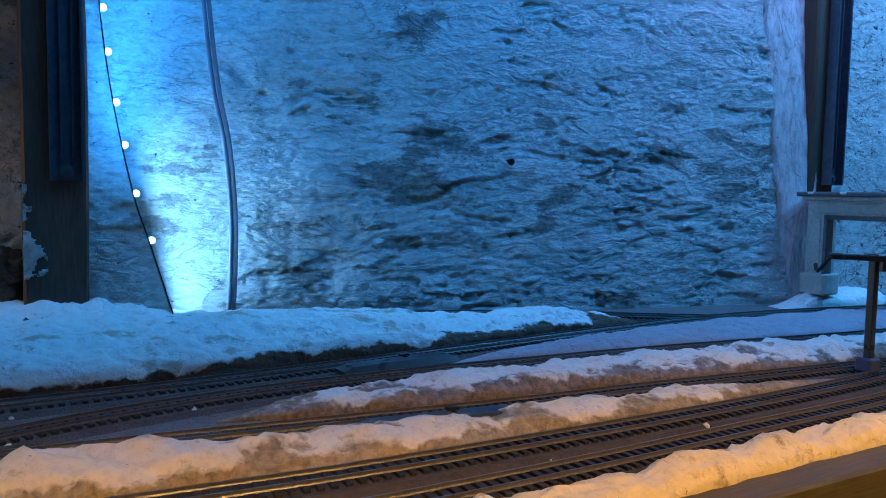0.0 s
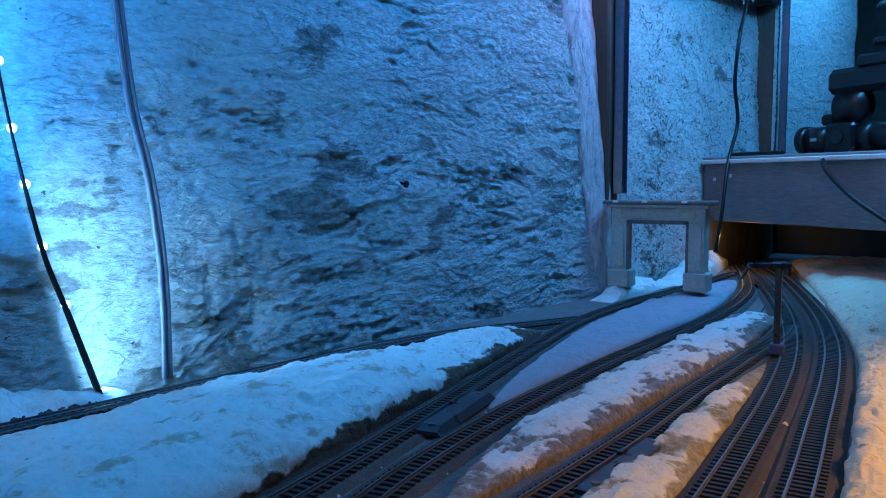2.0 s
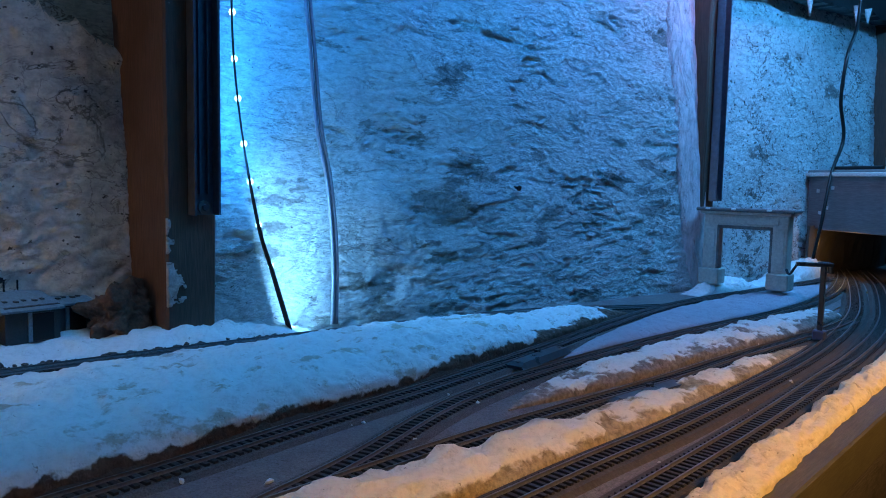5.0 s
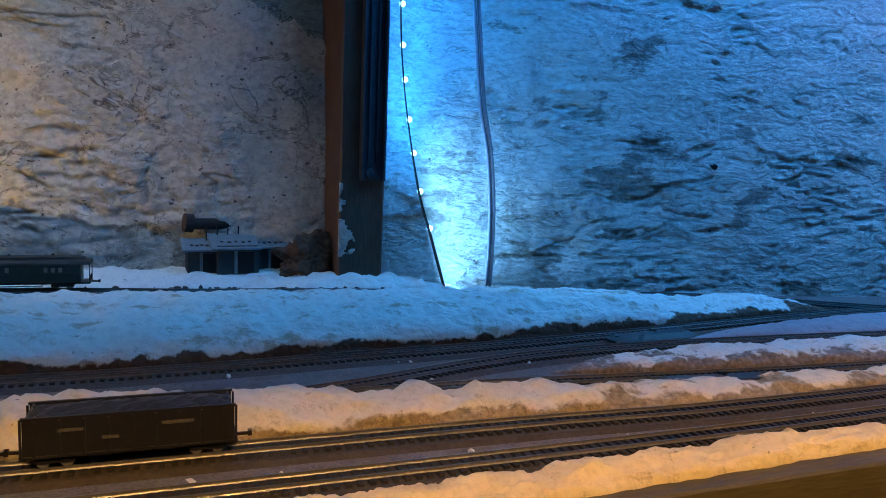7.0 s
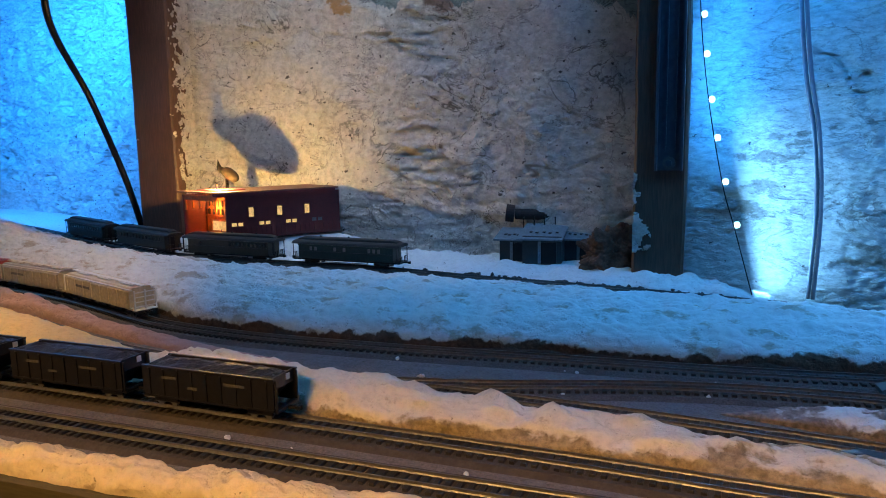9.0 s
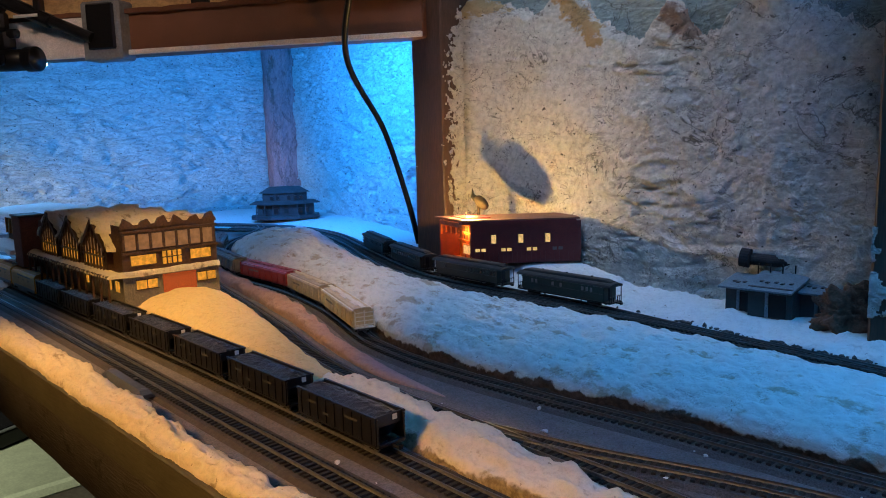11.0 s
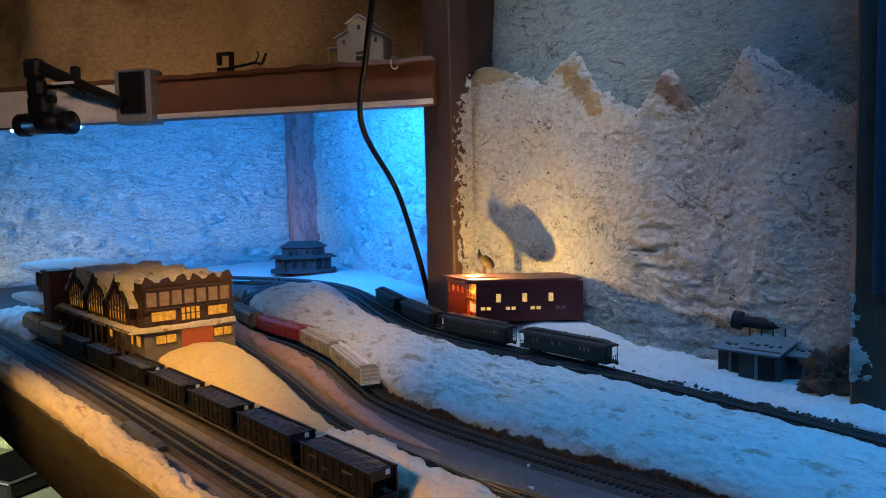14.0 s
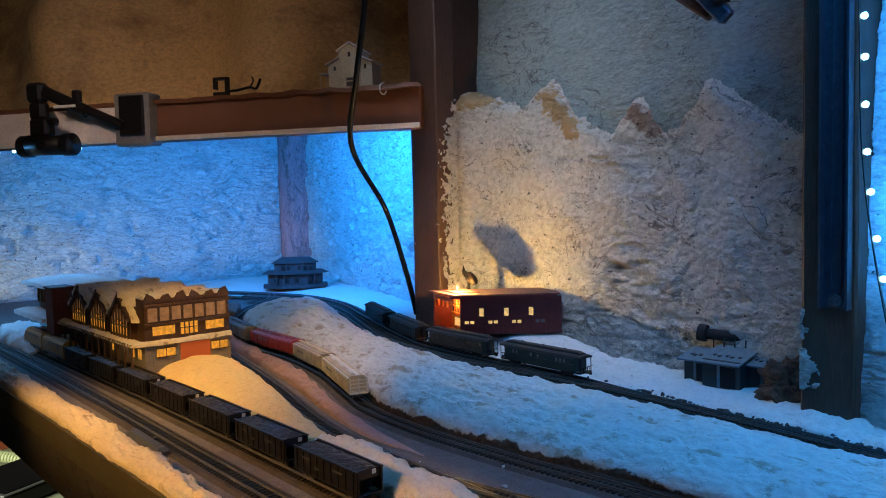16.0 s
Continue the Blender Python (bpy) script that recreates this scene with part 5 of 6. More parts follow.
    part("corner_tower", cubes(((-0.010, D - 0.006, F + 0.022), (0.016, 0.012, 0.046))), M_TIMBER, t)
    part("chimney", rbox((-0.282, -0.004, F + 0.010), (0.034, 0.026, 0.060), 0.001), M_BRICK, t, "dark red-brown chimney block")
    part("chimney_cap", rbox((-0.282, -0.004, F + 0.0410), (0.037, 0.029, 0.0030), 0.0008), M_TIMBER, t)
    part("wing", cubes(((-0.380, 0.055, F + 0.004), (0.150, 0.080, 0.052))), M_TIMBER, t, "far wing of the hotel")
    for k in range(9):
        part("wing_post", cubes(((-0.318 - 0.016 * k, 0.012, F + 0.022), (0.0026, 0.0026, 0.030))), M_PORCH_LIT, t)
    rows = [[Vector((-0.300 - 0.175 * i / 18, -0.004 + 0.11 * j / 12, F + 0.0375 + 0.004 * math.sin(math.pi * j / 12) + 0.0016 * fractal(i * 0.4, j * 0.4, 5, 3))) for j in range(13)] for i in range(19)]
    part("wing_roof", grid_mesh(rows, (0, 0, -0.004)), M_SNOW, t, "flat snow-covered wing roof", True)
    rows = [[Vector((-0.296 - 0.150 * i / 18, -0.022 + 0.036 * j / 6, F - 0.002 + 0.003 * math.sin(math.pi * j / 6) + 0.0016 * fractal(i * 0.4, j * 0.4, 9, 3))) for j in range(7)] for i in range(19)]
    part("wing_ledge", grid_mesh(rows, (0, 0, -0.005)), M_SNOW, t, "snowy lower ledge", True)


hotel()


# ---- small maroon house with its lamp and bird ----
def maroon_house():
    ang = math.degrees(math.atan2(0.095, 0.083))
    t = thing("house", pose(-0.3890, 0.6055, 0.0270, 0, 0, ang) @ Matrix.Scale(1.02, 4), "maroon board house with a lit open porch end", "house")
    L, W, H = 0.122, 0.050, 0.045
    part("side_wall", cubes((((L + 0.018) / 2 - 0.009 + 0.009, -0.0, H / 2), (L - 0.0, 0.0016, H))), M_MAROON, t)
    part("back_wall", cubes(((L / 2, W, H / 2), (L, 0.0016, H))), M_MAROON, t)
    part("far_wall", cubes(((L, W / 2, H / 2), (0.0016, W, H))), M_MAROON, t)
    part("porch_wall", cubes(((0.020, W / 2, H / 2), (0.0016, W - 0.002, H))), M_PORCH_LIT, t, "orange-lit inner porch wall")
    part("porch_floor", rbox((0.010, W / 2, 0.0012), (0.020, W, 0.0026), 0.0004), M_PORCH_LIT, t)
    part("porch_header", cubes(((0.0006, W / 2, H - 0.0025), (0.0016, W - 0.002, 0.0050))), M_PORCH_LIT, t)
    for k in range(5):
        part("porch_post", cubes(((0.0006, 0.003 + k * (W - 0.006) / 4, H - 0.008), (0.0014, 0.0014, 0.010 if 0 < k < 4 else 0.016))), M_PORCH_LIT, t)
    for r, (z, h) in enumerate(((H - 0.0095, 0.0070), (H - 0.0185, 0.0062))):
        for k in range(6):
            part("fretwork", rbox((0.0188, 0.0065 + 0.0074 * k, z), (0.0012, 0.0034 + 0.0008 * (k % 2), h), 0.0008), M_TIMBER, t, "dark cut-out")
        part("fret_rail", cubes(((0.0186, W / 2, z - h / 2 - 0.0012), (0.0016, W - 0.003, 0.0012))), M_PORCH_LIT, t)
    part("porch_window", cubes(((0.0188, W / 2, 0.0120), (0.0010, 0.026, 0.0100))), M_PALEGLOW, t, "lit porch window")
    part("window_frame", cubes(((0.0184, W / 2, 0.0176), (0.0014, 0.030, 0.0012)), ((0.0184, W / 2, 0.0064), (0.0014, 0.030, 0.0012)), ((0.0184, W / 2 - 0.0145, 0.0120), (0.0014, 0.0012, 0.0120)), ((0.0184, W / 2 + 0.0145, 0.0120), (0.0014, 0.0012, 0.0120))), M_PORCH_LIT, t)
    for k in range(3):
        wd = part("window", rbox((0.034 + 0.030 * k, -0.0010, 0.0270), (0.0055, 0.0010, 0.0095), 0.0006), M_PALEGLOW, t, "lit tall window")
        part("frame", cubes(((0.034 + 0.030 * k, -0.0016, 0.0325), (0.0075, 0.0010, 0.0010)), ((0.034 + 0.030 * k, -0.0016, 0.0215), (0.0075, 0.0010, 0.0010)), ((0.0307 + 0.030 * k, -0.0016, 0.0270), (0.0009, 0.0010, 0.0110)), ((0.0373 + 0.030 * k, -0.0016, 0.0270), (0.0009, 0.0010, 0.0110))), M_MAROON, wd)
    for k in range(4):
        for s in (-1, 1):
            part("basement_window", cubes(((0.0195 + 0.0285 * k + s * 0.0033, -0.0009, 0.0150), (0.0046, 0.0008, 0.0034))), M_PALEGLOW if k < 3 else M_GREYCAR, t)
    for k in range(24):
        part("batten", cubes(((0.003 + 0.0052 * k, -0.0012, 0.0060), (0.0006, 0.0008, 0.0110))), M_MAROON, t)
    part("eave", cubes(((L / 2, -0.0030, H + 0.0010), (L + 0.006, 0.0062, 0.0030))), M_MAROON, t)
    bm = bmesh.new()
    box(bm, (L / 2 + 0.002, W / 2, H + 0.0030), (L + 0.010, W + 0.010, 0.0016))
    part("roof", bm, M_RUST, t, "flat brown roof")
    part("porch_roof", rbox((0.022, 0.026, H + 0.0046), (0.030, 0.030, 0.0012), 0.0004), M_RED, t, "loose red card on the roof")
    # the porch end stands askew to the long side
    for o in t.children_recursive:
        for v in o.data.vertices:
            v.co.x -= 0.457 * v.co.y * (1 - min(1.0, max(0.0, v.co.x / L)))


maroon_house()

lamp = thing("house_lamp_bulb", pose(-0.4000, 0.6235, 0.0760), "tiny lit grain lamp on the house roof", "lamp")
bm = bmesh.new()
cyl(bm, (0, 0, 0), (0, 0, 0.0060), 0.0009, n=10)
part("socket", bm, M_WHITE, lamp)
bm = bmesh.new()
bmesh.ops.create_uvsphere(bm, u_segments=10, v_segments=6, radius=0.0009)
bmesh.ops.translate(bm, vec=(0, 0, 0.0069), verts=bm.verts)
part("bulb", bm, M_LAMPGLOW, lamp)

# bird figure: one plain body with legs, neck and beak
bm = bmesh.new()
bmesh.ops.create_uvsphere(bm, u_segments=20, v_segments=14, radius=1.0)
for v in bm.verts:
    v.co.z *= 1.0 - 0.22 * v.co.x * (v.co.x < 0)
bmesh.ops.scale(bm, vec=(0.0140, 0.0068, 0.0074), verts=bm.verts)
bmesh.ops.rotate(bm, cent=(0, 0, 0), matrix=Matrix.Rotation(radians(27), 3, "Y"), verts=bm.verts)
bmesh.ops.translate(bm, vec=(0.0066, 0, 0.0170), verts=bm.verts)
cyl(bm, (0.0004, 0.0012, 0.0), (0.0004, 0.0012, 0.012), 0.0010, n=8)
cyl(bm, (-0.0004, -0.0012, 0.0), (0.0, -0.0012, 0.012), 0.0010, n=8)
cyl(bm, (-0.002, 0, 0.0200), (-0.0105, 0, 0.0245), 0.0046, 0.0034, 12)
cyl(bm, (-0.0090, 0, 0.0255), (-0.0112, 0, 0.0185), 0.0034, 0.0004, 8)
cyl(bm, (-0.0110, 0, 0.0230), (-0.0135, 0, 0.0360), 0.0036, 0.0003, 10)
cyl(bm, (-0.0105, 0, 0.0240), (-0.0162, 0, 0.0268), 0.0026, 0.0004, 8)
bird = obj("bird_figurine", bm, M_BIRD, smooth=True)
bird.matrix_world = pose(-0.4085, 0.6530, 0.0776, 0, 0, -8) @ Matrix.Scale(0.86, 4)
tagged(bird, "speckled long-billed bird figurine on the roof", "figurine")


# ---- shed by the wall post ----
def shed():
    t = thing("shed", pose(-0.060, 0.662, 0.012, 0, 0, 2) @ Matrix.Diagonal((0.86, 0.90, 0.86, 1.0)), "weathered grey shed row with snowy tin roofs", "shed")
    for x, y, w, d, h in ((-0.030, -0.004, 0.030, 0.034, 0.026), (0.004, -0.010, 0.042, 0.046, 0.030), (0.042, 0.004, 0.036, 0.034, 0.027)):
        b = part("hut_body", cubes(((x, y, h / 2), (w, d, h))), M_HUT, t)
        bm = bmesh.new()
        box(bm, (x - 0.002, y - 0.002, h + 0.0024), (w + 0.007, d + 0.009, 0.0018), pose(x, y, h, 10, 0, 0) @ pose(-x, -y, -h))
        roof = part("roof", bm, M_HUTROOF, t, "pale tin roof dusted with snow")
        for k in range(5):
            part("roof_patch", cubes(((x - w * 0.35 + k * w * 0.17, y - 0.006 - 0.004 * (k % 2), h + 0.0024), (0.0030, 0.0050, 0.0012))), M_HUT, roof)
        part("doorway", cubes(((x + w * 0.18, y - d / 2 - 0.0002, h * 0.42), (w * 0.40, 0.0008, h * 0.74))), M_BLACK, b)
        part("door_frame", cubes(((x - w * 0.06, y - d / 2 - 0.0006, h * 0.42), (0.0030, 0.0012, h * 0.80))), M_HUTROOF, b)
    bm = bmesh.new()
    cyl(bm, (-0.036, 0.016, 0.0480), (0.034, 0.026, 0.0460), 0.0062, n=18)
    part("stovepipe", bm, M_DARKPIPE, t, "dark brown lying pipe")
    bm = bmesh.new()
    cyl(bm, (-0.046, 0.014, 0.0495), (-0.037, 0.0155, 0.0485), 0.0100, n=20)
    part("pipe_mouth", bm, M_DARKPIPE, t)
    for k in range(5):
        part("pipe_stand", cubes(((-0.024 + 0.0115 * k, 0.006 + 0.002 * k, 0.036), (0.0012, 0.0012, 0.020))), M_BLACK, t)


shed()


def rock(name, label, at, size, material, seed, jag=0.35):
    bm = bmesh.new()
    bmesh.ops.create_icosphere(bm, subdivisions=5, radius=1.0)
    for v in bm.verts:
        n = 1 + jag * fractal(v.co.x * 1.6 + seed, v.co.y * 1.6, v.co.z * 1.6, 6) + 0.4 * jag * fractal(v.co.x * 6 + seed, v.co.y * 6, v.co.z * 6, 4)
        v.co = Vector((v.co.x * size[0], v.co.y * size[1], v.co.z * size[2])) * n
    ob = obj(name, bm, material, smooth=True)
    ob.location = at
    return tagged(ob, label, "rock")


rock("brown_rock", "brown crumbly rock at the foot of the post", (0.006, 0.634, 0.022), (0.028, 0.014, 0.022), M_RUSTROCK, 3, 0.55)


def splash(label, x, y, z, w, h, seed, group="plaster splashes"):
    """A thin crust of plaster with a ragged, holed outline on the front of a post."""
    n, k = max(8, int(w / 0.0010)), max(8, int(h / 0.0010))
    bm = bmesh.new()
    vs = {}
    for i in range(n + 1):
        for j in range(k + 1):
            u, v = i / n, j / k
            px, pz = x + w * u, z + h * v
            inside = 0.62 - u + 0.55 * fractal(px * 130, pz * 110, seed, 5) - 0.9 * abs(2 * v - 1) ** 6
            if inside > 0:
                vs[i, j] = bm.verts.new((px, y - 0.0006 - 0.0022 * min(1.0, inside * 2.5) - 0.0012 * fractal(px * 420, pz * 420, seed, 3), pz))
    for i in range(n):
        for j in range(k):
            q = [vs.get(c) for c in ((i, j), (i + 1, j), (i + 1, j + 1), (i, j + 1))]
            if all(q):
                bm.faces.new(q)
    loose = [v for v in bm.verts if not v.link_faces]
    bmesh.ops.delete(bm, geom=loose, context="VERTS")
    rim = [e for e in bm.edges if len(e.link_faces) == 1]
    low = bmesh.ops.extrude_edge_only(bm, edges=rim)["geom"]
    for v in low:
        if isinstance(v, bmesh.types.BMVert):
            v.co.y = y + 0.0010
    return tagged(obj("plaster_splash", bm, M_HILLWALL, smooth=True), label, "plaster splash", group)


splash("flaking white plaster crust at the post's foot", 0.0285, 0.6040, 0.030, 0.021, 0.036, 3)
splash("thin flaking plaster line up the post's edge", 0.0285, 0.6040, 0.070, 0.006, 0.030, 9)
splash("rough plaster smeared over the side of the reddish post", 0.0, 0.0, 0.022, 0.040, 0.320, 21).matrix_world = pose(-0.5052, 0.7270, 0, 0, 0, 0) @ Matrix(((0, -1, 0, 0), (-1, 0, 0, 0), (0, 0, 1, 0), (0, 0, 0, 1)))
splash("plaster splatter on the brown post over the end shelf", 1.2245, 0.3850, 0.16, 0.026, 0.30, 33)


# ---- mantelpiece, mast, switch motors ----
def mantelpiece():
    t = thing("mantelpiece", pose(0.684, 0.4165, 0.0105, 0, 0, 0), "small pale stone dollhouse mantelpiece with a dark shelf", "mantelpiece")
    for s in (-1, 1):
        part("leg", rbox((0, s * 0.0415, 0.042), (0.018, 0.0185, 0.064), 0.0012), M_STONEWHITE, t)
        part("plinth", rbox((0, s * 0.0415, 0.007), (0.024, 0.0255, 0.020), 0.0016), M_STONEWHITE, t)
        part("leg_panel", rbox((-0.0094, s * 0.0415, 0.044), (0.0014, 0.0110, 0.048), 0.0004), M_STONEWHITE, t)
    part("lintel", rbox((0, 0, 0.078), (0.018, 0.1015, 0.014), 0.0012), M_STONEWHITE, t)
    part("frieze", rbox((-0.0096, 0, 0.078), (0.0014, 0.080, 0.0085), 0.0004), M_STONEWHITE, t)
    part("cornice", rbox((-0.001, 0, 0.0868), (0.024, 0.109, 0.0034), 0.0008), M_STONEWHITE, t)
    part("shelf", rbox((-0.001, 0, 0.0905), (0.029, 0.118, 0.0042), 0.0010), M_DARKSLATE, t, "dark chipped shelf")
    part("inner_frame", cubes(((-0.004, 0, 0.0695), (0.010, 0.066, 0.004)), ((-0.004, 0.0320, 0.038), (0.010, 0.003, 0.066)), ((-0.004, -0.0320, 0.038), (0.010, 0.003, 0.066))), M_DARKSLATE, t)
    for k, y in enumerate((-0.03, 0.012, 0.044)):
        part("chip", rbox((-0.0150, y, 0.0915), (0.0020, 0.006, 0.0022), 0.0005), M_WHITE, t)


mantelpiece()

t = thing("signal_mast", pose(0.450, 0.264, -0.003), "dark bracket mast with a blue foot beside the track", "mast")
part("foot", rbox((0, 0, 0.006), (0.010, 0.010, 0.008), 0.001), surface("mast_blue", (0.06, 0.09, 0.22), 0.5), t, "dull blue foot")
part("post", rbox((0, 0, 0.036), (0.0044, 0.0044, 0.060), 0.0005), M_MOTOR, t)
part("arm", rbox((-0.003, 0.008, 0.0672), (0.0056, 0.030, 0.0034), 0.0006), M_MOTOR, t).matrix_local = pose(0, 0, 0, 0, 0, 28)
part("cap", rbox((0, 0, 0.0675), (0.009, 0.009, 0.004), 0.0008), M_MOTOR, t)
bm = bmesh.new()
tube(bm, smooth_line([(-0.0130, 0.0185, 0.066), (-0.0165, 0.023, 0.058), (-0.0135, 0.027, 0.062)], 0.002), 0.0012, 6)
part("hook", bm, M_MOTOR, t)
bm = bmesh.new()
cyl(bm, (0.0005, -0.0055, 0.0672), (0.0005, -0.0055, 0.0600), 0.0022, 0.0030, 10)
part("lamp_head", bm, M_MOTOR, t)


def switch_motor(x, y, yaw, L=0.075, W=0.016, h=0.0042, material=None):
    t = thing("switch_motor", pose(x, y, -0.003, 0, 0, yaw), "flat blue-black switch motor box beside the track", "switch motor", "switch motors")
    part("case", loft([[(-L / 2, -W / 2, 0), (-L / 2, W / 2, 0), (-L / 2, W / 2 - 0.002, 0.0022), (-L / 2, -W / 2 + 0.002, 0.0022)], [(-L / 2 + 0.006, -W / 2, 0), (-L / 2 + 0.006, W / 2, 0), (-L / 2 + 0.006, W / 2 - 0.003, h), (-L / 2 + 0.006, -W / 2 + 0.003, h)], [(L / 2 - 0.004, -W / 2, 0), (L / 2 - 0.004, W / 2, 0), (L / 2 - 0.004, W / 2 - 0.003, h), (L / 2 - 0.004, -W / 2 + 0.003, h)], [(L / 2, -W / 2, 0), (L / 2, W / 2, 0), (L / 2, W / 2 - 0.002, 0.0026), (L / 2, -W / 2 + 0.002, 0.0026)]]), material or M_MOTOR, t)
    part("throw_lever", rbox((L * 0.1, W / 2 - 0.002, h + 0.0004), (0.006, 0.003, 0.002), 0.0004), M_BLACK, t)
    for s in (-1, 1):
        bm = bmesh.new()
        cyl(bm, (s * L * 0.42, 0, h - 0.001), (s * L * 0.42, 0, h + 0.0004), 0.0018, n=8)
        part("screw", bm, M_RAIL, t)


switch_motor(0.215, 0.3945, 6)
switch_motor(0.185, 0.2885, -6)
switch_motor(-0.335, 0.2085, -2, 0.078, 0.012, 0.0050, M_SLATEPLASTIC)

# ---- light strip, cables, nail ----
t = thing("led_strip", pose(0, 0, 0), "thin black ribbon of bright blue-white lights on the wall", "light strip")
strip = smooth_line([(0.0725, 0.590, 0.62), (0.0745, 0.590, 0.40), (0.0765, 0.590, 0.287), (0.0785, 0.590, 0.222), (0.0860, 0.589, 0.157), (0.0985, 0.587, 0.091), (0.1090, 0.584, 0.055), (0.1240, 0.579, 0.002)], 0.005)
bm = bmesh.new()
rings = []
for p in strip:
    w = 0.0009 + 0.0024 * min(1.0, max(0.0, (0.15 - p.z) / 0.12))
    rings.append([bm.verts.new(p + Vector((dx, dy * w, 0))) for dx, dy in ((-0.0012, -1), (-0.0004, -1), (-0.0004, 1), (-0.0012, 1))])
for a, b in zip(rings, rings[1:]):
    for k in range(4):
        bm.faces.new((a[k], a[(k + 1) % 4], b[(k + 1) % 4], b[k]))
part("ribbon", bm, M_BLACK, t, "black ribbon")
for k in range(17):
    z = 0.058 + 0.0328 * k
    p = min(strip, key=lambda q: abs(q.z - z))
    bm = bmesh.new()
    bmesh.ops.create_uvsphere(bm, u_segments=10, v_segments=6, radius=0.0026)
    o = part("led", bm, M_LED, t, "glowing blue-white light")
    o.location = (p.x + 0.0016, p.y + 0.0032, p.z)

for nm, lab, lines, r in (
        ("wall_cable", "grey twin cable running down the plaster wall", (((0.130, 0.588, 0.62), (0.1385, 0.585, 0.33), (0.1465, 0.583, 0.228), (0.1525, 0.582, 0.171), (0.1600, 0.578, 0.127), (0.1635, 0.574, 0.069), (0.1605, 0.570, 0.0)), ((0.1335, 0.587, 0.62), (0.1420, 0.584, 0.33), (0.1500, 0.582, 0.228), (0.1560, 0.581, 0.171), (0.1632, 0.577, 0.127), (0.1665, 0.573, 0.069), (0.1637, 0.569, 0.0))), 0.0016),
        ("hanging_cable", "thick black cable hanging beside the wooden post", (((-0.500, 0.580, 0.62), (-0.514, 0.580, 0.46), (-0.545, 0.585, 0.36), (-0.598, 0.612, 0.272), (-0.625, 0.690, 0.182), (-0.592, 0.700, 0.088), (-0.573, 0.705, 0.018)),), 0.0040),
        ("wall_cable", "black cable dropping behind the end shelf", (((1.03, 0.395, 0.62), (1.035, 0.395, 0.40), (0.985, 0.395, 0.325), (0.985, 0.400, 0.26), (1.012, 0.400, 0.205), (0.975, 0.404, 0.15), (0.945, 0.405, 0.078), (0.93, 0.41, 0.02)),), 0.0026)):
    t = thing(nm, pose(0, 0, 0), lab, "cable")
    for line in lines:
        bm = bmesh.new()
        tube(bm, smooth_line(line, 0.008), r)
        part("strand", bm, M_BLACK if nm == "hanging_cable" or r > 0.002 else M_CABLE, t, smooth=True)
bm = bmesh.new()
cyl(bm, (0.394, 0.566, 0.126), (0.394, 0.550, 0.1235), 0.0014, n=8)
cyl(bm, (0.394, 0.550, 0.1235), (0.394, 0.5485, 0.1232), 0.0030, n=10)
tagged(obj("nail", bm, M_BLACK), "black nail sticking out of the plaster", "nail")


# ---- upper shelf beyond the post, with what stands on it ----
BEAM = pose(-0.53, 0.67, 0, 0, 0, math.degrees(math.atan2(-0.53, -0.85)))   # x along the beam, y towards the viewer
t = thing("shelf_beam", BEAM, "reddish brown wooden shelf beam with a weathered ledge", "beam")
bm = bmesh.new()
box(bm, (0.42, -0.019, 0.3255), (0.86, 0.036, 0.060), bevel=0.0015)
bmesh.ops.subdivide_edges(bm, edges=[e for e in bm.edges if abs(e.verts[0].co.x - e.verts[1].co.x) > 0.4], cuts=40)
for v in bm.verts:
    v.co.z += 0.0012 * fractal(v.co.x * 12, v.co.z * 30, 4)
part("beam", bm, M_BEAM, t)
part("pale_board", rbox((0.640, 0.0035, 0.324), (0.42, 0.006, 0.052), 0.001), M_PALEWOOD, t, "pale bare-wood board")
part("bottom_strip", rbox((0.41, 0.003, 0.2985), (0.84, 0.005, 0.007), 0.0008), M_PALEWOOD, t)
rows = [[Vector((-0.01 + 0.88 * i / 60, 0.008 - 0.20 * j / 10, 0.3565 + 0.0022 * fractal(i * 0.5, j * 0.8, 6, 3))) for j in range(11)] for i in range(61)]
part("ledge", grid_mesh(rows, (0, 0, -0.006)), M_BEAM, t, "splintered brown ledge", True)
rows = [[Vector((-0.06 + 1.0 * i / 70, -0.12 - 0.05 * math.sin(i * 0.21) - 0.03 * fractal(i * 0.06, k * 0.08, 3, 4) - 0.10 * (k / 24), 0.350 + 0.42 * k / 24)) for i in range(71)] for k in range(25)]
hill = obj("upper_backdrop", grid_mesh(rows, (0, -0.03, 0)), M_AMBERHILL, smooth=True)
hill.matrix_world = BEAM
tagged(hill, "ochre plaster hillside above the shelf beam", "backdrop", kind="structure")


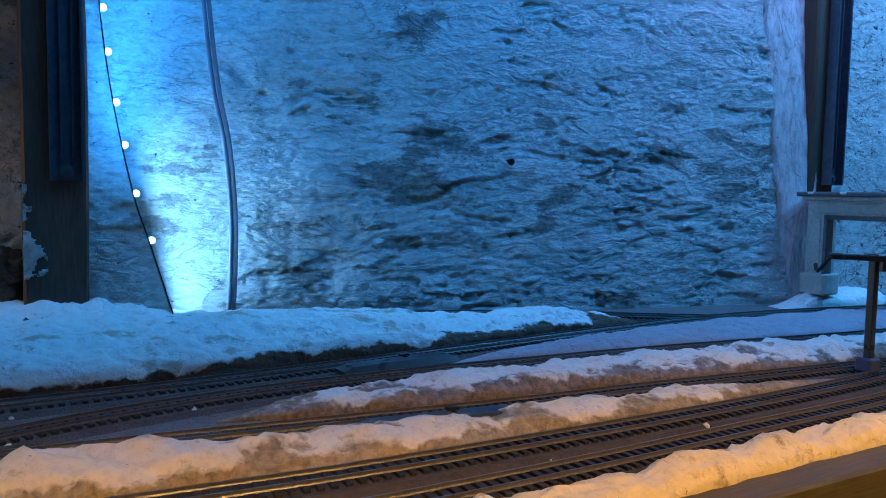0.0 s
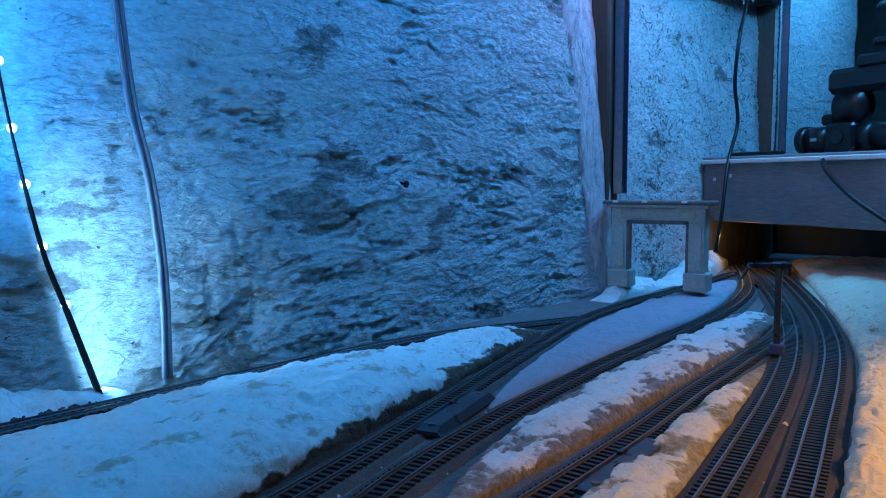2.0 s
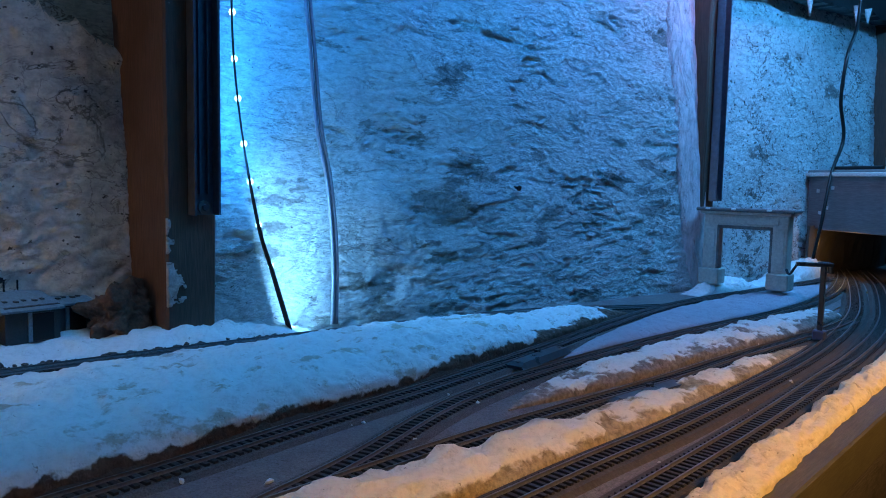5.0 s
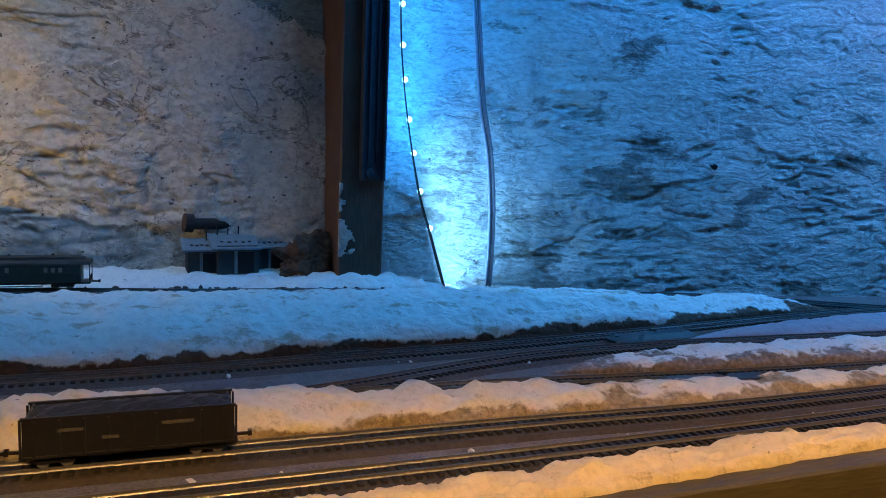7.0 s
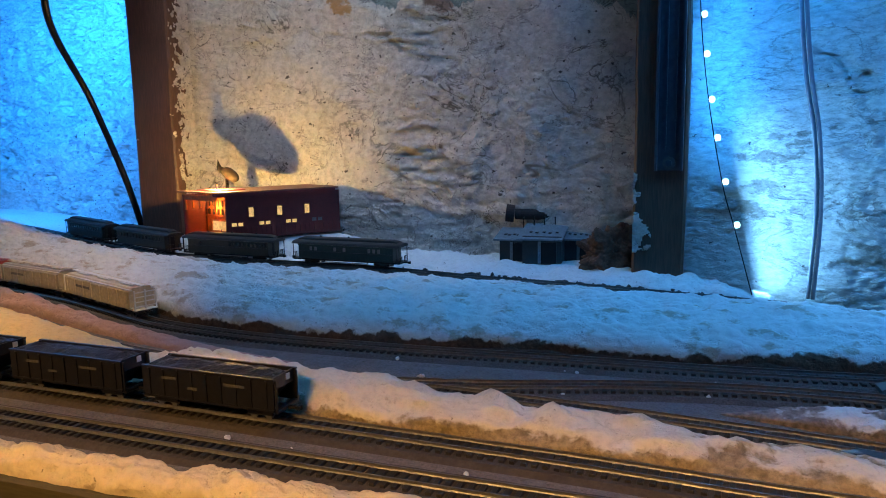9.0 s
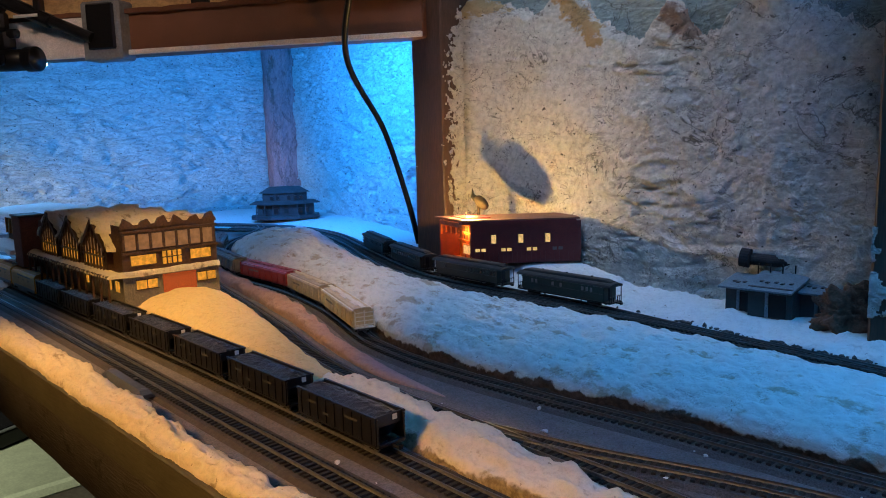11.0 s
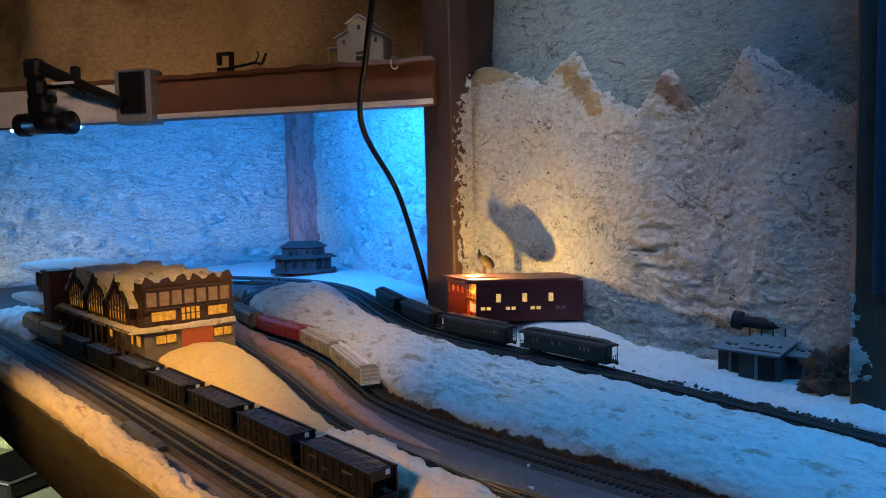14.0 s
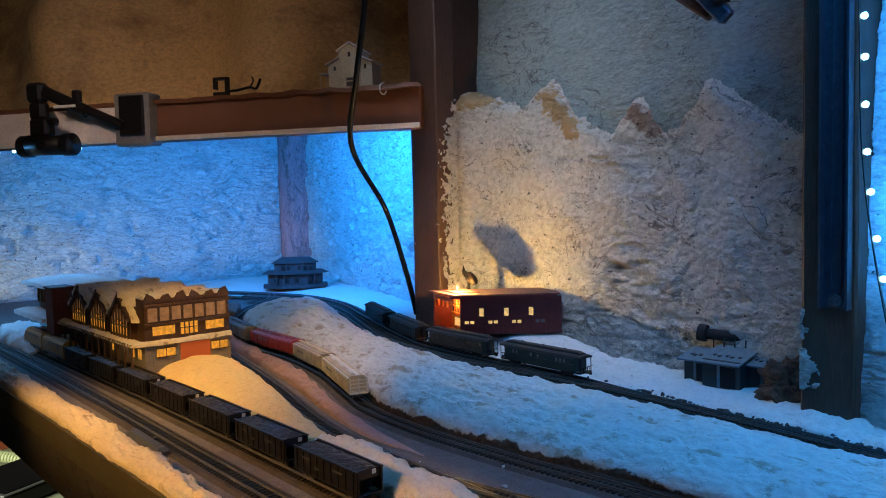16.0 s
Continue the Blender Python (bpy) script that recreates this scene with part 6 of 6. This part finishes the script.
def shelf_house():
    t = thing("model_barn", BEAM @ pose(0.098, -0.028, 0.3585, 0, 0, 180), "cream model mill house with small dark windows", "model house")
    part("centre", loft([[(-0.016, y, 0), (0.016, y, 0), (0.016, y, 0.052), (0, y, 0.062), (-0.016, y, 0.052)] for y in (-0.018, 0.018)]), M_CREAM, t)
    part("aisle", loft([[(-0.034, y, 0), (-0.015, y, 0), (-0.015, y, 0.042), (-0.034, y, 0.033)] for y in (-0.016, 0.018)]), M_CREAM, t)
    part("aisle", loft([[(0.015, y, 0), (0.034, y, 0), (0.034, y, 0.033), (0.015, y, 0.042)] for y in (-0.016, 0.018)]), M_CREAM, t)
    for s in (-1, 1):
        bm = bmesh.new()
        box(bm, (s * 0.0095, 0, 0.0585), (0.023, 0.042, 0.0016), pose(s * 0.0095, 0, 0.0585, 0, s * 32, 0) @ pose(-s * 0.0095, 0, -0.0585))
        part("roof", bm, M_WHITE, t)
        bm = bmesh.new()
        box(bm, (s * 0.0265, 0, 0.0395), (0.024, 0.040, 0.0016), pose(s * 0.0265, 0, 0.0395, 0, s * 25, 0) @ pose(-s * 0.0265, 0, -0.0395))
        part("aisle_roof", bm, M_WHITE, t)
        part("window", cubes(((s * 0.0235, -0.0163, 0.0285), (0.0034, 0.0010, 0.0060))), M_BLACK, t)
    part("window", cubes(((0, -0.0183, 0.0470), (0.0036, 0.0010, 0.0065))), M_BLACK, t)
    part("doorway", cubes(((0.004, -0.0184, 0.0080), (0.018, 0.0012, 0.0120))), M_BLACK, t)
    part("door_bar", cubes(((0.004, -0.0192, 0.0090), (0.018, 0.0010, 0.0016))), M_CREAM, t)
    part("lean_to_roof", rbox((-0.040, -0.004, 0.0220), (0.018, 0.030, 0.0014), 0.0003), M_WHITE, t).rotation_euler = (0, 0, 0)
    for y in (-0.016, 0.008):
        part("lean_to_post", cubes(((-0.047, y, 0.0108), (0.0016, 0.0016, 0.0216))), M_CREAM, t)
    bm = bmesh.new()
    cyl(bm, (-0.024, 0.024, 0.0), (-0.024, 0.024, 0.056), 0.011, n=16)
    part("silo", bm, M_TAN, t, "tan silo behind")
    part("chimney", cubes(((0.006, 0.004, 0.064), (0.005, 0.005, 0.008))), M_CREAM, t)


shelf_house()

t = thing("bent_clip", BEAM @ pose(0.305, -0.006, 0.3580), "black metal clip with twisted twigs on the ledge", "clip")
part("clip_frame", cubes(((-0.010, 0, 0.014), (0.004, 0.008, 0.027)), ((0.010, 0, 0.018), (0.004, 0.008, 0.016)), ((0, 0, 0.0255), (0.024, 0.008, 0.004)), ((0, 0, 0.003), (0.024, 0.008, 0.005))), M_BLACK, t)
bm = bmesh.new()
tube(bm, smooth_line([(-0.010, 0, 0.006), (-0.030, 0.002, 0.007), (-0.048, 0.0, 0.010), (-0.060, 0.003, 0.007), (-0.066, 0.0, 0.022)], 0.004), 0.0020, 6)
tube(bm, smooth_line([(-0.048, 0.0, 0.010), (-0.054, 0.0, 0.020), (-0.050, 0.0, 0.028)], 0.003), 0.0012, 6)
part("twig", bm, M_BLACK, t)
t = thing("screw_hook", BEAM @ pose(0.040, 0.004, 0.350), "small white screw hook in the beam", "hook")
bm = bmesh.new()
tube(bm, smooth_line([(0, 0, 0.010), (0.004, 0.006, 0.006), (0.004, 0.008, -0.004), (-0.002, 0.008, -0.008), (-0.005, 0.007, -0.003)], 0.002), 0.0009, 6)
part("hook_wire", bm, M_WHITE, t)


def clamp_camera(m, label, flip=1):
    """A small camera on a jointed arm, held by a bench clamp; x along the shelf, y towards the viewer."""
    t = thing("clamp_camera", m, label, "camera", "cameras on clamps")
    part("clamp_block", rbox((0, 0.004, 0.0), (0.062, 0.034, 0.080), 0.003), M_GREYPLASTIC, t, "grey clamp block")
    part("clamp_jaw", rbox((-0.002, 0.022, 0.005), (0.044, 0.006, 0.062), 0.002), M_BLACK, t)
    bm = bmesh.new()
    cyl(bm, (0.010 * flip, 0.026, -0.010), (0.132 * flip, 0.042, 0.044), 0.0075, n=14)
    part("arm", bm, M_BLACK, t)
    bm = bmesh.new()
    cyl(bm, (0.068 * flip, 0.034, 0.014), (0.136 * flip, 0.043, 0.046), 0.0098, n=14)
    part("arm_sleeve", bm, M_BLACK, t)
    part("arm_band", rbox((0.098 * flip, 0.047, 0.022), (0.040, 0.002, 0.004), 0.0005), M_WHITE, t).matrix_local = pose(0, 0, 0)
    part("knob", rbox((0.084 * flip, 0.036, 0.034), (0.012, 0.012, 0.026), 0.002), M_BLACK, t)
    part("joint", rbox((0.152 * flip, 0.042, 0.046), (0.030, 0.022, 0.030), 0.005), M_BLACK, t)
    part("ball_head", rbox((0.150 * flip, 0.042, 0.018), (0.030, 0.020, 0.030), 0.006), M_BLACK, t)
    bm = bmesh.new()
    box(bm, (0.146 * flip, 0.042, -0.008), (0.036, 0.022, 0.030), bevel=0.005)
    part("mount_plate", bm, M_BLACK, t)
    part("wing_nut", rbox((0.126 * flip, 0.044, 0.000), (0.022, 0.012, 0.012), 0.003), M_BLACK, t)
    bm = bmesh.new()
    cyl(bm, (0.086 * flip, 0.044, -0.036), (0.182 * flip, 0.044, -0.036), 0.0150, n=24)
    part("camera_body", bm, M_BLACK, t, "black bar-shaped camera", True)
    for x in (0.088, 0.168):
        bm = bmesh.new()
        cyl(bm, (x * flip, 0.044, -0.036), ((x + 0.014) * flip, 0.044, -0.036), 0.0172, n=24)
        part("end_cap", bm, M_BLACK, t)
    bm = bmesh.new()
    cyl(bm, (0.134 * flip, 0.055, -0.036), (0.134 * flip, 0.0615, -0.036), 0.0080, n=20)
    part("lens", bm, M_LENS, t, "glossy dark lens")


clamp_camera(BEAM @ pose(0.447, 0.0, 0.328), "black bar camera on a jointed arm clamped to the beam")

t = thing("beam_led_strip", BEAM, "row of bright blue-white lights under the beam", "light strip")
part("ribbon", cubes(((0.70, -0.012, 0.2935), (0.28, 0.010, 0.0010))), M_BLACK, t, "black ribbon")
for k in range(8):
    bm = bmesh.new()
    bmesh.ops.create_uvsphere(bm, u_segments=10, v_segments=6, radius=0.0030)
    part("led", bm, M_LED, t, "glowing blue-white light").location = (0.572 + 0.033 * k, -0.012, 0.2915)

# ---- end shelf over the tunnel ----
SHELF = pose(1.03, 0.44, 0, 0, 0, math.degrees(math.atan2(-0.83, -0.56)))
t = thing("end_shelf", SHELF, "grey-brown painted shelf over the tunnel mouth", "shelf")
part("fascia", rbox((0.258, -0.010, 0.1080), (0.50, 0.020, 0.084), 0.0015), M_GREYWOOD, t, "scuffed grey-brown front board")
part("shelf_board", rbox((0.20, 0.115, 0.1520), (0.56, 0.27, 0.010), 0.0015), M_GREYWOOD, t)
part("edge_strip", rbox((0.22, -0.022, 0.1500), (0.50, 0.008, 0.006), 0.001), M_PALEWOOD, t)
for k, (x, z) in enumerate(((0.03, 0.125), (0.05, 0.10), (0.036, 0.092), (0.06, 0.130))):
    part("paint_scuff", rbox((x, -0.0204, z), (0.006, 0.0012, 0.005), 0.0004), M_WHITE, t)
# black block put in for the darkness inside the tunnel
tagged(obj("tunnel_shade_block", cubes(((1.32, 0.24, 0.06), (0.04, 0.55, 0.15))), M_BLACK), "added black block for the dark inside the tunnel", "wall", kind="structure")


# dark sheet before the wall stands for the tunnel mouth's shade
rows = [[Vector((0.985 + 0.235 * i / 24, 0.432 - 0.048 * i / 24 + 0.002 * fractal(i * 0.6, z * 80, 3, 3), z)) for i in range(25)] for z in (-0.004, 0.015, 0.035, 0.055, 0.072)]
tagged(obj("tunnel_shade_sheet", grid_mesh(rows, (0, 0.004, 0)), M_ROOM), "added dark sheet for the shade in the tunnel mouth", "wall", kind="structure")


def bench_camera(m):
    """Two bar cameras on a ball-headed clamp; x along the shelf, away from the viewer."""
    t = thing("webcam", m, "black bar webcam and clamp standing on the end shelf", "camera", "cameras on clamps")
    for a, b, r in ((0.060, 0.048, 0.0195), (0.048, 0.012, 0.0180), (-0.034, -0.130, 0.0180), (-0.034, -0.050, 0.0200)):
        bm = bmesh.new()
        cyl(bm, (a, 0, 0.020), (b, 0, 0.020), r, n=28)
        part("barrel", bm, M_BLACK, t, "black bar-shaped camera body", True)
    part("face", rbox((-0.010, 0.010, 0.020), (0.044, 0.024, 0.040), 0.004), M_BLACK, t)
    part("badge", rbox((0.030, 0.0182, 0.020), (0.010, 0.0008, 0.004), 0.0003), M_GREYPLASTIC, t, "small grey marking")
    bm = bmesh.new()
    cyl(bm, (-0.010, 0.021, 0.022), (-0.010, 0.025, 0.022), 0.0088, n=20)
    part("lens", bm, M_LENS, t, "glossy dark lens")
    bm = bmesh.new()
    cyl(bm, (-0.014, -0.008, 0.062), (-0.014, 0.010, 0.062), 0.0250, n=28)
    part("clamp_disc", bm, M_BLACK, t, "", True)
    part("thumb_screw", rbox((0.018, 0.0, 0.046), (0.020, 0.018, 0.014), 0.003), M_BLACK, t)
    part("clamp_head", rbox((-0.030, 0, 0.094), (0.096, 0.030, 0.032), 0.007), M_BLACK, t)
    bm = loft([[(-0.062, y, 0.092), (-0.150, y, 0.100), (-0.150, y, 0.070), (-0.078, y, 0.030)] for y in (-0.010, 0.010)])
    part("arm", bm, M_BLACK, t)
    part("upper_block", rbox((-0.050, 0, 0.116), (0.050, 0.026, 0.016), 0.003), M_BLACK, t)
    part("side_knob", rbox((-0.094, 0, 0.118), (0.026, 0.018, 0.018), 0.004), M_BLACK, t)
    bm = bmesh.new()
    cyl(bm, (-0.066, 0, 0.120), (-0.066, 0, 0.160), 0.0052, n=14)
    part("screw_post", bm, M_RAIL, t)
    part("top_nut", rbox((-0.066, 0, 0.138), (0.046, 0.020, 0.010), 0.003), M_BLACK, t)
    bm = bmesh.new()
    cyl(bm, (-0.050, 0, 0.170), (-0.160, 0, 0.170), 0.0165, n=24)
    part("upper_camera", bm, M_BLACK, t, "second bar camera on top", True)
    bm = bmesh.new()
    cyl(bm, (-0.086, 0.014, 0.170), (-0.086, 0.0185, 0.170), 0.0085, n=20)
    part("upper_lens", bm, M_LENS, t, "glossy dark lens")
    bm = bmesh.new()
    tube(bm, smooth_line([(-0.030, 0.018, 0.006), (-0.040, 0.045, -0.004), (-0.052, 0.100, -0.012), (-0.090, 0.102, -0.050), (-0.150, 0.103, -0.085)], 0.006), 0.0026, 8)
    part("cord", bm, M_BLACK, t)


bench_camera(SHELF @ pose(0.165, 0.068, 0.157, 0, 0, 180))
t = thing("pencil", SHELF @ pose(0.085, -0.010, 0.1600), "dark thin rod lying on the end shelf", "rod")
bm = bmesh.new()
cyl(bm, (-0.035, 0, 0), (0.05, 0.004, 0), 0.0026, n=8)
part("rod", bm, M_BLACK, t)

# dark valance over the end bay, with dripping plaster
rows = [[Vector((0.745 + 0.475 * i / 60, 0.478 - 0.101 * i / 60, z + (0.014 * abs(fractal(i * 0.45, 1, 2, 3)) if z < 0.41 else 0))) for i in range(61)] for z in (0.402, 0.43, 0.62)]
tagged(obj("valance", grid_mesh(rows, (0, 0.03, 0)), M_BLACK), "dark board over the end bay", "valance", kind="structure")
for x, y, h in ((0.93, 0.436, 0.034), (1.065, 0.407, 0.030), (1.10, 0.400, 0.022)):
    bm = bmesh.new()
    cyl(bm, (x, y, 0.412), (x + 0.006, y, 0.412 - h), 0.006, 0.0012, 9)
    for v in bm.verts:
        v.co.x += 0.002 * fractal(v.co.z * 90, v.co.x * 50, 1)
    tagged(obj("plaster_drip", bm, M_WALL_SMOOTH, smooth=True), "pale hardened plaster drip under the valance", "drip", "plaster drips")


# ---- ruined villa behind the loop ----
def villa():
    t = thing("villa", pose(-1.135, 0.838, 0.016, 0, 0, 58), "grey weathered two-storey model villa with wrap-around porch", "model house")

    def octagon(w, d, z0, z1, grow=0.0, c=0.35):
        ring = lambda z, g: [(x * (w / 2 + g), y * (d / 2 + g), z) for x, y in ((-1, -c), (-c * 1.2, -1), (c * 1.2, -1), (1, -c), (1, c), (c * 1.2, 1), (-c * 1.2, 1), (-1, c))]
        return loft([ring(z0, 0), ring(z1, grow)])

    part("porch_floor", octagon(0.135, 0.082, 0.0, 0.007), M_RUIN, t)
    part("lower_storey", octagon(0.112, 0.062, 0.006, 0.030), M_RUIN, t)
    part("porch_roof", octagon(0.140, 0.086, 0.030, 0.036, -0.012), M_RUIN, t)
    part("upper_storey", octagon(0.088, 0.052, 0.034, 0.052), M_RUIN, t)
    part("roof", octagon(0.100, 0.062, 0.052, 0.064, -0.020), M_RUIN, t, "hipped grey roof")
    for x, z in ((-0.040, 0.018), (-0.018, 0.017), (0.002, 0.017), (0.030, 0.018), (0.042, 0.018)):
        part("window", cubes(((x, -0.0315, z), (0.008, 0.004, 0.009))), M_BLACK, t)
    for x in (-0.026, -0.014, 0.008, 0.020, 0.032):
        part("window", cubes(((x, -0.0262, 0.043), (0.006, 0.004, 0.007))), M_BLACK, t)
    for k in range(8):
        part("porch_post", cubes(((-0.056 + 0.016 * k, -0.0385, 0.0185), (0.002, 0.002, 0.024))), M_RUIN, t)


villa()

# ---- lamp head hanging over the wall bay, things on the room floor ----
t = thing("clip_lamp", pose(-0.062, 0.600, 0.372), "dark blue folded clip lamp hanging over the wall bay", "lamp")
bm = bmesh.new()
box(bm, (0, 0, 0), (0.060, 0.006, 0.034), pose(0, 0, 0, 0, 38, 0), 0.002)
part("shade_plate", bm, M_RUST, t, "brown-backed plate")
bm = bmesh.new()
box(bm, (0.022, -0.006, 0.002), (0.050, 0.010, 0.014), pose(0.0, 0, 0, 0, 48, 0), 0.002)
part("jaw", bm, M_CHANNEL, t)
part("hinge", rbox((0.030, -0.010, 0.000), (0.014, 0.016, 0.040), 0.003), M_BLACK, t)
part("stem", cubes(((0.022, 0, 0.20), (0.006, 0.006, 0.36))), M_BLACK, t)

t = thing("low_table", pose(-1.95, 0.46, -0.95), "pale green-grey low table beyond the layout", "table")
part("tabletop", rbox((0, 0, 0.435), (1.10, 0.70, 0.028), 0.006), M_BIN, t)
for x in (-0.5, 0.5):
    for y in (-0.30, 0.30):
        part("leg", rbox((x, y, 0.211), (0.05, 0.05, 0.420), 0.004), M_ROUGHWOOD, t)
t = thing("flat_case", pose(-1.80, 0.445, -0.5008, 0, 0, 24), "flat black case with a pale rim on the low table", "case")
part("body", rbox((0, 0, 0.020), (0.20, 0.26, 0.040), 0.006), M_BLACK, t)
part("rim", rbox((0, 0, 0.0415), (0.206, 0.266, 0.004), 0.0015), M_GREYPLASTIC, t, "pale grey rim")
part("top_panel", rbox((0, 0, 0.0445), (0.190, 0.250, 0.003), 0.001), M_LENS, t)
t = thing("orange_box", pose(-2.28, 0.50, -0.5008, 0, 0, 12), "dull orange carton on the low table", "box")
part("carton", rbox((0, 0, 0.06), (0.16, 0.14, 0.12), 0.003), surface("orange_card", (0.36, 0.08, 0.03), 0.7, 0.2, 200, 30, 0.1), t)
part("flap", rbox((0, 0.004, 0.122), (0.158, 0.07, 0.003), 0.001), M_RUST, t)
t = thing("coiled_cord", pose(-2.05, 0.46, -0.5008, 0, 0, 30), "pale yellow-green coiled cord lying on the low table", "cord")
bm = bmesh.new()
tube(bm, [Vector((0.13 * k / 120 - 0.065, 0.013 * math.sin(k * 0.63), 0.019 + 0.013 * math.cos(k * 0.63))) for k in range(121)], 0.0045, 8)
part("coil", bm, surface("cord_green", (0.50, 0.52, 0.30), 0.45, 0.15, 200, 30, 0.05), t, smooth=True)
